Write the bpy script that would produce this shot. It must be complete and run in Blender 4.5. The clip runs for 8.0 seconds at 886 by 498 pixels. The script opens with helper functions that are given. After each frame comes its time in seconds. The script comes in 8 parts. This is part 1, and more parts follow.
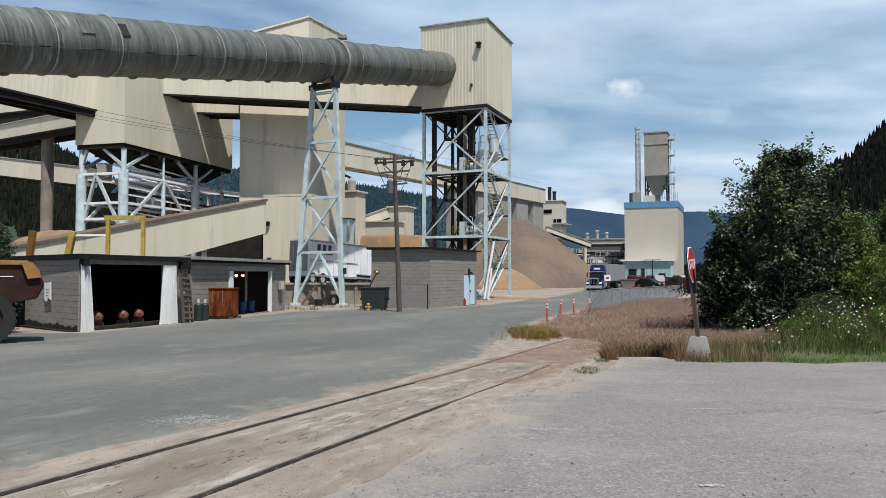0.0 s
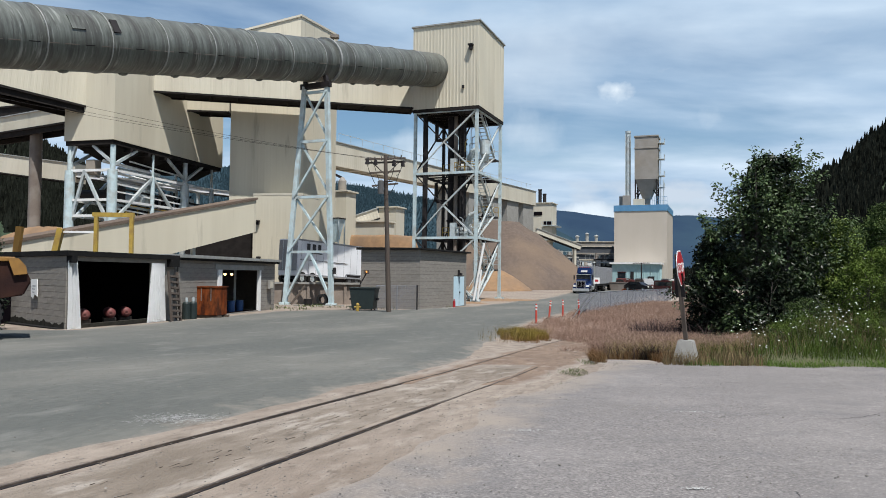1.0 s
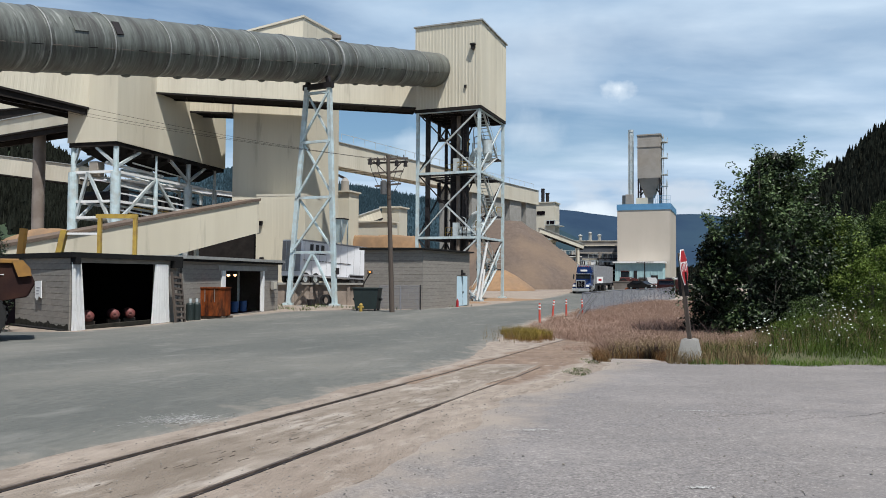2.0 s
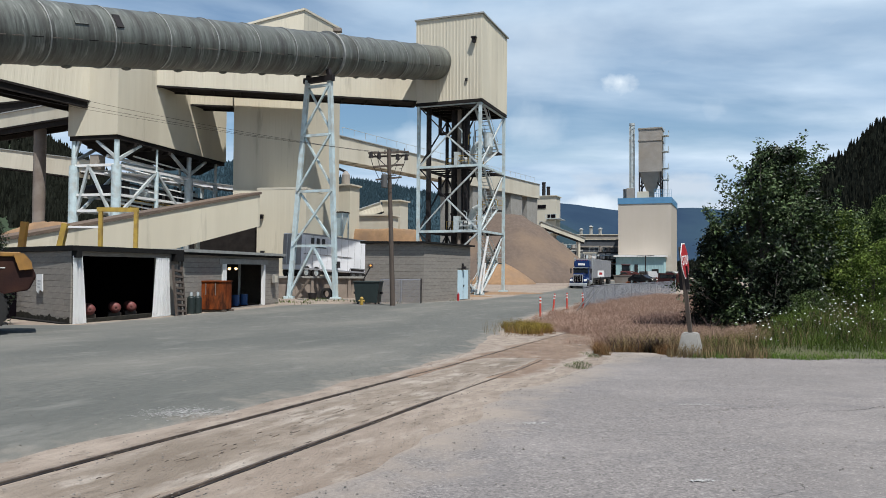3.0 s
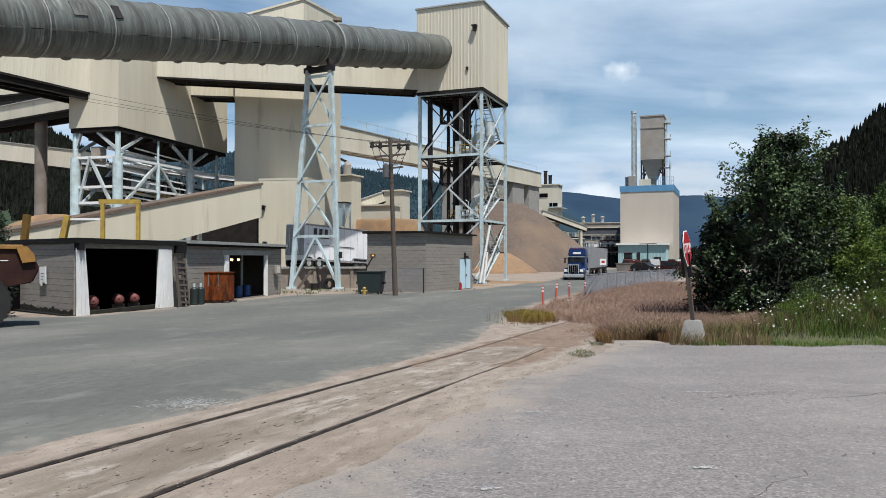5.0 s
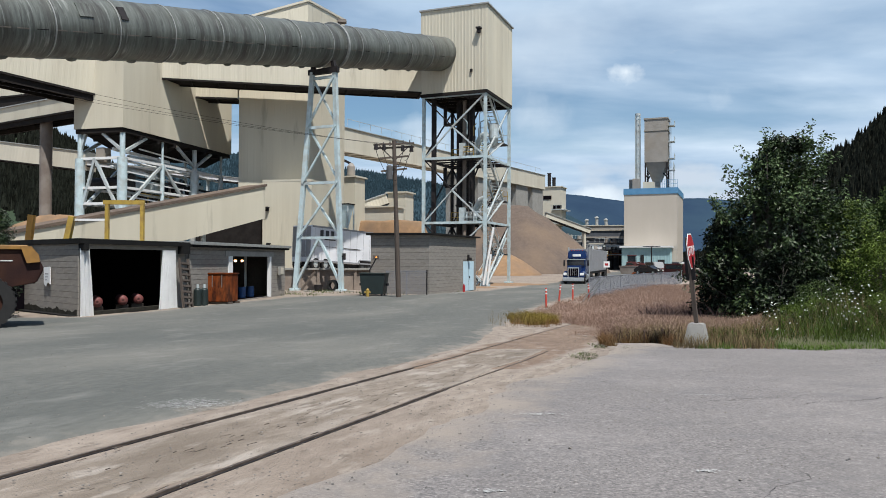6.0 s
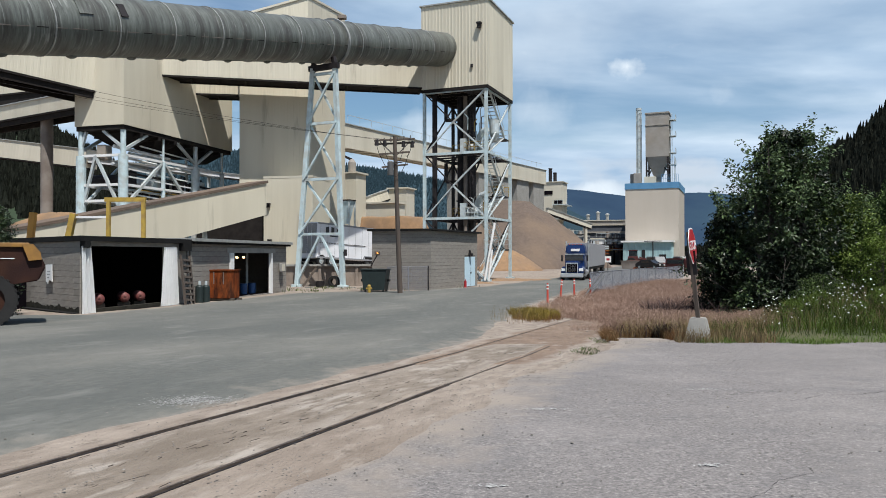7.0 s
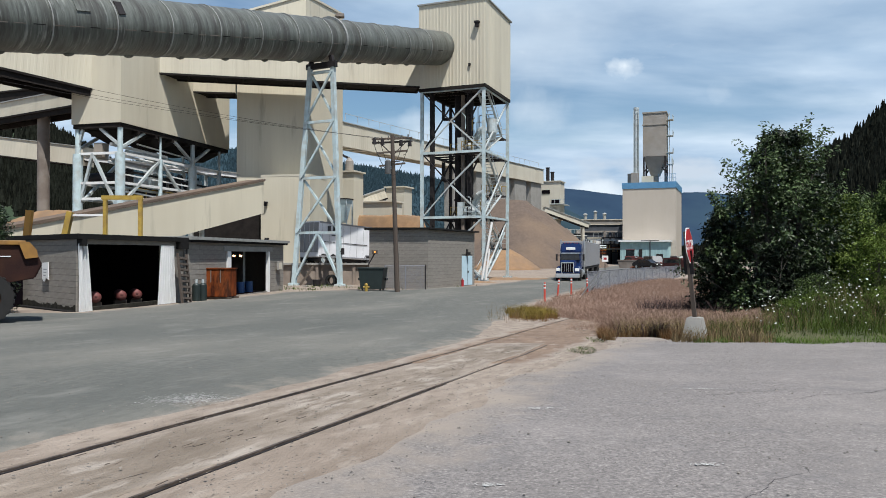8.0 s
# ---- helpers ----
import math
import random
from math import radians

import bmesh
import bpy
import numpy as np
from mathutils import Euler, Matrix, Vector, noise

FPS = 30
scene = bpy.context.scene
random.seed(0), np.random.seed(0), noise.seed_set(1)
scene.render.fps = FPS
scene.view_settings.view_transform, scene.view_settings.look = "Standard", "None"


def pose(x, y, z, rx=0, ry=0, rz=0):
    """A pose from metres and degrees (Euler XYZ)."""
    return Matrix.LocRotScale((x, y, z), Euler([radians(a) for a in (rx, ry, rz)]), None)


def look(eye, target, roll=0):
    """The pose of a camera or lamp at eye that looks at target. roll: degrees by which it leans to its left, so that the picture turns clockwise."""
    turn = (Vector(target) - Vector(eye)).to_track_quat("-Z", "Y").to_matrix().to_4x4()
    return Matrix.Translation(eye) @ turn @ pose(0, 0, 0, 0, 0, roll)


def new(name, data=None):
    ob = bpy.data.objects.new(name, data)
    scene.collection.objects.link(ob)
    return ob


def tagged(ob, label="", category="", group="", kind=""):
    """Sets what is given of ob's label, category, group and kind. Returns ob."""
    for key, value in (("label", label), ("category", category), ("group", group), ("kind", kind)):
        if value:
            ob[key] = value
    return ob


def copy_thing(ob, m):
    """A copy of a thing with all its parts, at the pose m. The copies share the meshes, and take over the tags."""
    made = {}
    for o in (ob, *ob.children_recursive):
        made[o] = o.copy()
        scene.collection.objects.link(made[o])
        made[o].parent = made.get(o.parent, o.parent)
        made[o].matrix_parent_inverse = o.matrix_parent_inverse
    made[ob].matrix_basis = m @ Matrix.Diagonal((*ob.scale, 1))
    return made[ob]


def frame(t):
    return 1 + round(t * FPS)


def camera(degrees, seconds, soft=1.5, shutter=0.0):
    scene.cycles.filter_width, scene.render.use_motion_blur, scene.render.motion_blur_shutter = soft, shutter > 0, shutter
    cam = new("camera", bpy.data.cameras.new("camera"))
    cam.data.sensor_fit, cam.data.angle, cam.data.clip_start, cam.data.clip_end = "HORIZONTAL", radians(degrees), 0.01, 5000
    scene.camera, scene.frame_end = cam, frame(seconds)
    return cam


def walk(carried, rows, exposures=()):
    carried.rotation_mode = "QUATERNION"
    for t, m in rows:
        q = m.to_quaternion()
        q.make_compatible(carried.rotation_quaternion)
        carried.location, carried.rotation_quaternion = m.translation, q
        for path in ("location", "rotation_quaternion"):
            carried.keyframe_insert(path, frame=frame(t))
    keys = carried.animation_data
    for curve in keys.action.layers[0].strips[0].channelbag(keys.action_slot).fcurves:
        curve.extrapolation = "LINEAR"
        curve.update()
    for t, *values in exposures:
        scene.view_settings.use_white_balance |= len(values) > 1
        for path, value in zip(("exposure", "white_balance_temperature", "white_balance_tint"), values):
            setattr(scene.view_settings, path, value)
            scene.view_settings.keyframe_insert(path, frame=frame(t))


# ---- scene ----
# ---- camera and its walk ----
TURNS = (
    (0.0, 91.929, -0.005, -0.002), (0.5, 91.897, -0.365, 0.094), (1.0, 92.006, -0.630, -0.800),
    (1.5, 92.094, -0.352, -0.580), (3.0, 91.499, -0.412, -0.495), (3.5, 91.205, -0.258, -0.565),
    (4.0, 90.765, -0.016, -0.636), (4.5, 90.627, 0.120, -0.461), (6.0, 90.829, -0.202, -0.059),
    (6.5, 90.696, 0.050, -0.032), (7.0, 90.492, 0.068, 0.045), (7.5, 90.428, -0.181, 0.137),
    (8.0, 90.411, -0.080, -0.167))
EYE = 1.65
cam = camera(62, 8.0, soft=0.9)
walk(cam, [(t, pose(0, 0, EYE, a, b, c)) for t, a, b, c in TURNS], exposures=((0.0, 0.38), (8.0, 0.38)))

# ---- world, sun ----
SUN_WAY = Vector((0.22, -0.45, 1.0)).normalized()   # towards the sun


def make_world():
    w = bpy.data.worlds.new("sky")
    scene.world = w
    w.use_nodes = True
    nt = w.node_tree
    nt.nodes.clear()
    N, L = nt.nodes.new, nt.links.new
    sky = N("ShaderNodeTexSky")
    sky.sky_type, sky.sun_disc = "NISHITA", False
    sky.sun_elevation, sky.sun_rotation = radians(63.4), radians(153.9)
    sky.air_density, sky.dust_density, sky.ozone_density = 1.2, 0.6, 2.0
    co = N("ShaderNodeTexCoord")
    sep = N("ShaderNodeSeparateXYZ")
    L(co.outputs["Generated"], sep.inputs[0])
    # cloud sheet seen in perspective: direction divided by its height
    up = N("ShaderNodeMath"); up.operation = "MAXIMUM"; up.inputs[1].default_value = 0.0
    L(sep.outputs["Z"], up.inputs[0])
    add = N("ShaderNodeMath"); add.operation = "ADD"; add.inputs[1].default_value = 0.13
    L(up.outputs[0], add.inputs[0])
    div = N("ShaderNodeVectorMath"); div.operation = "DIVIDE"
    comb = N("ShaderNodeCombineXYZ")
    for i in range(3):
        L(add.outputs[0], comb.inputs[i])
    L(co.outputs["Generated"], div.inputs[0]); L(comb.outputs[0], div.inputs[1])
    mp = N("ShaderNodeMapping"); mp.inputs["Scale"].default_value = (0.58, 1.0, 0.0)
    mp.inputs["Rotation"].default_value = (0, 0, radians(14)); mp.inputs["Location"].default_value = (3.1, 0.55, 0)
    L(div.outputs[0], mp.inputs[0])
    n1 = N("ShaderNodeTexNoise"); n1.inputs["Scale"].default_value = 1.05; n1.inputs["Detail"].default_value = 9
    n1.inputs["Roughness"].default_value = 0.5; n1.inputs["Distortion"].default_value = 0.35
    L(mp.outputs[0], n1.inputs["Vector"])
    r1 = N("ShaderNodeValToRGB")
    r1.color_ramp.elements[0].position, r1.color_ramp.elements[1].position = 0.33, 0.55
    L(n1.outputs["Fac"], r1.inputs[0])
    # broken grey undersides
    n2 = N("ShaderNodeTexNoise"); n2.inputs["Scale"].default_value = 2.4; n2.inputs["Detail"].default_value = 6
    L(mp.outputs[0], n2.inputs["Vector"])
    r2 = N("ShaderNodeValToRGB")
    r2.color_ramp.elements[0].position, r2.color_ramp.elements[1].position = 0.3, 0.72
    r2.color_ramp.elements[0].color, r2.color_ramp.elements[1].color = (4.9, 7.2, 10.1, 1), (9.8, 11.8, 13.9, 1)
    L(n2.outputs["Fac"], r2.inputs[0])
    # the sheet thins out overhead
    thin = N("ShaderNodeMapRange"); thin.inputs[1].default_value, thin.inputs[2].default_value = 0.36, 0.6
    thin.inputs[3].default_value, thin.inputs[4].default_value = 1.0, 0.04
    L(sep.outputs["Z"], thin.inputs[0])
    cover = N("ShaderNodeMath"); cover.operation = "MULTIPLY"
    L(r1.outputs[0], cover.inputs[0]); L(thin.outputs[0], cover.inputs[1])
    # heaped white clouds low over the horizon
    n3 = N("ShaderNodeTexNoise"); n3.inputs["Scale"].default_value = 9.0; n3.inputs["Detail"].default_value = 7
    sq = N("ShaderNodeMapping"); sq.inputs["Scale"].default_value = (1.0, 1.0, 2.2)
    L(co.outputs["Generated"], sq.inputs[0]); L(sq.outputs[0], n3.inputs["Vector"])
    hz = N("ShaderNodeMapRange"); hz.inputs[1].default_value, hz.inputs[2].default_value = 0.06, 0.15
    hz.inputs[3].default_value, hz.inputs[4].default_value = 0.27, -0.14
    L(sep.outputs["Z"], hz.inputs[0])
    ha = N("ShaderNodeMath"); ha.operation = "ADD"
    L(n3.outputs["Fac"], ha.inputs[0]); L(hz.outputs[0], ha.inputs[1])
    hr = N("ShaderNodeMapRange"); hr.inputs[1].default_value, hr.inputs[2].default_value = 0.53, 0.68
    L(ha.outputs[0], hr.inputs[0])
    mix = N("ShaderNodeMix"); mix.data_type = "RGBA"
    gain = N("ShaderNodeMix"); gain.data_type, gain.blend_type = "RGBA", "MULTIPLY"
    gain.inputs[0].default_value, gain.inputs[7].default_value = 1.0, (1.12, 1.33, 1.47, 1)
    L(sky.outputs[0], gain.inputs[6])
    L(cover.outputs[0], mix.inputs[0]); L(gain.outputs[2], mix.inputs[6]); L(r2.outputs[0], mix.inputs[7])
    heaped = N("ShaderNodeMix"); heaped.data_type = "RGBA"; heaped.inputs[7].default_value = (8.6, 10.0, 11.7, 1)
    L(hr.outputs[0], heaped.inputs[0]); L(mix.outputs[2], heaped.inputs[6])
    # a few small detached cumulus puffs
    col = heaped.outputs[2]
    wob = N("ShaderNodeTexNoise"); wob.inputs["Scale"].default_value, wob.inputs["Detail"].default_value = 28.0, 6
    L(co.outputs["Generated"], wob.inputs["Vector"])
    flat = N("ShaderNodeMapping"); flat.inputs["Scale"].default_value = (1.0, 1.0, 1.5)
    L(co.outputs["Generated"], flat.inputs[0])
    for px, pz, size, dense in ((0.25, 0.256, 0.024, 1.0), (0.07, 0.27, 0.14, 0.32), (0.16, 0.30, 0.1, 0.25), (0.385, 0.222, 0.017, 0.16), (0.222, 0.083, 0.03, 0.95), (0.188, 0.079, 0.026, 0.95), (0.158, 0.082, 0.022, 0.9), (0.13, 0.19, 0.05, 0.35), (-0.02, 0.165, 0.05, 0.5)):
        c = Vector((px, 1.0, pz)).normalized()
        dist = N("ShaderNodeVectorMath"); dist.operation = "DISTANCE"; dist.inputs[1].default_value = (c.x, c.y, c.z * 1.5)
        L(flat.outputs[0], dist.inputs[0])
        sh = N("ShaderNodeMath"); sh.operation = "MULTIPLY_ADD"; sh.inputs[1].default_value = -0.06; sh.inputs[2].default_value = 0.03
        L(wob.outputs["Fac"], sh.inputs[0])
        dd = N("ShaderNodeMath"); dd.operation = "ADD"
        L(dist.outputs["Value"], dd.inputs[0]); L(sh.outputs[0], dd.inputs[1])
        fade = N("ShaderNodeMapRange"); fade.inputs[1].default_value, fade.inputs[2].default_value = size * 0.15, size
        fade.inputs[3].default_value, fade.inputs[4].default_value = dense, 0.0
        L(dd.outputs[0], fade.inputs[0])
        puff = N("ShaderNodeMix"); puff.data_type = "RGBA"; puff.inputs[7].default_value = (11.8, 13.2, 14.5, 1)
        L(fade.outputs[0], puff.inputs[0]); L(col, puff.inputs[6])
        col = puff.outputs[2]
    bg = N("ShaderNodeBackground"); bg.inputs["Strength"].default_value = 0.0545
    out = N("ShaderNodeOutputWorld")
    L(col, bg.inputs[0]); L(bg.outputs[0], out.inputs[0])


make_world()
lamp = bpy.data.lights.new("sun", "SUN")
lamp.energy, lamp.angle, lamp.color = 5.0, radians(0.53), (1.0, 0.98, 0.945)
sun = new("sun", lamp)
sun.matrix_world = look(SUN_WAY * 200, (0, 0, 0))

# ---- materials ----


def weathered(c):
    """Scales every colour down alike, so that shade deepens against the raised exposure."""
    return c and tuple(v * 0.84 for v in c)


def mat(name, c1, c2=None, scale=2.0, rough=0.8, bump=0.0, bscale=40.0, metal=0.0, c3=None, s3=0.25, amount3=0.5,
        stretch=(1, 1, 1), island=0.0, spec=0.4, randomobj=0.0, turn=0.0, lo=0.32, hi=0.68, fleck=None):
    """Two scales of colour variation, fine relief."""
    m = bpy.data.materials.new(name)
    m.use_nodes = True
    nt = m.node_tree
    N, L = nt.nodes.new, nt.links.new
    bs = nt.nodes["Principled BSDF"]
    bs.inputs["Roughness"].default_value, bs.inputs["Metallic"].default_value = rough, metal
    bs.inputs["Specular IOR Level"].default_value = spec
    c2 = c2 or tuple(v * 0.82 for v in c1)
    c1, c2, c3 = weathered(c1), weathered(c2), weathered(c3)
    co = N("ShaderNodeTexCoord")
    mp = N("ShaderNodeMapping")
    mp.inputs["Scale"].default_value = stretch
    if turn:
        rt = N("ShaderNodeMapping")
        rt.inputs["Rotation"].default_value = (0, 0, radians(turn))
        L(co.outputs["Object"], rt.inputs[0])
        L(rt.outputs[0], mp.inputs[0])
    else:
        L(co.outputs["Object"], mp.inputs[0])
    n = N("ShaderNodeTexNoise")
    n.inputs["Scale"].default_value, n.inputs["Detail"].default_value, n.inputs["Roughness"].default_value = scale, 8, 0.62
    L(mp.outputs[0], n.inputs["Vector"])
    r = N("ShaderNodeValToRGB")
    r.color_ramp.elements[0].position, r.color_ramp.elements[1].position = lo, hi
    r.color_ramp.elements[0].color, r.color_ramp.elements[1].color = (*c2, 1), (*c1, 1)
    L(n.outputs["Fac"], r.inputs[0])
    col = r.outputs[0]
    if c3:
        n3 = N("ShaderNodeTexNoise")
        n3.inputs["Scale"].default_value, n3.inputs["Detail"].default_value = s3, 5
        L(mp.outputs[0], n3.inputs["Vector"])
        r3 = N("ShaderNodeValToRGB")
        r3.color_ramp.elements[0].position, r3.color_ramp.elements[1].position = 0.45, 0.65
        r3.color_ramp.elements[1].color = (amount3, amount3, amount3, 1)
        L(n3.outputs["Fac"], r3.inputs[0])
        mx = N("ShaderNodeMix"); mx.data_type = "RGBA"
        L(r3.outputs[0], mx.inputs[0]); L(col, mx.inputs[6]); mx.inputs[7].default_value = (*c3, 1)
        col = mx.outputs[2]
    for fc, fs, flo, fhi, fa in fleck or ():
        nf = N("ShaderNodeTexNoise")
        nf.inputs["Scale"].default_value, nf.inputs["Detail"].default_value, nf.inputs["Roughness"].default_value = fs, 6, 0.6
        L(mp.outputs[0], nf.inputs["Vector"])
        rf = N("ShaderNodeMapRange")
        rf.inputs[1].default_value, rf.inputs[2].default_value, rf.inputs[4].default_value = flo, fhi, fa
        L(nf.outputs["Fac"], rf.inputs[0])
        mf = N("ShaderNodeMix"); mf.data_type = "RGBA"
        L(rf.outputs[0], mf.inputs[0]); L(col, mf.inputs[6]); mf.inputs[7].default_value = (*fc, 1)
        col = mf.outputs[2]
    if island or randomobj:
        if island:
            gnode = N("ShaderNodeNewGeometry"); fac = gnode.outputs["Random Per Island"]
        else:
            gnode = N("ShaderNodeObjectInfo"); fac = gnode.outputs["Random"]
        k = island or randomobj
        mr = N("ShaderNodeMapRange")
        mr.inputs[3].default_value, mr.inputs[4].default_value = 1 - k, 1 + k
        L(fac, mr.inputs[0])
        hs = N("ShaderNodeHueSaturation")
        L(mr.outputs[0], hs.inputs["Value"]); L(col, hs.inputs["Color"])
        col = hs.outputs[0]
    L(col, bs.inputs["Base Color"])
    if bump:
        nb = N("ShaderNodeTexNoise")
        nb.inputs["Scale"].default_value, nb.inputs["Detail"].default_value = bscale, 6
        L(mp.outputs[0], nb.inputs["Vector"])
        b = N("ShaderNodeBump")
        b.inputs["Strength"].default_value, b.inputs["Distance"].default_value = bump, 0.03
        L(nb.outputs["Fac"], b.inputs["Height"]); L(b.outputs[0], bs.inputs["Normal"])
    return m


BEIGE = mat("beige_cladding", (0.635, 0.585, 0.462), (0.585, 0.536, 0.42), 0.6, 0.55, 0.05, 8, c3=(0.42, 0.365, 0.275), s3=0.35, amount3=0.3, stretch=(1, 1, 0.12), fleck=(((0.17, 0.145, 0.115), 0.9, 0.6, 0.74, 0.5),))
BEIGE_PALE = mat("pale_beige_cladding", (0.625, 0.578, 0.472), (0.55, 0.512, 0.417), 0.5, 0.55, 0.1, 8, c3=(0.387, 0.3268, 0.2322), s3=0.3, amount3=0.3, stretch=(1, 1, 0.15))
# near-black steel: shade under floors and galleries is put into the colour
SOFFIT = mat("shaded_soffit_steel", (0.026, 0.022, 0.02), (0.014, 0.012, 0.011), 1.5, 0.9, 0.2, 10, spec=0.15)
GALV = mat("galvanized_steel", (0.62, 0.68, 0.68), (0.46, 0.52, 0.53), 3.0, 0.45, 0.1, 20, 0.25, c3=(0.35, 0.26, 0.18), s3=1.2, amount3=0.35)
PALEBLUE = mat("pale_blue_painted_steel", (0.60, 0.72, 0.74), (0.47, 0.58, 0.60), 2.0, 0.5, 0.1, 20, 0.1, c3=(0.33, 0.25, 0.18), s3=1.5, amount3=0.4)
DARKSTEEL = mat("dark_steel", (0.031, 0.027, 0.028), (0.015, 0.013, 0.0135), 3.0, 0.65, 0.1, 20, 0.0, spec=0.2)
PIPE = mat("weathered_pipe_metal", (0.175, 0.187, 0.165), (0.085, 0.090, 0.078), 2.2, 0.45, 0.25, 14, 0.1, c3=(0.05, 0.043, 0.036), s3=0.45, amount3=0.65, stretch=(0.4, 0.4, 3.2), spec=0.45, fleck=(((0.36, 0.37, 0.34), 1.5, 0.57, 0.7, 0.55), ((0.035, 0.031, 0.028), 1.3, 0.56, 0.66, 0.6)))
BAND = mat("pale_metal_band", (0.42, 0.42, 0.395), (0.27, 0.27, 0.255), 3, 0.5, 0.1, 20, 0.2)
BLOCK = mat("grey_concrete_block", (0.295, 0.27, 0.235), (0.215, 0.195, 0.17), 4, 0.9, 0.4, 60, c3=(0.15, 0.134, 0.116), s3=0.5, amount3=0.55, randomobj=0.06, stretch=(0.5, 0.5, 1.6))
MORTAR = mat("mortar", (0.165, 0.152, 0.133), (0.12, 0.11, 0.098), 6, 0.95, 0.4, 80)
BLACKROOF = mat("dark_roof_edge", (0.022, 0.021, 0.02), (0.012, 0.012, 0.012), 3, 0.9, 0.2, 30, spec=0.08)
ASPHALT = mat("grey_asphalt_road", (0.153, 0.151, 0.134), (0.074, 0.077, 0.069), 12.0, 0.92, 0.4, 90, c3=(0.20, 0.19, 0.163), s3=0.3, amount3=0.5, stretch=(1, 0.4, 1), turn=20, lo=0.22, hi=0.78, fleck=(((0.062, 0.066, 0.06), 0.22, 0.46, 0.66, 0.6), ((0.225, 0.217, 0.196), 1.6, 0.55, 0.75, 0.4)))
TAR = mat("old_tar", (0.020, 0.019, 0.016), (0.05, 0.046, 0.036), 5.0, 0.9, 0.3, 30, spec=0.1)
LOT = mat("worn_pale_asphalt", (0.318, 0.288, 0.270), (0.100, 0.093, 0.091), 46.0, 0.95, 0.5, 110, c3=(0.175, 0.16, 0.15), s3=0.55, amount3=0.5, stretch=(0.75, 1, 1), lo=0.33, hi=0.7, fleck=(((0.44, 0.405, 0.375), 40.0, 0.57, 0.66, 0.45), ((0.055, 0.05, 0.05), 48.0, 0.57, 0.66, 0.5), ((0.29, 0.262, 0.244), 0.4, 0.48, 0.72, 0.45), ((0.125, 0.118, 0.117), 1.3, 0.52, 0.68, 0.55), ((0.36, 0.335, 0.318), 12.0, 0.56, 0.66, 0.25), ((0.085, 0.08, 0.08), 14.0, 0.57, 0.67, 0.3)))
SAND = mat("dusty_gravel", (0.345, 0.286, 0.232), (0.215, 0.172, 0.136), 5.0, 0.97, 0.8, 50, c3=(0.175, 0.132, 0.10), s3=0.35, amount3=0.6, stretch=(1, 0.4, 1), turn=23, fleck=(((0.35, 0.308, 0.26), 4.0, 0.55, 0.68, 0.45), ((0.10, 0.078, 0.06), 7.0, 0.6, 0.68, 0.6)))
RAIL = mat("rusty_rail_steel", (0.129, 0.0989, 0.0774), (0.0473, 0.037, 0.031), 6, 0.6, 0.2, 40, 0.2)
CHIPS = mat("brown_wood_chips", (0.145, 0.107, 0.083), (0.10, 0.075, 0.06), 1.6, 0.98, 1.0, 25, c3=(0.185, 0.13, 0.088), s3=0.12, amount3=0.7)
CHIPS_NEW = mat("orange_wood_chips", (0.32, 0.195, 0.105), (0.235, 0.145, 0.08), 1.6, 0.98, 1.0, 25, c3=(0.20, 0.135, 0.09), s3=0.3, amount3=0.7)
WHITE = mat("white_paint", (0.84, 0.84, 0.82), (0.76, 0.76, 0.74), 2, 0.5, 0.05, 20, c3=(0.6, 0.57, 0.53), s3=1.0, amount3=0.25)
TRAILERGREY = mat("grey_trailer_skin", (0.2924, 0.2967, 0.3096), (0.2408, 0.2451, 0.258), 1.5, 0.5, 0.1, 15)
WOOD_POLE = mat("weathered_pole_wood", (0.1118, 0.086, 0.0688), (0.0602, 0.0473, 0.0387), 3, 0.9, 0.4, 30, stretch=(4, 4, 0.3))
YELLOW = mat("yellow_painted_steel", (0.46, 0.31, 0.05), (0.33, 0.22, 0.045), 2.5, 0.5, 0.1, 20, c3=(0.20, 0.11, 0.045), s3=2, amount3=0.55)
RUST = mat("rusty_orange_steel", (0.22, 0.05, 0.012), (0.05, 0.016, 0.008), 3.0, 0.9, 0.3, 30, c3=(0.25, 0.085, 0.03), s3=2.0, amount3=0.4, stretch=(1, 1, 0.35), spec=0.1, lo=0.38, hi=0.62, fleck=(((0.03, 0.012, 0.008), 2.2, 0.55, 0.66, 0.8),))
BLUE = mat("truck_blue_paint", (0.012, 0.04, 0.15), (0.010, 0.032, 0.12), 3, 0.25, 0, 10, 0.1)
BLUEBAND = mat("blue_parapet_cladding", (0.1118, 0.2838, 0.473), (0.086, 0.2322, 0.3956), 0.6, 0.5, 0.1, 8)
TEAL = mat("pale_teal_cladding", (0.37, 0.53, 0.54), (0.30, 0.44, 0.45), 0.8, 0.5, 0.1, 8)
CONCRETE = mat("concrete", (0.344, 0.3311, 0.301), (0.258, 0.2494, 0.2279), 3, 0.9, 0.4, 50, c3=(0.215, 0.1978, 0.172), s3=0.8, amount3=0.4)
SILO = mat("stained_silo_steel", (0.344, 0.3182, 0.2838), (0.258, 0.2322, 0.2021), 0.5, 0.7, 0.1, 10, c3=(0.2838, 0.2236, 0.1548), s3=0.2, amount3=0.5)
RUBBER = mat("black_rubber", (0.011, 0.0105, 0.01), (0.018, 0.017, 0.016), 6, 0.85, 0.2, 40)
CHROME = mat("chrome", (0.85, 0.85, 0.85), (0.7, 0.7, 0.7), 4, 0.32, 0, 10, 0.85)


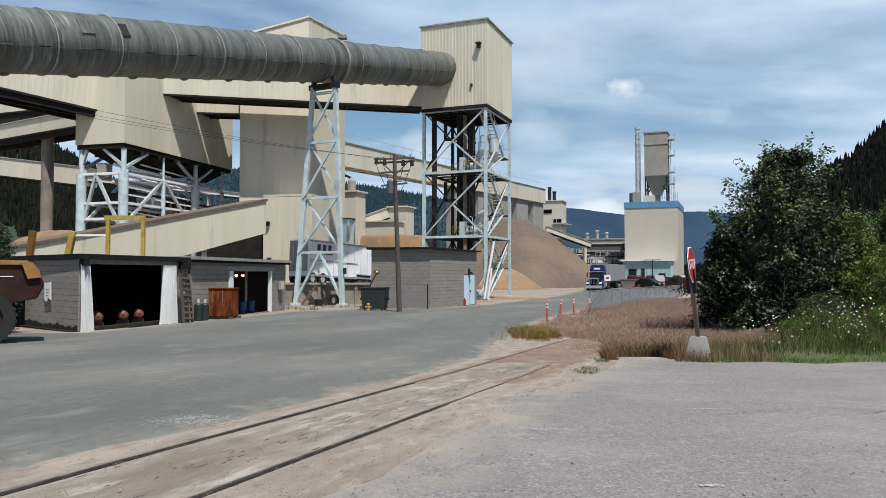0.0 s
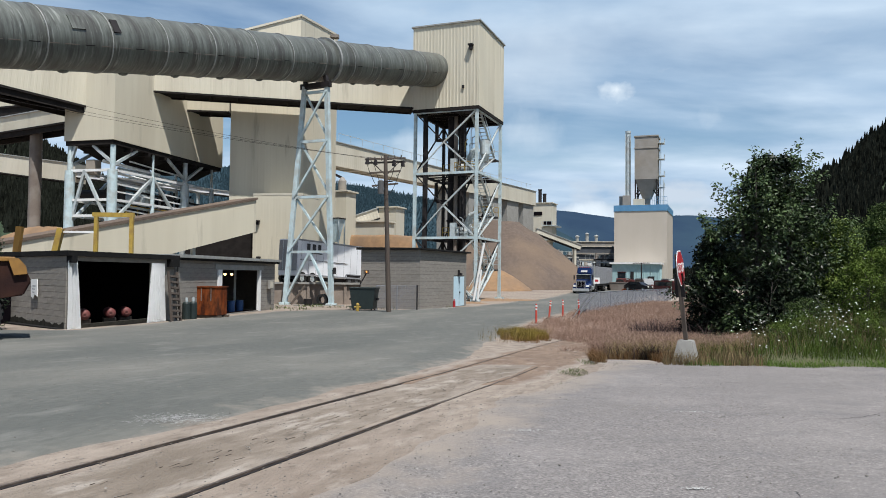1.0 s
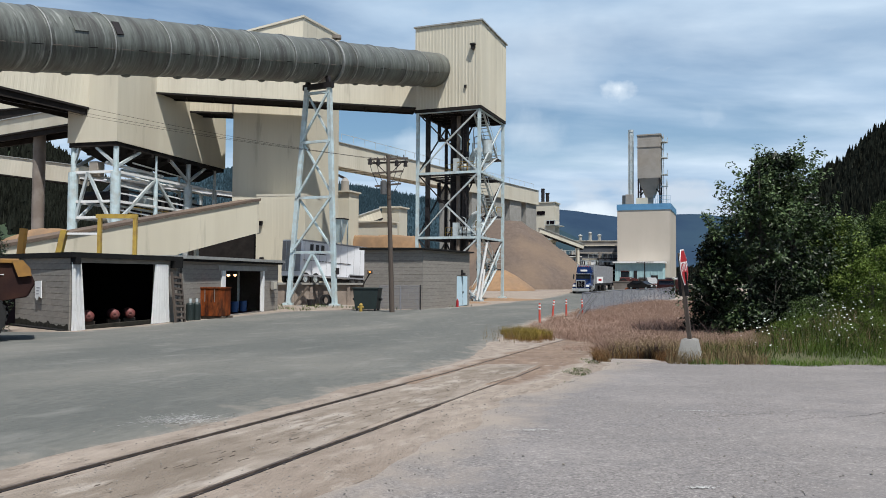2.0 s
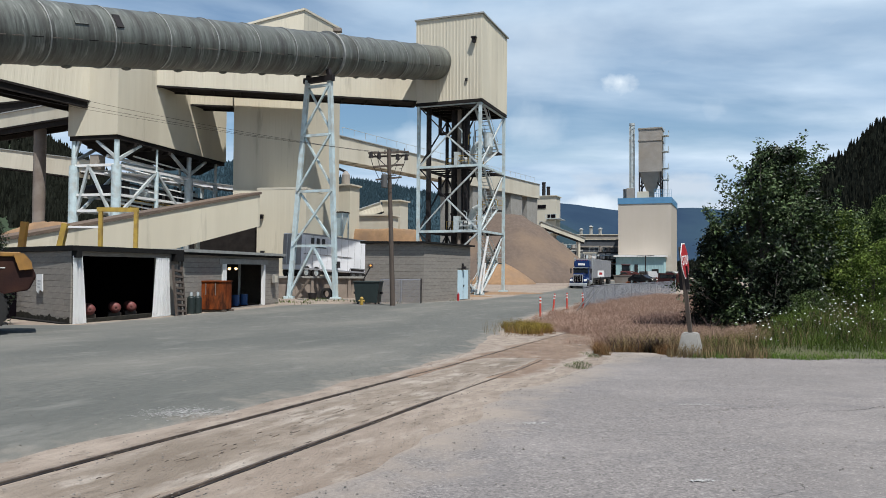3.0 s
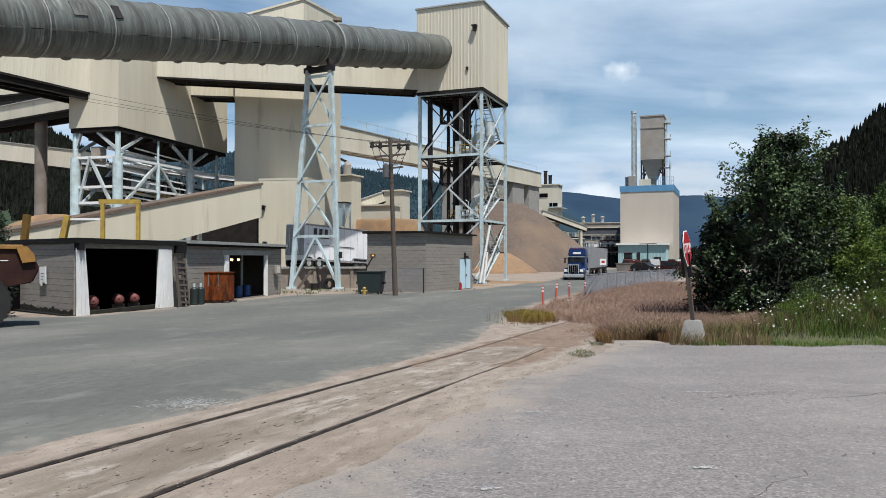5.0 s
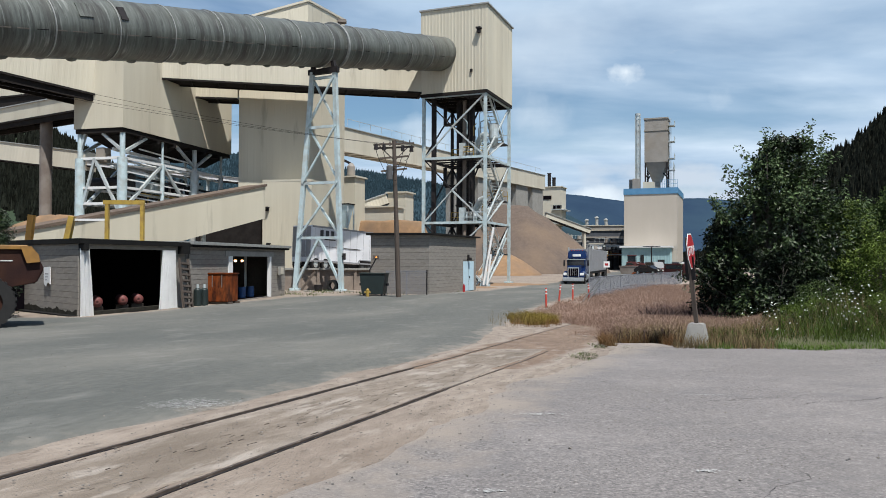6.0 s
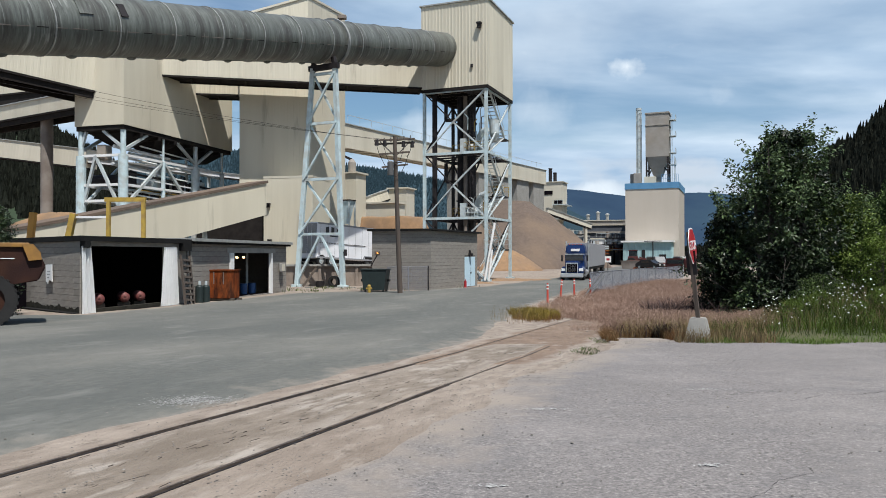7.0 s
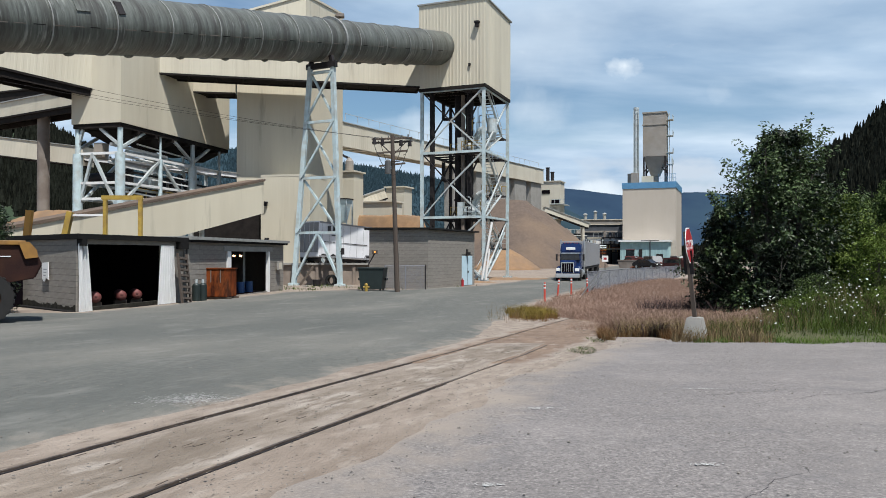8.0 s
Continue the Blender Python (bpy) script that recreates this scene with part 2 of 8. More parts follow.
def dusty(m, dust_colour, lo=0.35, hi=0.65):
    """Lets dust creep over a sheet towards its ragged edges, by the mesh's own dust weights."""
    nt = m.node_tree
    N, L = nt.nodes.new, nt.links.new
    bs = nt.nodes["Principled BSDF"]
    old = bs.inputs["Base Color"].links[0].from_socket
    at = N("ShaderNodeAttribute"); at.attribute_name = "dust"
    co = N("ShaderNodeTexCoord")
    n = N("ShaderNodeTexNoise"); n.inputs["Scale"].default_value, n.inputs["Detail"].default_value, n.inputs["Roughness"].default_value = 1.3, 9, 0.65
    L(co.outputs["Object"], n.inputs["Vector"])
    a = N("ShaderNodeMath"); a.operation = "ADD"
    L(at.outputs["Fac"], a.inputs[0]); L(n.outputs["Fac"], a.inputs[1])
    r = N("ShaderNodeMapRange"); r.inputs[1].default_value, r.inputs[2].default_value = lo + 0.45, hi + 0.55
    L(a.outputs[0], r.inputs[0])
    mx = N("ShaderNodeMix"); mx.data_type = "RGBA"
    L(r.outputs[0], mx.inputs[0]); L(old, mx.inputs[6]); mx.inputs[7].default_value = (*dust_colour, 1)
    L(mx.outputs[2], bs.inputs["Base Color"])
    return m


dusty(ASPHALT, (0.27, 0.232, 0.19))
BED = mat("brown_track_ballast", (0.315, 0.262, 0.21), (0.185, 0.148, 0.114), 6.0, 0.97, 0.9, 60, c3=(0.15, 0.118, 0.088), s3=1.1, amount3=0.75, stretch=(1, 0.3, 1), turn=23, fleck=(((0.37, 0.33, 0.285), 3.0, 0.54, 0.66, 0.6), ((0.07, 0.055, 0.042), 3.2, 0.6, 0.69, 0.7)))
dusty(BED, (0.29, 0.25, 0.21))
dusty(LOT, (0.262, 0.222, 0.184))
GLASS = mat("dark_glass", (0.02, 0.025, 0.03), (0.015, 0.02, 0.025), 2, 0.06, 0, 10, 0.0, spec=0.7)
CURTAIN = mat("white_vinyl_curtain", (1.06, 1.06, 1.05), (0.98, 0.98, 0.97), 2, 0.5)
DULLRED = mat("dull_red_paint", (0.13, 0.022, 0.022), (0.08, 0.018, 0.018), 3, 0.6, 0, 10, c3=(0.10, 0.05, 0.03), s3=2, amount3=0.5)
RED = mat("red_paint", (0.43, 0.022, 0.028), (0.33, 0.02, 0.026), 3, 0.45, 0, 10)
BUMPER = mat("rubber_grey", (0.1032, 0.1032, 0.1032), (0.0688, 0.0688, 0.0688), 4, 0.7)
# near-black without gloss: shade of interiors and openings put into the colour
DARK = mat("interior_shade", (0.010, 0.008, 0.010), (0.006, 0.005, 0.007), 2, 0.95, spec=0.0)
FOREST = mat("forest_floor", (0.0301, 0.0516, 0.0241), (0.0189, 0.0344, 0.0172), 0.05, 0.95, 0.6, 0.6, c3=(0.043, 0.0645, 0.0258), s3=0.008, amount3=0.6)

# ---- small builders ----


class Build:
    """Collects shapes of one part in one bmesh."""

    def __init__(self):
        self.bm = bmesh.new()

    def box(self, x0, y0, z0, x1, y1, z1, m=None, bevel=0.0):
        c = Matrix.Translation(((x0 + x1) / 2, (y0 + y1) / 2, (z0 + z1) / 2)) @ Matrix.Diagonal((abs(x1 - x0), abs(y1 - y0), abs(z1 - z0), 1))
        g = bmesh.ops.create_cube(self.bm, size=1, matrix=(m @ c) if m else c)
        if bevel:
            es = list({e for v in g["verts"] for e in v.link_edges})
            bmesh.ops.bevel(self.bm, geom=es, offset=bevel, segments=2, affect="EDGES", profile=0.5)
        return self

    def beam(self, p, q, w, h=None):
        p, q = Vector(p), Vector(q)
        d = q - p
        rot = d.to_track_quat("Z", "X" if abs(d.normalized().x) < 0.9 else "Y").to_matrix().to_4x4()
        m = Matrix.Translation((p + q) / 2) @ rot @ Matrix.Diagonal((w, h or w, d.length, 1))
        bmesh.ops.create_cube(self.bm, size=1, matrix=m)
        return self

    def tube(self, p, q, r, r2=None, n=12, caps=True):
        p, q = Vector(p), Vector(q)
        d = q - p
        m = Matrix.Translation((p + q) / 2) @ d.to_track_quat("Z", "Y").to_matrix().to_4x4()
        bmesh.ops.create_cone(self.bm, cap_ends=caps, segments=n, radius1=r, radius2=r if r2 is None else r2, depth=d.length, matrix=m)
        return self

    def ring(self, p, q, r_out, r_in, n=24):
        """A hollow tube."""
        p, q = Vector(p), Vector(q)
        m = Matrix.Translation(p) @ (q - p).to_track_quat("Z", "Y").to_matrix().to_4x4()
        ln = (q - p).length
        rows = []
        for r, z in ((r_out, 0), (r_out, ln), (r_in, ln), (r_in, 0)):
            rows.append([self.bm.verts.new(m @ Vector((r * math.cos(2 * math.pi * i / n), r * math.sin(2 * math.pi * i / n), z))) for i in range(n)])
        for a in range(4):
            b = (a + 1) % 4
            for i in range(n):
                j = (i + 1) % n
                self.bm.faces.new((rows[a][i], rows[a][j], rows[b][j], rows[b][i]))
        return self

    def prism(self, poly, d0, d1, m=None):
        """A polygon in x, z pushed along y from d0 to d1."""
        m = m or Matrix()
        a = [self.bm.verts.new(m @ Vector((x, d0, z))) for x, z in poly]
        b = [self.bm.verts.new(m @ Vector((x, d1, z))) for x, z in poly]
        n = len(poly)
        self.bm.faces.new(a)
        self.bm.faces.new(b[::-1])
        for i in range(n):
            j = (i + 1) % n
            self.bm.faces.new((a[j], a[i], b[i], b[j]))
        return self

    def ball(self, c, r, n=8, squash=(1, 1, 1)):
        m = Matrix.Translation(c) @ Matrix.Diagonal((*squash, 1))
        bmesh.ops.create_icosphere(self.bm, subdivisions=2 if n > 6 else 1, radius=r, matrix=m)
        return self


def mesh_of(name, b, material, smooth=False):
    bm = b.bm if isinstance(b, Build) else b
    bmesh.ops.recalc_face_normals(bm, faces=bm.faces)
    me = bpy.data.meshes.new(name)
    bm.to_mesh(me)
    bm.free()
    me.materials.append(material)
    if smooth:
        me.shade_smooth()
        me.set_sharp_from_angle(angle=radians(40))
    return me


def part(name, b, material, parent, label="", smooth=False):
    ob = new(name, mesh_of(name, b, material, smooth))
    ob.parent = parent
    if label:
        ob["label"] = label
    return ob


def single(name, b, material, m=None, label="", category="", group="", kind="", smooth=False):
    ob = new(name, mesh_of(name, b, material, smooth))
    if m:
        ob.matrix_basis = m
    return tagged(ob, label, category, group, kind)


def thing(name, m, label, category, group="", kind=""):
    ob = new(name)
    ob.empty_display_size = 0.3
    ob.matrix_basis = m
    return tagged(ob, label, category, group, kind)


def raw_mesh(name, verts, faces, material, smooth=False):
    me = bpy.data.meshes.new(name)
    me.from_pydata(verts, [], faces)
    me.materials.append(material)
    me.update()
    if smooth:
        me.shade_smooth()
    return me


PROFILE = ((-3000, 0), (5, 0), (30, -0.72), (55, -0.8), (80, -0.96), (110, -0.66), (170, -0.6), (400, -2), (5000, -2))


def smooth(v):
    v = max(0.0, min(1.0, v))
    return v * v * (3 - 2 * v)


def zg(x, y):
    """Height of the yard, which dips a little beyond the rails."""
    def at(v):
        for (a, b), (c, d) in zip(PROFILE, PROFILE[1:]):
            if v <= c:
                return b + (d - b) * (v - a) / (c - a)
        return PROFILE[-1][1]
    return sum(at(y + k) for k in (-4, -2, 0, 2, 4)) / 5


def bank(x, y):
    """The green slope that rises beside the yard."""
    s = (x - 6.2) * 0.914 - (y - 17.4) * 0.407
    f = y - 16.6 + 0.05 * x
    d = min(s, f)
    if d <= 0:
        return 0.0
    return 1.1 * smooth(d / 5) + 0.42 * max(0.0, min(s, 1.2 * f) - 3.5)


def on_ground(x, y, heading=0.0, lift=0.0):
    return pose(x, y, zg(x, y) + lift, 0, 0, -heading)
BROWNCONC = mat("brown_stained_concrete", (0.2236, 0.1892, 0.1634), (0.1634, 0.1333, 0.1118), 0.8, 0.9, 0.3, 20, c3=(0.2924, 0.2666, 0.2408), s3=0.4, amount3=0.5)
PLANT = 22.0     # heading of the plant's main axis, degrees to the right of +y

# ---- ground, road, rails ----


def spaced(stops):
    out = []
    for a, b, n in stops:
        out += [a + (b - a) * i / n for i in range(n)]
    return out + [stops[-1][1]]


def make_ground():
    xs = spaced(((-4000, -400, 12), (-400, -60, 17), (-60, 60, 80), (60, 400, 34), (400, 4000, 12)))
    ys = spaced(((-600, -20, 8), (-20, 80, 66), (80, 400, 64), (400, 4500, 14)))
    v = [(x, y, zg(x, y) + bank(x, y)) for y in ys for x in xs]
    w = len(xs)
    f = [(j * w + i, j * w + i + 1, (j + 1) * w + i + 1, (j + 1) * w + i) for j in range(len(ys) - 1) for i in range(w - 1)]
    me = raw_mesh("ground", v, f, SAND, True)
    me.materials.append(SOIL)
    me.materials.append(FOREST)
    for p in me.polygons:
        c = p.center
        if bank(c.x, c.y) > 0.02:
            p.material_index = 1 if c.y < 90 and c.x < 70 else 2
        elif c.y > 420 or abs(c.x) > 300:
            p.material_index = 2
    tagged(new("ground", me), "dusty gravel yard rising to a grassy bank", "ground", kind="structure")


def pick(line, y):
    """x of a polyline given as (y, x), at y."""
    for (a, b), (c, d) in zip(line, line[1:]):
        if y <= c:
            return b + (d - b) * (y - a) / (c - a)
    return line[-1][1]


def strip(name, left, right, y0, y1, lift, material, label, category, step=0.3, seed=1, wander=0.25, fade=2.2, end_fade=1.0, dust=0.5):
    """A sheet between two lines given as (y, x), with a wandering edge and dust weights near it."""
    v, f, w_, cols = [], [], [], 36
    n = int((y1 - y0) / step)
    for i in range(n + 1):
        y = y0 + (y1 - y0) * i / n
        ea = wander * noise.fractal((y * 0.5, seed, 0.3), 0.8, 2.2, 4)
        eb = wander * noise.fractal((y * 0.5, seed + 9, 0.7), 0.8, 2.2, 4)
        xa, xb = pick(left, y) + ea, pick(right, y) + eb
        for j in range(cols + 1):
            u = j / cols
            u = smooth(u) * 0.75 + u * 0.25
            x = xa + (xb - xa) * u
            yy = y
            if i == n:
                yy += 0.35 * noise.fractal((x * 0.6, seed, 4.1), 0.8, 2.2, 4)
            edge = j in (0, cols) or i in (0, n)
            v.append((x, yy, zg(x, yy) + (-0.03 if edge else lift)))
            d = min(x - xa, xb - x) / fade
            d = min(d, (y1 - y) / end_fade)
            w_.append(max(0.0, 1 - d) * dust)
    w = cols + 1
    for i in range(n):
        for j in range(cols):
            f.append((i * w + j, i * w + j + 1, (i + 1) * w + j + 1, (i + 1) * w + j))
    me = raw_mesh(name, v, f, material, True)
    at = me.attributes.new("dust", "FLOAT", "POINT")
    at.data.foreach_set("value", w_)
    return tagged(new(name, me), label, category, kind="structure")


SOIL = mat("bank_soil_and_thatch", (0.086, 0.0946, 0.0387), (0.0516, 0.0645, 0.0258), 1.2, 0.95, 0.6, 30, c3=(0.1376, 0.1118, 0.0602), s3=0.3, amount3=0.6)
make_ground()
ROAD_L = ((-30, -70), (24, -60), (27.0, -30), (28.5, -13.9), (37, -12.0), (46.5, -9.9), (49, -7), (50, -2.4), (57, 2.9), (67, 6.6), (75, 8.9), (84, 13), (100, 18.0), (116, 24), (140, 32), (180, 48))
ROAD_R = ((-30, -19), (-6, -8.2), (1.0, -5.6), (7.2, -3.1), (11.5, -1.3), (16.6, 0.7), (24, 2.0), (33, 3.6), (41, 6.0), (50, 9.5), (58, 13), (72, 18.5), (88, 25), (112, 36), (180, 68))
strip("road", ROAD_L, ROAD_R, -30, 178, 0.035, ASPHALT, "grey-blue worn asphalt yard road with dust", "road", 0.5, 3, 0.3, 1.4)
LOT_L = ((-30, -13.5), (-4, -4.2), (2.5, -2.2), (6.3, -0.75), (9.1, 0.3), (11.4, 1.3), (14.2, 2.6), (16.4, 3.8), (18, 3.9))
LOT_R = ((-30, 60), (15.9, 45), (16.2, 40), (16.6, 5.7), (18, 5.2))
strip("pavement", LOT_L, LOT_R, -30, 17.9, 0.03, LOT, "worn pale grey asphalt of the lot", "pavement", 0.2, 5, 0.35, 1.9, 1.2, 0.72)

RAIL_NEAR = ((-17.5, -26.5), (-6.2, -0.6), (-3.45, 5.6), (-2.0, 9.0), (-0.8, 12.0), (0.25, 14.5), (1.6, 18.1), (3.6, 23.4), (8, 34.5))


def make_rails():
    """Two rails sunk in the dust, with flangeway gaps."""
    def smooth_line(off):
        pts = [Vector((x, y, 0)) for x, y in RAIL_NEAR]
        out = []
        for i in range(len(pts) - 1):
            d = (pts[min(i + 2, len(pts) - 1)] - pts[max(i - 1, 0)]).normalized()
            nrm = Vector((d.y, -d.x, 0))
            for k in range(8):
                p = pts[i].lerp(pts[i + 1], k / 8) + nrm * off
                out.append(Vector((p.x, p.y, zg(p.x, p.y))))
        return out
    for off, last in ((0.0, 64), (1.435, 45)):
        t = thing("railway_rail", pose(0, 0, 0), "rusty steel rail sunk flush in dusty gravel", "rail", "rails of the siding")
        for name, o, w, hi, mt in (("rail_head", 0.0, 0.024, 0.02, RAIL), ("guard_groove", 0.032, 0.016, 0.006, DARKSTEEL)):
            b = Build()
            line = smooth_line(off + o)[:last]
            rows = []
            for i, p in enumerate(line):
                d = (line[min(i + 1, len(line) - 1)] - line[max(i - 1, 0)]).normalized()
                k = w * (1 + 1.1 * noise.noise((p.x * 1.7, p.y * 1.7, off + o))) / 2
                n = Vector((d.y, -d.x, 0)) * k
                bury = 0.05 * smooth((p.y - 7.5) / 4) * max(0.0, noise.noise((p.y * 0.42, off, 2.7)) + 0.15) if off else 0.0
                top, low = Vector((0, 0, hi - bury)), Vector((0, 0, -0.12))
                rows.append([b.bm.verts.new(c) for c in (p - n + low, p - n + top, p + n + top, p + n + low)])
            for r0, r1 in zip(rows, rows[1:]):
                for j in range(3):
                    b.bm.faces.new((r0[j], r0[j + 1], r1[j + 1], r1[j]))
            part(name, b, mt, t)


make_rails()
BED_L = [(y, x + 0.16) for x, y in RAIL_NEAR]
BED_R = [(y, x + 1.42) for x, y in RAIL_NEAR]
strip("track_bed", BED_L, BED_R, -6, 16.5, 0.012, BED, "brown dusty ballast between the rails", "track bed", 0.2, 7, 0.12, 0.5, 2.5)

DIRT = mat("brown_siding_dirt", (0.26, 0.186, 0.134), (0.165, 0.112, 0.08), 3.0, 0.97, 0.8, 50, c3=(0.13, 0.088, 0.062), s3=0.6, amount3=0.6, stretch=(1, 0.5, 1), turn=23, fleck=(((0.33, 0.28, 0.23), 4.0, 0.56, 0.68, 0.5), ((0.08, 0.055, 0.04), 7.0, 0.58, 0.68, 0.6)))
dusty(DIRT, (0.262, 0.222, 0.184))
DIRT_L = [(y, x - 0.45) for x, y in RAIL_NEAR]
DIRT_R = [(y, x + 2.3) for x, y in RAIL_NEAR]
strip("siding_dirt", DIRT_L, DIRT_R, 12.5, 27, 0.009, DIRT, "brown dirt drifted over the siding", "dirt", 0.2, 13, 0.3, 0.6, 2.5, 0.8)

# ---- cladding, galleries, steel frames ----


def clad(x0, y0, z0, x1, y1, z1, pitch=0.45, deep=0.02, b=None):
    """A closed box whose four sides are one folded sheet with upright ribs."""
    b = b or Build()
    out = []
    cs = [Vector((x0, y0)), Vector((x1, y0)), Vector((x1, y1)), Vector((x0, y1))]
    for k in range(4):
        p, q = cs[k], cs[(k + 1) % 4]
        d = (q - p).normalized()
        n = Vector((d.y, -d.x))
        cnt = max(1, round((q - p).length / pitch))
        st = (q - p).length / cnt
        out.append(p)
        for i in range(cnt):
            c = p + d * st * (i + 0.5)
            r = min(0.16 * st, 0.09)
            out += [c - d * r * 1.5, c - d * r + n * deep, c + d * r + n * deep, c + d * r * 1.5]
    lo = [b.bm.verts.new((v.x, v.y, z0)) for v in out]
    hi = [b.bm.verts.new((v.x, v.y, z1)) for v in out]
    for i in range(len(out)):
        j = (i + 1) % len(out)
        b.bm.faces.new((lo[i], lo[j], hi[j], hi[i]))
    b.bm.faces.new(lo[::-1])
    b.bm.faces.new(hi)
    return b


def gallery(p0, p1, width, height, label, material=None, bents=(), group="", pitch=0.5, deep=0.0, radius=0.32, column=None, under=None):
    """A closed conveyor gallery; p0, p1: the near bottom edge's ends; it lies on the far side of that edge."""
    p0, p1 = Vector(p0), Vector(p1)
    d = p1 - p0
    ln, flat = d.length, math.hypot(d.x, d.y)
    turn = math.atan2(d.y, d.x)
    m = Matrix.Translation(p0) @ Matrix.Rotation(turn, 4, "Z") @ Matrix.Rotation(-math.atan2(d.z, flat), 4, "Y")
    t = thing("conveyor_gallery", m, label, "conveyor", group)
    part("cladding", clad(0, 0, 0.18, ln, width, height, pitch, 0.012), material or BEIGE, t)
    b = Build()
    b.box(-0.1, -0.15, height, ln + 0.1, width + 0.15, height + 0.12)
    part("roof", b, BAND, t)
    b = Build()
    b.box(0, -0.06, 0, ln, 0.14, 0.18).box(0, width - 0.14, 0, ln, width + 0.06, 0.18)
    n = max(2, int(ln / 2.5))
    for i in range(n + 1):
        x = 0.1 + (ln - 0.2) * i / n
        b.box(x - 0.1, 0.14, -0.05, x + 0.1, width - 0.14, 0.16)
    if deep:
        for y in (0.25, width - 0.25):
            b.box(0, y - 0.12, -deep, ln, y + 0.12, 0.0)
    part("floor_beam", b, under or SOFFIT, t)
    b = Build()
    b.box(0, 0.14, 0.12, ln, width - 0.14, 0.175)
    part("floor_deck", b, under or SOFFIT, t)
    inv = m.inverted()
    for f in bents:
        for y in ((width / 2,) if radius > 0.5 else (0.4, width - 0.4)):
            top = m @ Vector((ln * f, y, 0))
            b = Build()
            b.tube(inv @ Vector((top.x, top.y, zg(top.x, top.y) - 0.4)), inv @ top, radius, n=16)
            part("column", b, column or BEIGE_PALE, t, smooth=True)
    return t


def stair_flight(t, p, q, width, across, material, n=12):
    """A steel flight from p up to q; across: the sideways unit vector."""
    p, q, a = Vector(p), Vector(q), Vector(across)
    b = Build()
    for s in (-0.5, 0.5):
        o = a * width * s
        b.beam(p + o, q + o, 0.06, 0.22)
        b.beam(p + o + Vector((0, 0, 1.0)), q + o + Vector((0, 0, 1.0)), 0.045)
        for k in range(0, n + 1, 4):
            r = p.lerp(q, k / n) + o
            b.beam(r, r + Vector((0, 0, 1.0)), 0.04)
    for k in range(n):
        r = p.lerp(q, (k + 0.5) / n)
        b.beam(r - a * width / 2, r + a * width / 2, 0.24, 0.04)
    part("stair_flight", b, material, t)


# ---- transfer tower ----


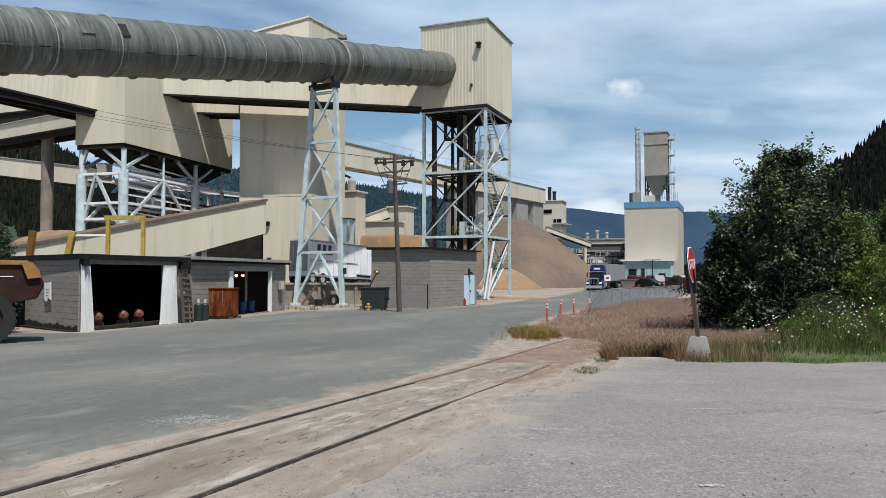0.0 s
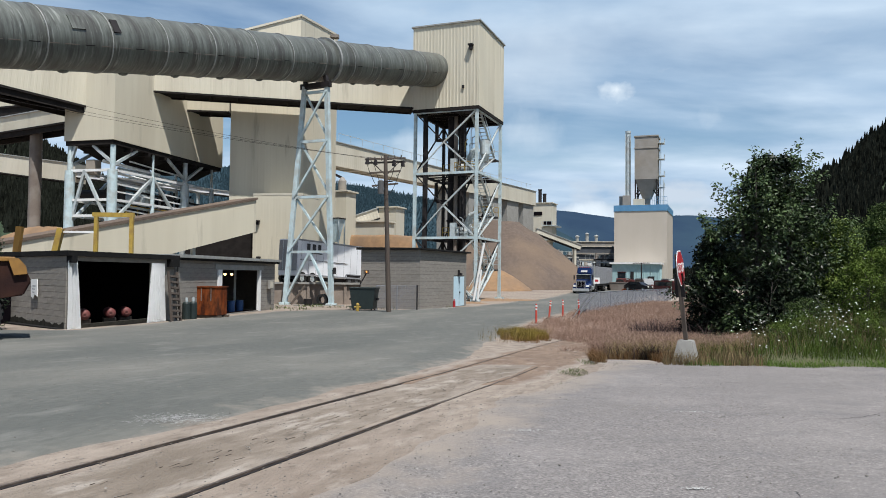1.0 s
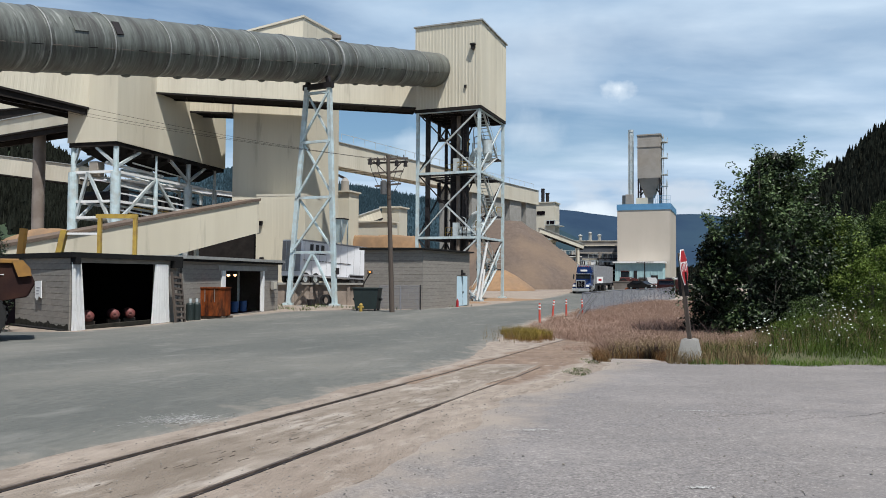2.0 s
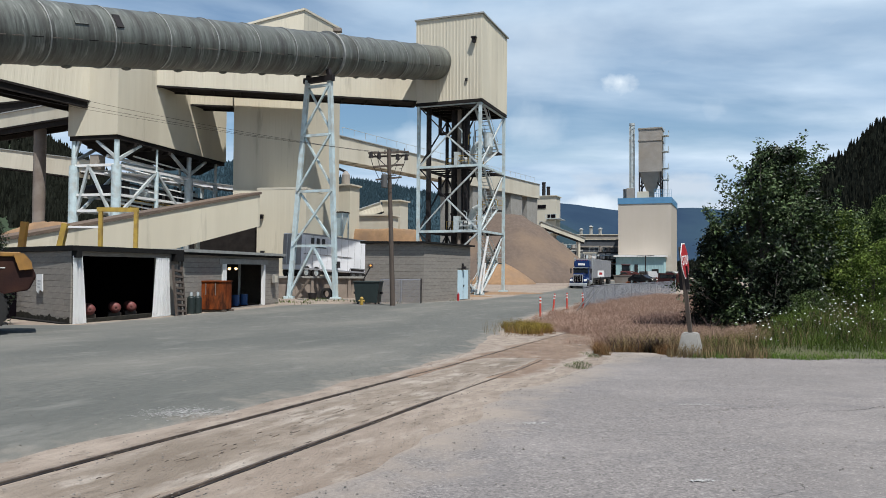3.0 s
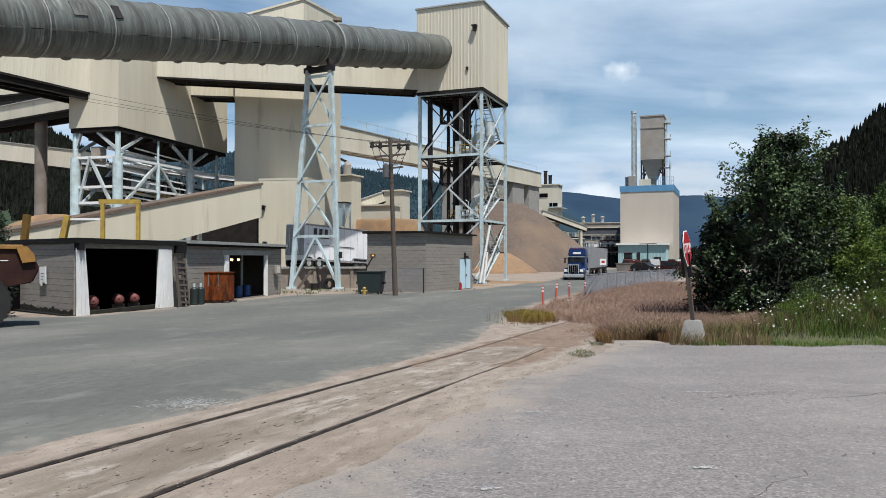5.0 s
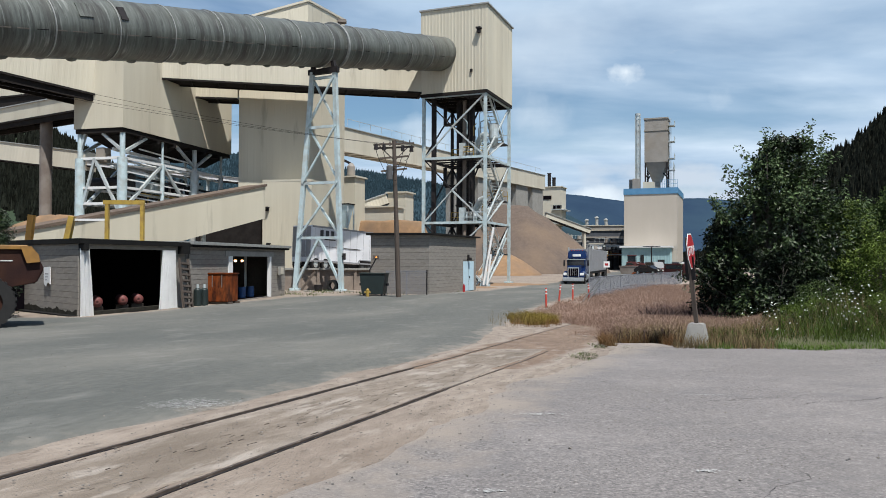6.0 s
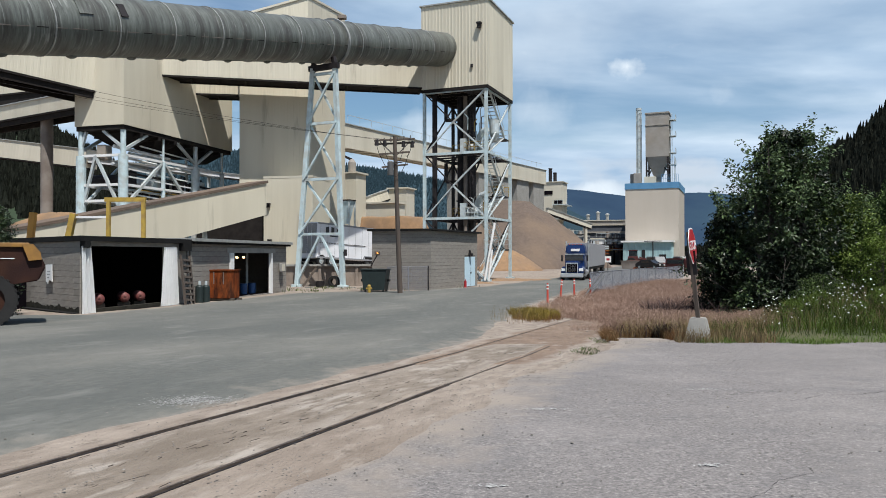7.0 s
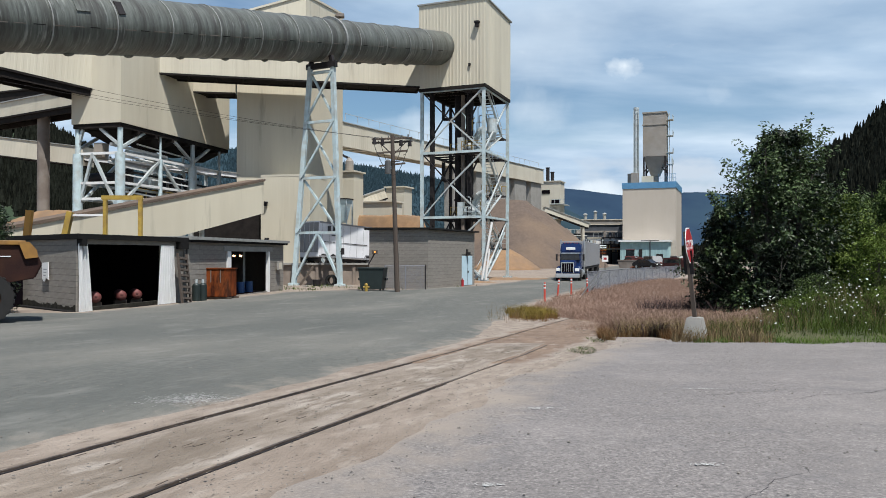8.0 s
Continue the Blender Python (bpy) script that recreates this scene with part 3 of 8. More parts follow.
def make_transfer_tower():
    z0 = -0.8
    t = thing("transfer_tower", pose(4.34, 72, z0, 0, 0, -PLANT), "beige ribbed transfer house on a tall braced steel tower", "tower")
    W, D, B, T = 7.1, 8.5, 19.2, 27.6
    part("house", clad(-W, 0, B, 0, D, T, 0.36, 0.022), BEIGE, t, "beige ribbed sheet cladding")
    b = Build()
    b.box(-W - 0.15, -0.15, T, 0.15, D + 0.15, T + 0.14)
    part("roof", b, BAND, t)
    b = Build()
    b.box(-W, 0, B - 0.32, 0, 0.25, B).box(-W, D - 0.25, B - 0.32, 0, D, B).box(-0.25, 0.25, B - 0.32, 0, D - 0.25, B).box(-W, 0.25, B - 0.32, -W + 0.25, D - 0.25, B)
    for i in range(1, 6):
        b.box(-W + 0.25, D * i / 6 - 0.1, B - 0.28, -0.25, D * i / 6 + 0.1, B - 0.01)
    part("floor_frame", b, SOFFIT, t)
    levels = (0.0, 6.15, 12.65, B - 0.3)
    xs, ys = (-W + 0.25, -0.25), (0.25, D - 0.25)
    mid = -3.75
    # back and left members take near-black steel, shade put into their colour
    for x in xs:
        for y in ys:
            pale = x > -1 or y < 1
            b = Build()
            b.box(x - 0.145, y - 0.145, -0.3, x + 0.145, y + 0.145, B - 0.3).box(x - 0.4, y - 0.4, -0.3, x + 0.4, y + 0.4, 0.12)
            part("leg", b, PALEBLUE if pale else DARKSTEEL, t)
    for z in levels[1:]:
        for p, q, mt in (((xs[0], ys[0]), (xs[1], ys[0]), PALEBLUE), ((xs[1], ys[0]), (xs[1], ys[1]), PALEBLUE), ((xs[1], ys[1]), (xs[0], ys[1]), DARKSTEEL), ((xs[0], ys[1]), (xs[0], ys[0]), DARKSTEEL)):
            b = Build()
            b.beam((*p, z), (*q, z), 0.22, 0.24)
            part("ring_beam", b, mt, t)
    for z0_, z1_ in zip(levels, levels[1:]):
        zm = (z0_ + z1_) / 2
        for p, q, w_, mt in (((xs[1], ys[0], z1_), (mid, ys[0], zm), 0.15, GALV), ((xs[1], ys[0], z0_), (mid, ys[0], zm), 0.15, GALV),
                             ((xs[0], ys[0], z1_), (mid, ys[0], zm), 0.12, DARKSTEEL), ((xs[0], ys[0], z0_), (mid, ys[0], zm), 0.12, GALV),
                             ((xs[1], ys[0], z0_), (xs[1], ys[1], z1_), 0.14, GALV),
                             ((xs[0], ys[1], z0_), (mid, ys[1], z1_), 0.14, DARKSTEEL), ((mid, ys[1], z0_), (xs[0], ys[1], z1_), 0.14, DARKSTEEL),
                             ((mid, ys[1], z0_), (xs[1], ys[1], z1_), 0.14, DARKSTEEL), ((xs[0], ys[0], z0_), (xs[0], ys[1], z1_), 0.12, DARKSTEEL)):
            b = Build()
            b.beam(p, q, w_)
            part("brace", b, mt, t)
    # inner posts, dark chutes
    for x, y, r in ((-4.05, 3.2, 0.34), (-2.95, 3.6, 0.42), (-3.4, 4.6, 0.3)):
        b = Build()
        b.tube((x, y, -0.2), (x, y, B - 0.3), r, n=14)
        for z in (4, 8, 12, 16):
            b.tube((x, y, z), (x, y, z + 0.16), r + 0.1, n=14)
        part("chute_pipe", b, DARKSTEEL, t, "black steel drop chute")
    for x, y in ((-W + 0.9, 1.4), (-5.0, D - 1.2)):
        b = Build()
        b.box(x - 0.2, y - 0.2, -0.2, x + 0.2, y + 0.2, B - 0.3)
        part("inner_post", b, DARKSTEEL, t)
    # landings and zigzag stairs just inside the face beside the near leg
    zs = [0.0, 3.1, 6.15, 8.75, 12.65, 14.9, B - 0.3]
    for i, (a, c) in enumerate(zip(zs, zs[1:])):
        y0, y1 = (1.0, 6.4) if i % 2 == 0 else (6.4, 1.6)
        stair_flight(t, (-0.85, y0, a), (-0.85, y1, c), 1.0, (1, 0, 0), GALV, 13)
        lo_, hi_ = (y1, D - 0.4) if y1 > 3 else (0.3, y1)
        b = Build()
        b.box(-2.6, lo_, c - 0.16, -0.35, hi_, c)
        part("landing", b, DARKSTEEL, t)
        b = Build()
        for z in (0.55, 1.05):
            b.beam((-2.6, lo_, c + z), (-0.35, lo_, c + z), 0.05).beam((-2.6, hi_, c + z), (-0.35, hi_, c + z), 0.05)
            b.beam((-2.6, lo_, c + z), (-2.6, hi_, c + z), 0.05)
        for x in (-2.6, -1.5, -0.35):
            b.beam((x, lo_, c), (x, lo_, c + 1.05), 0.05).beam((x, hi_, c), (x, hi_, c + 1.05), 0.05)
        part("guard_rail", b, YELLOW if i in (2, 3) else GALV, t)
    # machines, ducts and cable ladders on the decks
    for z, y in ((6.2, 1.3), (12.7, 1.6)):
        b = Build()
        b.tube((-2.5, y, z + 0.55), (-1.4, y, z + 0.55), 0.45, n=14).box(-2.7, y - 0.45, z, -1.3, y + 0.45, z + 0.2)
        b.tube((-1.4, y, z + 0.55), (-1.1, y, z + 0.55), 0.22, n=10)
        part("drive_motor", b, GALV, t)
        b = Build()
        b.tube((-2.0, y + 1.0, z + 1.3), (-1.3, y + 0.6, z + 2.3), 0.33, n=12).tube((-1.3, y + 0.6, z + 2.3), (-0.7, y + 0.5, z + 2.5), 0.3, n=12)
        part("duct", b, GALV, t)
        b = Build()
        for k in range(4):
            b.beam((-4.6 + 0.65 * k, 2.4, z), (-4.6 + 0.65 * k, 2.4, z + 1.1), 0.05)
        b.beam((-4.6, 2.4, z + 1.1), (-2.65, 2.4, z + 1.1), 0.06).beam((-4.6, 2.4, z + 0.6), (-2.65, 2.4, z + 0.6), 0.05)
        part("guard_rail", b, YELLOW, t, "yellow guard rail")
        b = Build()
        b.box(-3.3, 1.0, z, -2.7, 1.5, z + 1.5)
        part("switch_box", b, GALV, t)
    b = Build()
    b.tube((-0.5, 3.6, 14.9), (-0.5, 3.6, 16.3), 0.5, n=16).tube((-0.5, 3.6, 14.2), (-0.5, 3.6, 14.9), 0.2, 0.5, 16)
    part("surge_drum", b, GALV, t, "pale steel surge drum")
    for x, y in ((-1.9, 0.7), (-4.6, 6.2)):
        b = Build()
        for o in (-0.2, 0.2):
            b.beam((x + o, y, 5.9), (x + o, y, B - 0.3), 0.06)
        for k in range(32):
            b.beam((x - 0.2, y, 6.1 + 0.4 * k), (x + 0.2, y, 6.1 + 0.4 * k), 0.035)
        part("cage_ladder", b, DARKSTEEL, t)
    for x0, x1, z in ((-6.4, -4.6, 16.9), (-6.4, -4.6, 10.3)):
        b = Build()
        b.beam((x0, 5.0, z), (x1, 5.0, z), 0.3).beam((x0, 5.0, z), (x0, 5.0, z + 2.0), 0.3).beam((x0 + 0.9, 5.0, z), (x1 + 0.3, 5.0, z - 2.2), 0.14)
        part("hanger_frame", b, DARKSTEEL, t)
    b = Build()
    b.tube((-3.3, 2.6, 0.2), (-3.3, 2.6, B - 0.4), 0.2, n=12)
    for z in (3.0, 7.4, 11.2, 15.4):
        b.tube((-3.3, 2.6, z), (-3.3, 2.6, z + 0.12), 0.27, n=12)
    part("water_pipe", b, BROWNCONC, t, "dull brownish riser pipe")
    r = random.Random(23)
    for z, n in ((6.2, 12), (12.7, 14), (15.0, 6)):
        for _ in range(n):
            x, y, h = r.uniform(-2.6, -0.7), r.uniform(0.8, 4.0), r.uniform(0.7, 2.3)
            q = (x + r.uniform(-0.5, 0.5), y + r.uniform(-0.3, 0.6), z + h + r.uniform(0.0, 0.4))
            b = Build()
            b.tube((x, y, z), (x, y, z + h), 0.045, n=8).tube((x, y, z + h), q, 0.045, n=8)
            part("pipe_bend", b, r.choice((GALV, GALV, PALEBLUE, YELLOW, BROWNCONC)), t)
    for z in (6.15, 12.65):
        b = Build()
        for i in range(1, 5):
            b.box(-W + 0.25, D * i / 5 - 0.06, z - 0.1, -0.25, D * i / 5 + 0.06, z + 0.05)
        part("floor_grid", b, DARKSTEEL, t)
    # wall lamp with hood, small vent
    b = Build()
    b.box(-1.05, -0.5, 25.15, -0.55, -0.06, 25.3).box(-0.95, -0.42, 24.75, -0.65, -0.06, 25.15)
    part("wall_lamp", b, DARKSTEEL, t)
    b = Build()
    b.box(-1.75, -0.16, 21.0, -1.5, -0.06, 21.3)
    part("vent", b, DARKSTEEL, t)
    # white struts leaning against the foot
    for p, q, r in (((-0.1, -0.7, 0), (0.75, -0.2, 5.6), 0.12), ((0.35, -0.9, 0), (0.65, -0.7, 3.0), 0.1)):
        b = Build()
        b.tube(p, q, r, n=10)
        part("strut", b, WHITE, t, "white-painted strut")
    for p, q in (((-1.5, 0.1, 0.1), (-2.4, 0.6, 2.6)), ((-1.2, 4.0, 0.1), (-0.2, 7.0, 4.8))):
        b = Build()
        b.beam(p, q, 0.16)
        part("knee_brace", b, PALEBLUE, t)


make_transfer_tower()

# ---- inclined conveyor tube and its trestle ----
TUBE_A, TUBE_B = Vector((-22.16, 36.5, 13.37)), Vector((0.2, 74.6, 22.5))


def make_tube():
    d = (TUBE_B - TUBE_A)
    start = TUBE_A - d * 0.22
    ln = (TUBE_B - start).length
    m = Matrix.Translation(start) @ d.to_track_quat("Z", "X").to_matrix().to_4x4()
    t = thing("conveyor_tube", m, "weathered grey corrugated metal conveyor tube with bands", "conveyor")
    R_ = 1.68
    b = Build()
    # fine corrugation rings
    rows, n, seg = [], 40, 0.34
    cnt = int(ln / seg)
    for i in range(cnt + 1):
        for k, r in ((0.0, R_), (0.22, R_ - 0.009)):
            z = min(ln, (i + k) * ln / cnt)
            rows.append([b.bm.verts.new((r * math.cos(2 * math.pi * j / n), r * math.sin(2 * math.pi * j / n), z)) for j in range(n)])
    for r0, r1 in zip(rows, rows[1:]):
        for j in range(n):
            k = (j + 1) % n
            b.bm.faces.new((r0[j], r0[k], r1[k], r1[j]))
    b.bm.faces.new(rows[0][::-1])
    b.bm.faces.new(rows[-1])
    part("shell", b, PIPE, t, smooth=True)
    for k in range(-3, 11):
        z = 11.9 + 3.8 * k
        if 0.3 < z < ln - 1.5:
            b = Build()
            b.ring((0, 0, z), (0, 0, z + 0.07), R_ + 0.055, R_ - 0.02, 40)
            part("band", b, BAND, t)
    b = Build()
    b.ring((0, 0, ln - 0.4), (0, 0, ln - 0.1), R_ + 0.2, R_ - 0.02, 40)
    part("end_flange", b, BAND, t)
    up = (m.inverted().to_3x3() @ Vector((0, 0, 1)))
    up.z = 0
    up.normalize()
    side = Vector((0, 0, 1)).cross(up)
    toward = side if (m.to_3x3() @ side).x > 0 else -side
    # lap seam of short plates along the flank, and lugs under the shell
    c = (toward * 0.95 - up * 0.3).normalized()
    rr = Vector((0, 0, 1)).cross(c)
    k, z = 0, 1.0
    while z < ln - 1.5:
        w = 0.5 + 0.9 * abs(noise.noise((z * 0.7, 3.1, 0.2)))
        mm = Matrix(((*rr, 0), (0, 0, 1, 0), (*c, 0), (0, 0, 0, 1))).transposed()
        mm.translation = c * R_ + Vector((0, 0, z))
        b = Build()
        b.box(-0.022, 0, -0.05, 0.022, w, 0.01, mm)
        part("lap_plate", b, BROWNCONC if k % 3 else DARKSTEEL, t)
        z += w + 0.25 + 0.5 * abs(noise.noise((z, 7.7, 1.2)))
        k += 1
    for k in range(13):
        z = 2.2 + 3.8 * k
        if z < ln - 1.2:
            b = Build()
            b.ball(-up * (R_ - 0.1) + Vector((0, 0, z)), 0.24, 8, (1, 1, 1.6))
            part("drain_lug", b, PIPE, t, smooth=True)
    # inspection hatches on the camera's side
    for f, w in ((0.293, 0.45), (0.25, 0.8)):
        c = (up * 0.4 + toward * 0.92).normalized()
        rr = Vector((0, 0, 1)).cross(c)
        b = Build()
        base = c * (R_ + 0.0) + Vector((0, 0, ln * f))
        mm = Matrix((( *rr, 0), (0, 0, 1, 0), (*c, 0), (0, 0, 0, 1))).transposed()
        mm.translation = base
        b.box(-0.4, -w / 2, -0.06, 0.4, w / 2, 0.02, mm)
        part("hatch", b, DARKSTEEL if w < 0.6 else PIPE, t)
    return m


make_tube()


def make_trestle():
    g = -0.8
    t = thing("conveyor_trestle", pose(0, 0, 0), "pale blue steel trestle carrying the conveyor tube", "trestle")
    L0, R0 = Vector((-11.65, 58.5, g)), Vector((-7.75, 56.8, g))
    L1, R1 = Vector((-10.3, 58.1, 16.4)), Vector((-8.42, 57.2, 16.4))

    def leg_at(f, side):
        return L0.lerp(L1, f) if side == 0 else R0.lerp(R1, f)
    for side in (0, 1):
        b = Build()
        b.beam(leg_at(-0.02, side), leg_at(1, side), 0.34, 0.3)
        b.box(-0.4, -0.4, -0.1, 0.4, 0.4, 0.15, Matrix.Translation(leg_at(0, side)))
        part("leg", b, PALEBLUE, t)
    fs = (0.0, 0.24, 0.49, 0.745, 0.97)
    for i, f in enumerate(fs[1:]):
        b = Build()
        b.beam(leg_at(f, 0), leg_at(f, 1), 0.2)
        part("cross_beam", b, PALEBLUE, t)
    for i in range(1, 4):
        a, c = fs[i], fs[i + 1]
        for s in (0, 1):
            b = Build()
            o = Vector((0.08, 0.13, 0)) * (1 if s else -1)
            b.beam(leg_at(a, s) + o, leg_at(c, 1 - s) + o, 0.15)
            part("brace", b, PALEBLUE, t)
    apex = (leg_at(0.24, 0) + leg_at(0.24, 1)) / 2
    c = leg_at(0.155, 1) + Vector((0.3, -0.1, 0))
    part("junction_box", Build().box(-0.12, -0.1, -0.25, 0.12, 0.1, 0.25, Matrix.Translation(c), bevel=0.02).box(-0.2, -0.03, -0.03, -0.1, 0.03, 0.03, Matrix.Translation(c)), DARKSTEEL, t, "dark junction box on a bracket")
    for s in (0, 1):
        b = Build()
        b.beam(leg_at(0.02, s), apex, 0.18)
        part("brace", b, PALEBLUE, t)
    # saddle under the tube
    b = Build()
    b.beam(L1 + Vector((-0.3, 0.2, 0.0)), R1 + Vector((0.3, -0.2, 0.0)), 0.42, 0.35)
    b.beam(L1, L1 + Vector((0.15, -0.1, 0.7)), 0.3).beam(R1, R1 + Vector((-0.15, 0.1, 0.7)), 0.3)
    part("saddle", b, DARKSTEEL, t)
    d = (TUBE_B - TUBE_A)
    c = TUBE_A + d * ((59.0 - TUBE_A.y) / d.y)
    dn = d.normalized()
    b = Build()
    b.ring(c - dn * 0.1, c + dn * 0.1, 1.86, 1.70, 40)
    part("hoop", b, BAND, t)


make_trestle()

# ---- hopper house, galleries, gable house ----


def make_hopper_house():
    g = -0.8
    t = thing("hopper_house", pose(-27.81, 64, g, 0, 0, -15), "beige clad hopper house standing on steel columns", "industrial building")
    B, T, L, W = 13.9, 23.2, 17.6, 5.1
    part("house", clad(-W, 0, B, 0, L, T, 0.9, 0.005), BEIGE, t)
    b = Build()
    b.box(-W - 0.1, -0.1, T, 0.1, L + 0.1, T + 0.12)
    part("roof", b, BAND, t)
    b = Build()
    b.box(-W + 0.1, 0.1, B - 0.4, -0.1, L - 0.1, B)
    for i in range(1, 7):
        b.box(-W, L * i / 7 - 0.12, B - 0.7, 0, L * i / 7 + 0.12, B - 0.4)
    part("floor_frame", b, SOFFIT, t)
    for x in (-0.35, -W + 0.35):
        for y, r in ((0.4, 0.42), (6.0, 0.2), (11.2, 0.42), (16.1, 0.24)):
            b = Build()
            b.tube((x, y, -0.4), (x, y, B - 2.6), r, n=14)
            b.tube((x, y, B - 2.6), (x, y, B - 0.3), r * 0.55, n=12)
            part("column", b, PALEBLUE if y < 10 else GALV, t)
    for z in (B - 2.6, B - 5.2, B - 6.6):
        for x in (-0.35, -W + 0.35):
            b = Build()
            b.beam((x, 0.4, z), (x, 16.1, z), 0.22)
            part("girt", b, WHITE if z > 8 else GALV, t)
        for y in (0.4, 11.2):
            b = Build()
            b.beam((-0.35, y, z), (-W + 0.35, y, z), 0.22)
            part("girt", b, WHITE, t)
    for x in (-0.35, -W + 0.35):
        for p, q in (((0.4, 6.6), (5.9, B - 2.6)), ((11.2, 6.6), (6.0, B - 2.6)), ((0.4, B - 2.2), (3.6, B - 0.4)), ((11.2, B - 2.2), (8, B - 0.4)), ((11.2, B - 2.2), (14.2, B - 0.4))):
            b = Build()
            b.beam((x, p[0], p[1]), (x, q[0], q[1]), 0.24)
            part("brace", b, GALV, t)
    for p, q in (((-0.35, 6.0), (-3.2, B - 2.6)), ((-W + 0.35, 6.0), (-3.2, B - 2.6)), ((-0.35, B - 2.0), (-2.4, B - 0.4)), ((-W + 0.35, B - 2.0), (-4.2, B - 0.4))):
        b = Build()
        b.beam((p[0], 0.4, p[1]), (q[0], 0.4, q[1]), 0.24)
        part("brace", b, GALV, t)
    # machinery beneath: walkway, drive box, screw housings
    b = Build()
    b.box(-W + 1, 1.5, 7.2, -1, 15, 7.35)
    part("walkway", b, GALV, t)
    for i in range(4):
        b = Build()
        b.tube((-5.2, 2.5 + 3.6 * i, 9.4), (-1.2, 2.5 + 3.6 * i, 9.4), 0.45, n=12)
        b.box(-1.4, 2.1 + 3.6 * i, 8.6, -0.9, 2.9 + 3.6 * i, 10.1)
        part("screw_housing", b, GALV if i % 2 else DARKSTEEL, t)
    b = Build()
    b.box(-4.6, 7.0, 7.35, -2.0, 10.4, 9.0)
    part("drive_box", b, DARKSTEEL, t)
    # made-up near-black hoppers, added to darken the underside of the floor
    for i in range(4):
        b = Build()
        y = 1.4 + 4.1 * i
        lo = [b.bm.verts.new((x, yy, 12.3)) for x, yy in ((-3.0, y + 1.0), (-2.0, y + 1.0), (-2.0, y + 2.0), (-3.0, y + 2.0))]
        hi = [b.bm.verts.new((x, yy, B - 0.45)) for x, yy in ((-4.6, y - 0.3), (-0.6, y - 0.3), (-0.6, y + 3.4), (-4.6, y + 3.4))]
        for k in range(4):
            j = (k + 1) % 4
            b.bm.faces.new((lo[k], lo[j], hi[j], hi[k]))
        b.bm.faces.new(lo[::-1])
        part("outlet_hopper", b, SOFFIT, t)
    for z, mt in ((8.4, GALV), (9.9, DARKSTEEL), (11.2, WHITE)):
        b = Build()
        b.tube((-0.9, 0.6, z), (-0.9, 16.4, z - 0.4), 0.11, n=8)
        part("pipe_run", b, mt, t)
    for k in range(3):
        b = Build()
        y = 9.0 + 1.7 * k
        b.beam((-1.3, y, 7.4), (-1.3, y + 1.3, 10.4), 0.16).beam((-1.3, y + 1.3, 7.4), (-1.3, y, 10.4), 0.16)
        part("cross_brace", b, DARKSTEEL, t)
    for z, y0, y1, mt in ((12.2, 1.0, 9.0, WHITE), (11.8, 3.0, 16.0, GALV), (10.6, 0.8, 7.0, WHITE), (8.9, 4.0, 15.5, WHITE), (6.9, 6.0, 16.0, WHITE)):
        b = Build()
        b.tube((-1.8, y0, z), (-1.8, y1, z - 0.2), 0.16, n=8)
        part("pipe_run", b, mt, t)
    for z, y0, y1, x in ((10.2, 0.6, 12.0, -0.6), (9.5, 0.5, 15.8, -0.5), (12.6, 4.0, 12.5, -1.4), (8.0, 0.6, 10.5, -0.55), (7.5, 3.2, 16.0, -0.5)):
        b = Build()
        b.beam((x, y0, z), (x, y1, z - 0.35), 0.12)
        part("tray_rail", b, WHITE, t)
    b = Build()
    b.box(-3.3, 0.6, 11.0, -2.4, 1.5, 12.3, bevel=0.03)
    part("control_box", b, SILO, t, "dull tan control box")
    for y in (8.6, 10.0, 11.6):
        b = Build()
        b.box(-2.2, y, 7.35, -1.2, y + 0.9, 8.6 + 0.3 * (y % 2), bevel=0.04).tube((-1.7, y + 0.45, 8.6), (-1.7, y + 0.45, 10.2), 0.14, n=8)
        part("pump_set", b, BROWNCONC if y < 9 else YELLOW if y < 11 else GALV, t)
    b = Build()
    for i in range(9):
        b.beam((-1.0, 1.6 + 1.6 * i, 7.35), (-1.0, 1.6 + 1.6 * i, 8.45), 0.06)
    b.beam((-1.0, 1.6, 8.45), (-1.0, 14.4, 8.45), 0.06).beam((-1.0, 1.6, 7.9), (-1.0, 14.4, 7.9), 0.05)
    part("guard_rail", b, YELLOW, t)


make_hopper_house()
gallery((-29.0, 68.6, 18.5), (-2.0, 74.7, 18.5), 2.5, 3.0, "long beige gallery from the hopper house to the transfer tower")
gallery((-25.3, 74.4, 17.9), (-20.95, 75.0, 17.9), 2.2, 3.0, "short beige gallery from the hopper house to the gabled house")
gallery((-43.3, 50, 17.3), (-29.7, 65.9, 15.9), 3.2, 4.8, "beige clad conveyor gallery reaching the hopper house", bents=(0.1,), deep=0.5)
gallery((-70, 92, 20.1), (-33.0, 78.0, 20.1), 5.0, 3.6, "beige clad conveyor gallery over dark girders", deep=1.3)
gallery((-60, 88, 16.4), (-33.0, 71.5, 16.4), 2.6, 1.7, "low beige clad conveyor gallery on a round column", bents=(0.625,), deep=0.5, radius=0.62, column=BROWNCONC)
gallery((-85, 112, 18.6), (-52.5, 107.6, 14.4), 3.0, 2.8, "sloping beige conveyor gallery far behind", BEIGE_PALE, bents=(0.4,))
gallery((-52.4, 108.2, 15.2), (-26, 104.4, 12.0), 1.2, 0.75, "slim pale conveyor bridge beyond the hopper house", WHITE, bents=(0.35, 0.7), column=GALV, radius=0.16)
LONG = gallery((-13.4, 100, 16.3), (23.7, 170, 17.9), 2.6, 3.25, "long beige gallery on wide concrete piers behind the tower", BEIGE_PALE, under=BEIGE_PALE)
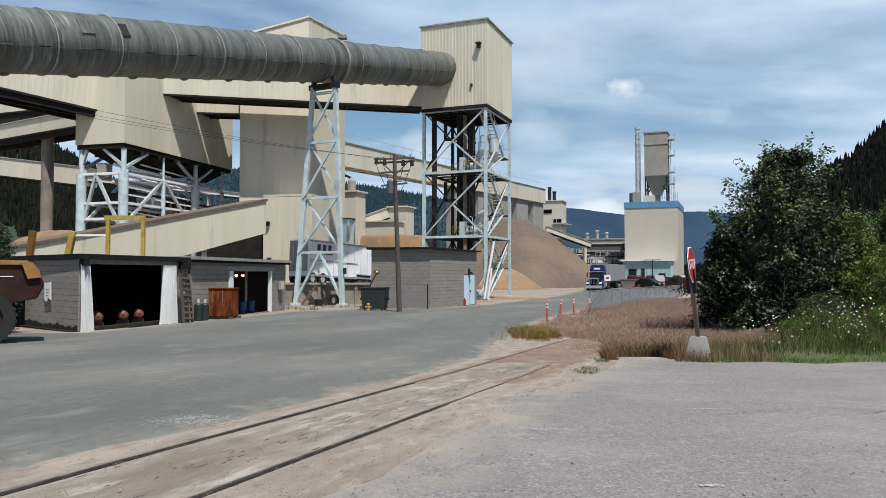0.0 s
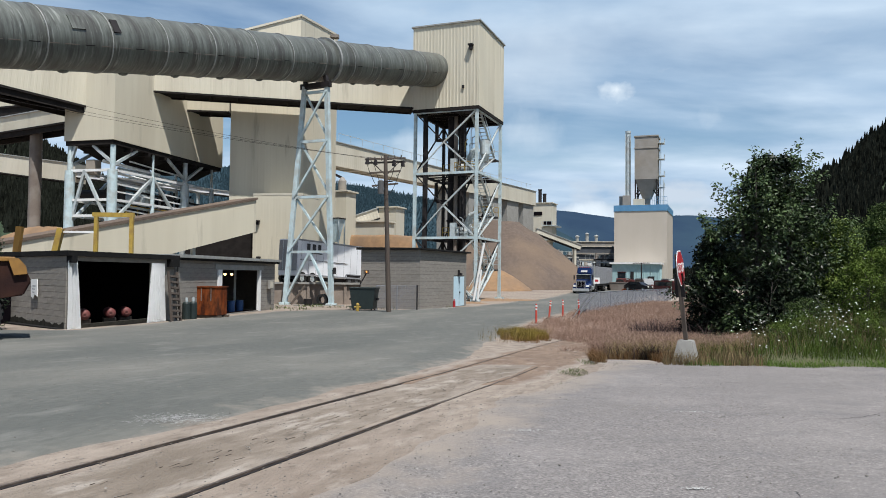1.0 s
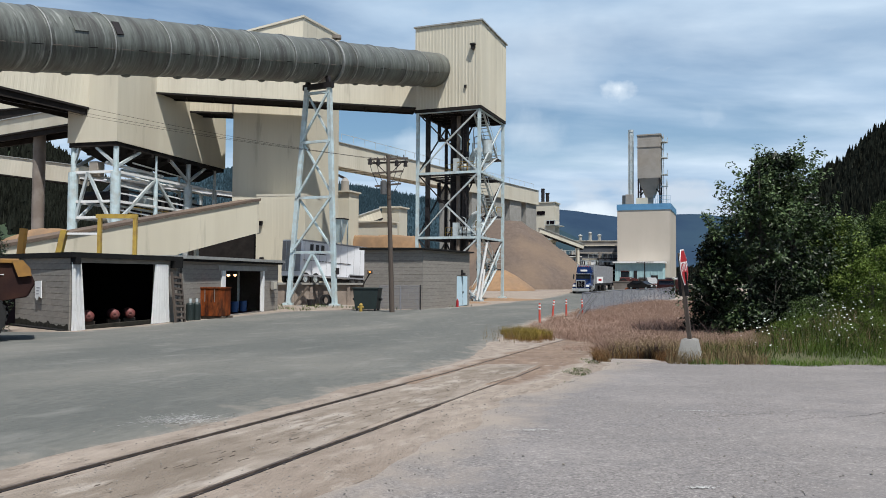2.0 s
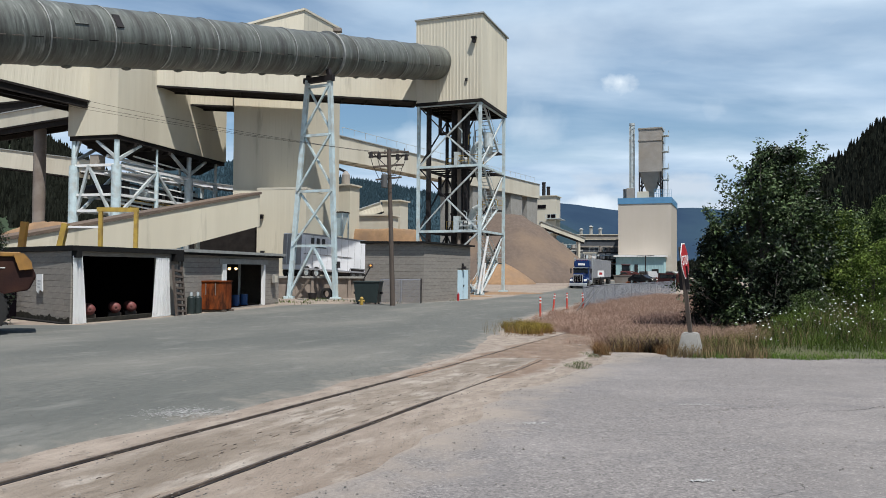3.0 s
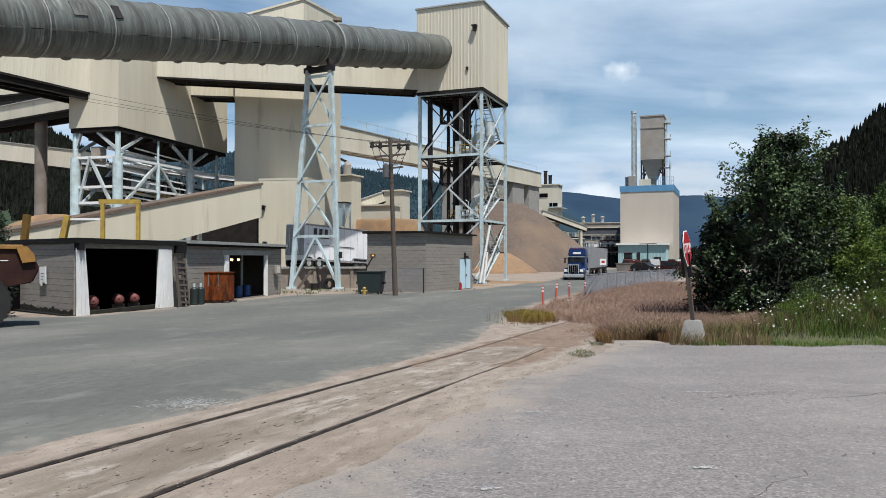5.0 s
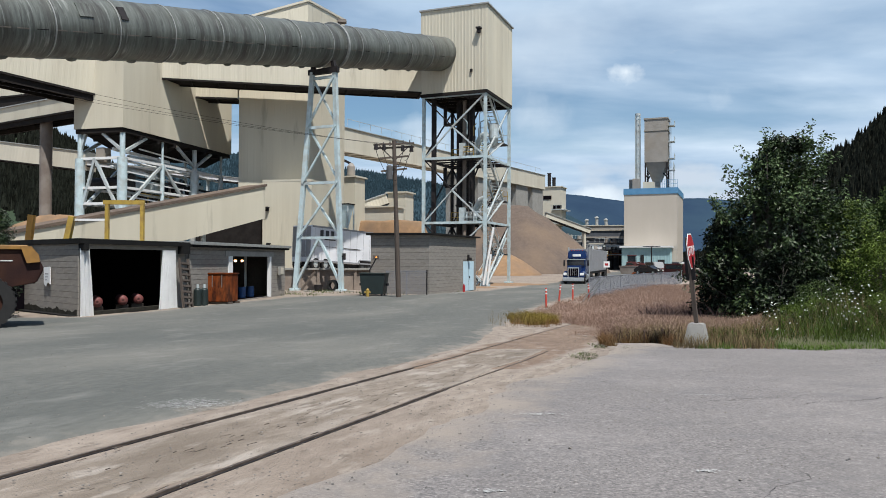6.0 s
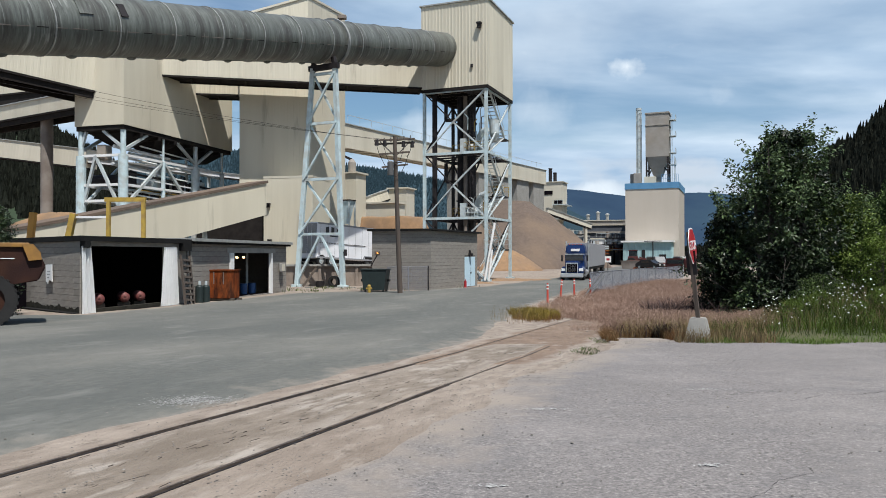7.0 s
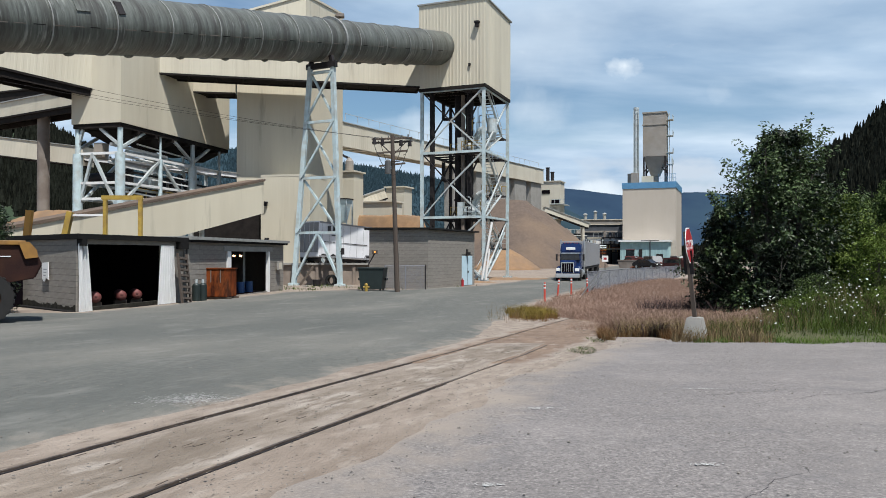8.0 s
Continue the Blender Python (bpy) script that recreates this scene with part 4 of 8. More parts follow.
for f0 in (34.0, 43.5, 53.0, 62.5, 72.0):
    b = Build()
    b.box(f0, 0.35, -20.0, f0 + 6.6, 2.25, -0.05)
    part("pier", b, CONCRETE, LONG, "wide pale concrete pier")
b = Build()
for k in range(27):
    b.beam((1 + 2.9 * k, 0.15, 3.7), (1 + 2.9 * k, 0.15, 4.6), 0.05)
b.beam((1, 0.15, 4.6), (76.5, 0.15, 4.6), 0.06)
part("roof_rail", b, GALV, LONG)


def clad_walls(corners, z0, tops, pitch, deep):
    """Upright ribbed walls round a plan of four corners, counter-clockwise, with a sloping top."""
    b = Build()
    out = []
    n = len(corners)
    for k in range(n):
        p, q = Vector(corners[k]), Vector(corners[(k + 1) % n])
        d = (q - p).normalized()
        nrm = Vector((d.y, -d.x))
        cnt = max(1, round((q - p).length / pitch))
        st = (q - p).length / cnt
        za, zb = tops[k], tops[(k + 1) % n]
        out.append((p, za))
        for i in range(cnt):
            for o, h in ((-0.14, 0), (-0.09, deep), (0.09, deep), (0.14, 0)):
                u = (i + 0.5 + o) / cnt
                out.append((p + d * st * (i + 0.5 + o) + nrm * h, za + (zb - za) * u))
    lo = [b.bm.verts.new((v.x, v.y, z0)) for v, z in out]
    hi = [b.bm.verts.new((v.x, v.y, z)) for v, z in out]
    for i in range(len(out)):
        j = (i + 1) % len(out)
        b.bm.faces.new((lo[i], lo[j], hi[j], hi[i]))
    return b


def make_gable_house():
    """A tall house whose corner stands towards the yard: one wall along the long gallery, one running back."""
    t = thing("gable_house", pose(0, 0, 0), "tall beige windowless plant building with a sloping roof", "industrial building")
    plan = [(-20.76, 74.94), (-14.05, 76.45), (-11.33, 84.9), (-19.14, 88.33)]
    tops = [25.94, 28.49, 29.18, 26.73]
    part("wall", clad_walls(plan, -1.2, tops, 0.6, 0.006), BEIGE, t)
    mid = sum((Vector(p) for p in plan), Vector((0, 0))) / 4
    over = [mid + (Vector(p) - mid) * 1.03 for p in plan]
    b = Build()
    lo = [b.bm.verts.new((v.x, v.y, z)) for v, z in zip(over, tops)]
    hi = [b.bm.verts.new((v.x, v.y, z + 0.22)) for v, z in zip(over, tops)]
    for tri in ((0, 1, 2), (0, 2, 3)):
        b.bm.faces.new([lo[i] for i in tri])
        b.bm.faces.new([hi[i] for i in tri][::-1])
    for i in range(4):
        j = (i + 1) % 4
        b.bm.faces.new((lo[i], lo[j], hi[j], hi[i]))
    part("roof", b, BEIGE_PALE, t)
    b = Build()
    b.box(-11.9, 82.9, 28.45, -11.0, 83.7, 28.8).box(-11.8, 83.1, 28.15, -11.55, 83.4, 28.45)
    part("hood", b, BROWNCONC, t, "small brown vent hood under the eave")


make_gable_house()


def plain_block(name, x, y, w, d, z0, z1, label, material=None, heading=PLANT, roof=0.25, pitch=0.6, category="industrial building", base=None):
    t = thing(name, pose(x, y, base if base is not None else zg(x, y), 0, 0, -heading), label, category)
    part("wall", clad(0, 0, z0, w, d, z1, pitch, 0.004), material or BEIGE_PALE, t)
    b = Build()
    b.box(-roof, -roof, z1, w + roof, d + roof, z1 + 0.2)
    part("roof", b, BEIGE_PALE, t)
    return t


plain_block("process_building", -13.0, 95.2, 1.95, 2.6, -0.4, 13.0, "beige process building beside the gabled house", BEIGE)
plain_block("process_building", -11.0, 102, 4.7, 3.2, -0.4, 9.5, "low beige process building", BEIGE_PALE)
plain_block("pump_house", -7.9, 106.4, 2.8, 2.8, -0.4, 11.9, "small beige block house beyond the chip pile", BEIGE_PALE)
FAR = plain_block("process_building", 24.2, 178, 4.6, 5, 10.6, 19.8, "distant stepped beige process building with roof stacks", BEIGE_PALE)
b = Build()
b.box(0.6, 0.5, -0.4, 3.8, 4.5, 10.6)
part("lower_storey", b, BEIGE_PALE, FAR)
for x0, x1, z0, z1 in ((0.3, 2.0, 11.2, 12.5), (2.6, 4.7, 14.6, 15.5), (0.2, 2.2, 16.9, 17.8)):
    b = Build()
    b.box(x0, -0.12, z0, x1, -0.03, z1)
    part("louvre", b, DARK, FAR)
for z in (11.0, 14.4):
    b = Build()
    b.box(2.4, -1.2, z - 0.15, 5.8, 5.2, z)
    for x in (2.4, 3.6, 4.8, 5.8):
        b.beam((x, -1.15, z), (x, -1.15, z + 1.0), 0.08)
    b.beam((2.4, -1.15, z + 1.0), (5.8, -1.15, z + 1.0), 0.08)
    part("balcony", b, GALV, FAR)


def make_ramp():
    d = Vector((10.6, 16.0, 0)).normalized()
    turn = math.atan2(d.y, d.x)
    m = Matrix.Translation((-27.6, 49.7, -0.75)) @ Matrix.Rotation(turn, 4, "Z")
    t = thing("inclined_conveyor", m, "beige sided inclined chip conveyor with dusty top", "conveyor")
    b = Build()
    b.prism(((-6, -0.3), (-6, 3.0), (0, 4.3), (20.8, 9.0), (20.8, 6.1), (12.9, 4.1), (6.5, 2.4), (4.3, -0.3)), 0, 2.6)
    part("side_housing", b, BEIGE, t)
    b = Build()
    b.prism(((-6.1, 3.0), (0, 4.32), (20.9, 9.02), (20.9, 9.24), (0, 4.54), (-6.1, 3.22)), -0.12, 2.7)
    part("cover", b, CHIPS, t, "brown dust-covered conveyor top")
    for x0, x1, z in ((9.4, 8.6, 3.4), (15, 15, 5.4)):
        b = Build()
        b.beam((x0, 1.3, z), (x1, 1.3, -0.3), 0.3)
        part("support", b, GALV, t)
    h = plain_block("head_house", -17.5, 71.7, 5.05, 4.6, -0.4, 9.95, "beige conveyor head house at the ramp's top", BEIGE, 12, 0.02, base=-0.8)
    for x, z in ((0.35, 7.1), (0.5, 3.6)):
        b = Build()
        b.box(x, -0.3, z, x + 0.35, -0.05, z + 0.3).box(x + 0.1, -0.45, z + 0.3, x + 0.4, -0.05, z + 0.42)
        part("wall_lamp", b, DARKSTEEL, h)
    # added near-black wall paints the shaded void under the ramp
    b = Build()
    b.box(-7.5, 0.6, -0.4, -0.02, 0.9, 7.2)
    part("back_wall", b, SOFFIT, h)


make_ramp()

# ---- heaps of wood chips ----


def heap(name, x, y, rx, ry, h, material, label, seed, flat=0.0, skew=0.0):
    """An uneven cone-shaped heap."""
    n, rings = 72, 26
    v, f = [], []
    for i in range(rings + 1):
        for j in range(n):
            a = 2 * math.pi * j / n
            u = i / rings
            k = 1 + 0.10 * noise.noise((math.cos(a) * 1.7 + seed, math.sin(a) * 1.7, seed)) + 0.03 * noise.noise((math.cos(a) * 6, math.sin(a) * 6, seed + 3))
            px, py = rx * u * k * math.cos(a), ry * u * k * math.sin(a)
            z = h * max(0.0, 1 - max(u, flat) ** 1.22) / (1 - flat ** 1.22)
            z += 0.05 * h * (1 - u) * noise.noise((px * 0.4, py * 0.4, seed)) + 0.07 * noise.noise((px * 1.5, py * 1.5, seed))
            if u < 0.12:
                z -= 0.04 * h * (1 - u / 0.12)
            v.append((px + skew * (1 - u), py, max(z, 0) - (0.4 if i == rings else 0)))
    for i in range(rings):
        for j in range(n):
            k = (j + 1) % n
            f.append((i * n + j, (i + 1) * n + j, (i + 1) * n + k, i * n + k))
    ob = new(name, raw_mesh(name, v, f, material, True))
    ob.matrix_basis = pose(x, y, zg(x, y) + 0.0)
    return tagged(ob, label, "wood chip pile")


heap("chip_mound", 13.4, 138, 17.6, 19.0, 12.4, CHIPS, "tall brown heap of wood chips", 1, 0.14)
heap("chip_mound", 9.9, 113, 5.4, 5.0, 3.4, CHIPS_NEW, "fresh orange heap of wood chips", 2)
heap("chip_mound", -7.0, 97, 7.6, 3.6, 7.5, CHIPS_NEW, "flat-topped orange heap of wood chips behind the block house", 3, 0.6)
heap("chip_mound", -38, 77, 17, 7, 7.0, CHIPS_NEW, "orange-brown heap of wood chips behind the sheds", 4, 0.25)

heap("wood_chip_spill", 6.2, 77, 6.0, 4.5, 0.16, CHIPS_NEW, "thin orange spill of wood chips round the tower foot", 6)
heap("wood_chip_spill", 1.8, 67, 3.4, 3.0, 0.10, CHIPS_NEW, "thin orange spill of wood chips beside the block house", 7)

# ---- block-walled sheds ----


def block_mesh(w, h, d):
    b = Build()
    b.box(0, 0, 0, w, d, h, bevel=0.004)
    return mesh_of("block", b, BLOCK)


BLOCKS = {}


def block_wall(parent, p, q, z0, z1, holes=(), thick=0.19, keep=True, w=0.8, h=0.25):
    """A running-bond wall between p and q: a mortar core and separate blocks. holes: (from, to, bottom, top) along it."""
    p, q = Vector((*p, 0)), Vector((*q, 0))
    ln = (q - p).length
    d = (q - p).normalized()
    m = Matrix.Translation(p) @ Matrix.Rotation(math.atan2(d.y, d.x), 4, "Z")
    cuts = sorted({0.0, ln, *[c for hole in holes for c in hole[:2]]})
    b = Build()
    for a, c in zip(cuts, cuts[1:]):
        solid = [(z0, z1)]
        for h0, h1, b0, b1 in holes:
            if h0 <= a + 1e-6 and h1 >= c - 1e-6:
                solid = [s for lo, hi in solid for s in ((lo, min(hi, b0)), (max(lo, b1), hi)) if s[1] - s[0] > 0.01]
        for lo, hi in solid:
            b.box(a, 0.012, lo, c, thick, hi, m)
    part("wall_core", b, MORTAR, parent)
    n = int(round((z1 - z0) / h))
    hh = (z1 - z0) / n
    for i in range(n):
        x = -(w / 2) * (i % 2)
        za = z0 + i * hh
        while x < ln - 0.02:
            a, c = max(x, 0), min(x + w, ln)
            x += w
            for h0, h1, b0, b1 in holes:
                if b0 < za + hh * 0.5 < b1:
                    if h0 <= a and c <= h1:
                        a = c
                    elif a < h0 < c:
                        c = h0
                    elif a < h1 < c:
                        a = h1
            if c - a < 0.06:
                continue
            key = (round(c - a, 2), round(hh, 3))
            if key not in BLOCKS:
                BLOCKS[key] = block_mesh(key[0] - 0.004, key[1] - 0.016, 0.05)
            ob = new("block", BLOCKS[key])
            ob.parent = parent
            ob.matrix_local = m @ Matrix.Translation((a + 0.002, -0.008, za + 0.008))


def make_sheds():
    g = -0.75
    # nearer open shed
    A, B_, C = (-14.65, 29.7), (-12.75, 36.9), (-22.96, 36.9)
    t = thing("storage_shed", pose(*A, g), "open grey block storage shed with white curtains", "shed")
    loc = lambda p: (p[0] - A[0], p[1] - A[1])
    f = Vector((loc(B_)[0], loc(B_)[1], 0))
    ln = f.length
    fd = f.normalized()
    side = Vector((-fd.y, fd.x, 0))
    lw = Vector((*loc(C), 0))
    top = 3.0
    block_wall(t, loc(C), (0, 0), -0.2, top)
    back0, back1 = lw, f + side * 6.0
    block_wall(t, (back1.x, back1.y), (back0.x, back0.y), -0.2, top, w=1.6, h=0.5)
    block_wall(t, (f.x, f.y), (back1.x, back1.y), -0.2, top, w=1.6, h=0.5)
    m = Matrix.Rotation(math.atan2(fd.y, fd.x), 4, "Z")
    b = Build()
    b.box(ln - 1.6, 0.02, -0.2, ln, 0.4, top, m).box(0.25, 0.0, top - 0.2, ln - 1.6, 0.2, top, m)
    part("front_frame", b, BLOCK, t)
    part("door_sill", Build().box(0.25, 0.02, -0.3, ln - 1.6, 0.25, 0.2, m), TAR, t, "dark stained door sill")
    # added panels paint the inner shade in front of the block walls
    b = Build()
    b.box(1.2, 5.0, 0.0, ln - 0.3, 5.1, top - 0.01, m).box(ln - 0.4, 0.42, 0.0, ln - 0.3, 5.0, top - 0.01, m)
    part("lining", b, DARK, t, "near-black panels painting the shed's inner shade")
    b = Build()
    b.beam((lw.x - 0.065, lw.y - 0.076, 0.06), (-0.065, -0.076, 0.06), 0.08, 0.44)
    part("plinth", b, BLACKROOF, t, "dark stained plinth course")
    # ragged tar coat along the foot of the side wall
    b = Build()
    wd = -lw.normalized()
    out = Vector((wd.y, -wd.x, 0))
    rows = []
    for i in range(int(lw.length / 0.09)):
        p = lw + wd * (0.09 * i + 0.05)
        hi = 0.26 + 0.12 * noise.noise((i * 0.11, 2.0, 0.5)) + 0.10 * noise.noise((i * 0.53, 5.0, 0.5))
        rows.append([b.bm.verts.new(p + out * o + Vector((0, 0, z))) for o, z in ((0.012, -0.2), (0.014, hi), (0.0, hi + 0.004))])
    for r0, r1 in zip(rows, rows[1:]):
        for k in range(2):
            b.bm.faces.new((r0[k], r1[k], r1[k + 1], r0[k + 1]))
    part("tar_coat", b, TAR, t, "ragged black tar coat along the wall's foot")
    b = Build()
    poly = [Vector((0.2, -0.3, 0)), f + Vector((0.28, 0.2, 0)), back1 + Vector((0, 0.3, 0)), lw + Vector((-0.5, 0.1, 0))]
    lo = [b.bm.verts.new(p + Vector((0, 0, top + 0.002))) for p in poly]
    hi = [b.bm.verts.new(p + Vector((0, 0, top + 0.21))) for p in poly]
    b.bm.faces.new(lo)
    b.bm.faces.new(hi[::-1])
    for i in range(4):
        j = (i + 1) % 4
        b.bm.faces.new((lo[i], lo[j], hi[j], hi[i]))
    part("roof", b, BLACKROOF, t, "dark flat roof slab")
    for x0, x1, dz in ((0.0, 0.25, 0.28), (ln - 0.8, ln - 0.2, 0.36)):
        b = Build()
        b.box(x0, -0.3, top - dz, x1, -0.001, top, m)
        part("bracket", b, BLACKROOF, t)
    # floor coloured near-black as part of the painted inner shade
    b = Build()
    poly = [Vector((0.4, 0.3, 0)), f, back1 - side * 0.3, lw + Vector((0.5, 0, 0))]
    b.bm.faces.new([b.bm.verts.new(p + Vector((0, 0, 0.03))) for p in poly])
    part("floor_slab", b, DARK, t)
    # white curtains drawn to the sides
    for x0, x1, lean in ((-0.1, 0.62, 0.25), (ln - 2.5, ln - 1.05, 0.2)):
        b = Build()
        n = 48
        rows = []
        for z, s in ((0.03, 1.0), (0.6, 0.95), (1.2, 0.9), (1.8, 0.83), (2.3, 0.76), (2.8, 0.70)):
            row = []
            for i in range(n + 1):
                u = i / n
                x = x0 + (x1 - x0) * u * s + (0 if x0 < 2 else (1 - s) * (x1 - x0) * 0.7)
                row.append(b.bm.verts.new(m @ Vector((x, -0.12 - 0.06 * math.sin(u * (20 if x0 < 2 else 44) + 0.25 * z + 0.5 * math.sin(3 * u + z)) - lean * 0.3 * (1 - z / 3), z))))
            rows.append(row)
        for r0, r1 in zip(rows, rows[1:]):
            for i in range(n):
                b.bm.faces.new((r0[i], r0[i + 1], r1[i + 1], r1[i]))
        bmesh.ops.solidify(b.bm, geom=b.bm.faces[:], thickness=0.02)
        part("curtain", b, CURTAIN, t, "white hanging strip curtain", smooth=True)
    # farther shed with an open bay
    P, Q = (-12.7, 37.0), (-10.55, 49.4)
    t2 = thing("storage_shed", pose(*P, g), "grey block shed with an open bay and white jambs", "shed")
    f = Vector((Q[0] - P[0], Q[1] - P[1], 0))
    ln = f.length
    fd = f.normalized()
    side = Vector((-fd.y, fd.x, 0))
    m = Matrix.Rotation(math.atan2(fd.y, fd.x), 4, "Z")
    h0, h1, top = 4.3, 10.05, 3.12
    block_wall(t2, (0, 0), (f.x, f.y), -0.2, top, ((h0, h1, 0.0, 2.55),))
    e = f + side * 6
    block_wall(t2, (f.x, f.y), (e.x, e.y), -0.2, top, w=1.6, h=0.5)
    b = Build()
    b.box(0, 5.9, -0.2, ln, 6.1, top, m)
    part("back_wall", b, MORTAR, t2)
    b = Build()
    b.box(-0.2, -0.35, top, ln + 0.3, 6.4, top + 0.16, m)
    part("roof", b, BAND, t2, "pale edged flat roof")
    b = Build()
    b.box(0, -0.25, top - 0.12, ln + 0.2, -0.02, top, m)
    part("fascia", b, BLACKROOF, t2)
    b = Build()
    b.box(h0 - 0.4, -0.06, 2.55, h1 + 0.6, -0.012, 2.85, m)
    part("lintel", b, CONCRETE, t2)
    for x, w in ((h0 - 0.05, 0.45), (h1 - 0.12, 0.22)):
        b = Build()
        b.box(x, -0.09, 0.0, x + w, 0.1, 2.55, m)
        part("jamb", b, WHITE, t2, "white-painted jamb board")
    # near-black floor: this bay's shade is painted on too
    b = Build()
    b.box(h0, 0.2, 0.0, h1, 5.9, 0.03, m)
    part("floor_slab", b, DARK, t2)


make_sheds()


def make_block_house():
    g = -0.8
    t = thing("block_house", pose(-0.9, 51.6, g, 0, 0, -24), "grey concrete block house with a pale blue door", "block building")
    L, W, top = 8.9, 4.7, 4.2
    block_wall(t, (0, 0), (0, L), -0.3, top, ((6.2, 8.4, 0.0, 2.35),), w=0.8, h=0.25)
    block_wall(t, (-W, 0), (0, 0), -0.3, top, w=0.8, h=0.25)
    b = Build()
    b.box(-W, 0.2, -0.3, -W + 0.2, L, top).box(-W + 0.2, L - 0.2, -0.3, -0.2, L, top)
    part("back_wall", b, MORTAR, t)
    b = Build()
    b.prism(((-W - 0.25, top), (0.3, top), (0.3, top + 0.12), (-W - 0.25, top + 0.18)), -0.3, L + 0.3)
    part("roof", b, BLACKROOF, t)
    b = Build()
    b.box(-0.05, 6.22, 0.02, 0.03, 8.38, 2.33, bevel=0.01)
    part("door", b, DOORBLUE, t, "pale blue steel door")
    b = Build()
    b.box(0.03, 7.36, 1.0, 0.09, 7.44, 1.15).box(0.031, 7.29, 0.05, 0.036, 7.32, 2.3)
    part("door_handle", b, DARKSTEEL, t)
    b = Build()
    b.box(0.01, 7.0, 2.4, 0.3, 7.3, 2.62).box(0.01, 7.05, 2.62, 0.12, 7.25, 2.85)
    part("wall_lamp", b, DARKSTEEL, t)


DOORBLUE = mat("pale_blue_door_paint", (0.55, 0.72, 0.80), (0.48, 0.64, 0.72), 2, 0.5, 0.05, 20)
make_block_house()


def make_pole():
    x, y = -2.9, 46.8
    t = thing("utility_pole", on_ground(x, y), "weathered wooden utility pole with crossarms and insulators", "utility pole")
    b = Build()
    b.tube((0.15, 0, -0.3), (-0.2, 0, 10.0), 0.17, 0.12, 12)
    part("pole", b, WOOD_POLE, t, smooth=True)
    for z, w, dy in ((9.75, 1.25, 0.0), (9.55, 1.25, 0.22), (8.9, 0.95, 0.0), (8.1, 0.8, 0.1)):
        b = Build()
        b.beam((-0.2 - w, dy - 0.35 * w, z - 0.1), (-0.2 + w, dy + 0.35 * w, z + 0.15), 0.13, 0.11)
        part("crossarm", b, WOOD_POLE, t)
    for s in (-1, -0.55, 0.5, 1):
        b = Build()
        b.tube((-0.2 + 1.1 * s, 0.4 * s, 9.35), (-0.2 + 1.1 * s, 0.4 * s, 9.72), 0.14, 0.1, 10)
        part("cutout", b, DARKSTEEL, t)
    b = Build()
    b.tube((-0.2, -0.2, 8.3), (0.3, -0.2, 8.3), 0.03).beam((-1.1, -0.3, 9.6), (-0.15, 0, 8.7), 0.05).beam((0.75, 0.3, 9.7), (-0.15, 0, 8.7), 0.05)
    part("strut", b, DARKSTEEL, t)
    for x0, z0, x1, z1, sag in ((-1.35, 9.5, -0.9, 8.6, 0.5), (-0.9, 9.4, -0.2, 8.0, 0.6), (0.45, 9.6, -0.1, 8.2, 0.6), (0.95, 9.7, 0.5, 8.7, 0.5), (-1.1, 8.75, -0.2, 7.6, 0.5), (0.7, 8.9, -0.15, 7.4, 0.6)):
        b = Build()
        last = None
        for k in range(9):
            u = k / 8
            q = Vector((x0 + (x1 - x0) * u, -0.16 + 0.1 * math.sin(5 * u), z0 + (z1 - z0) * u - sag * 4 * u * (1 - u) * 0.6))
            if last:
                b.tube(last, q, 0.018, n=6)
            last = q
        part("jumper_wire", b, DARKSTEEL, t)
    for k in range(6):
        b = Build()
        x = -1.3 + 0.42 * k
        b.tube((x, 0.2, 9.72 + 0.1 * (x + 0.2)), (x, 0.2, 9.98 + 0.1 * (x + 0.2)), 0.05, 0.035, 8)
        part("insulator", b, BUMPER, t)
    b = Build()
    b.tube((-0.45, -0.25, 7.5), (-0.45, -0.25, 8.3), 0.2, n=14).tube((-0.45, -0.25, 8.3), (-0.45, -0.25, 8.4), 0.2, 0.08, 14)
    part("transformer", b, BUMPER, t, "small grey pole transformer")
    # sagging service wires
    for i, (a, c) in enumerate((((-1.1, -0.4, 9.7), (-46, -6, 19.6)), ((0.0, 0, 9.7), (-46, -5, 18.6)), ((0.9, 0.4, 9.7), (-46, -4, 18.1)))):
        cu = bpy.data.curves.new("wire", "CURVE")
        cu.dimensions, cu.bevel_depth = "3D", 0.009
        sp = cu.splines.new("POLY")
        sp.points.add(24)
        for k in range(25):
            u = k / 24
            p = Vector(a).lerp(Vector(c), u)
            sp.points[k].co = (p.x, p.y, p.z - 4 * u * (1 - u) * 1.2, 1)
        cu.materials.append(DARKSTEEL)
        w = new("wire", cu)
        w.parent = t


make_pole()

# ---- far plant with the blue parapet ----


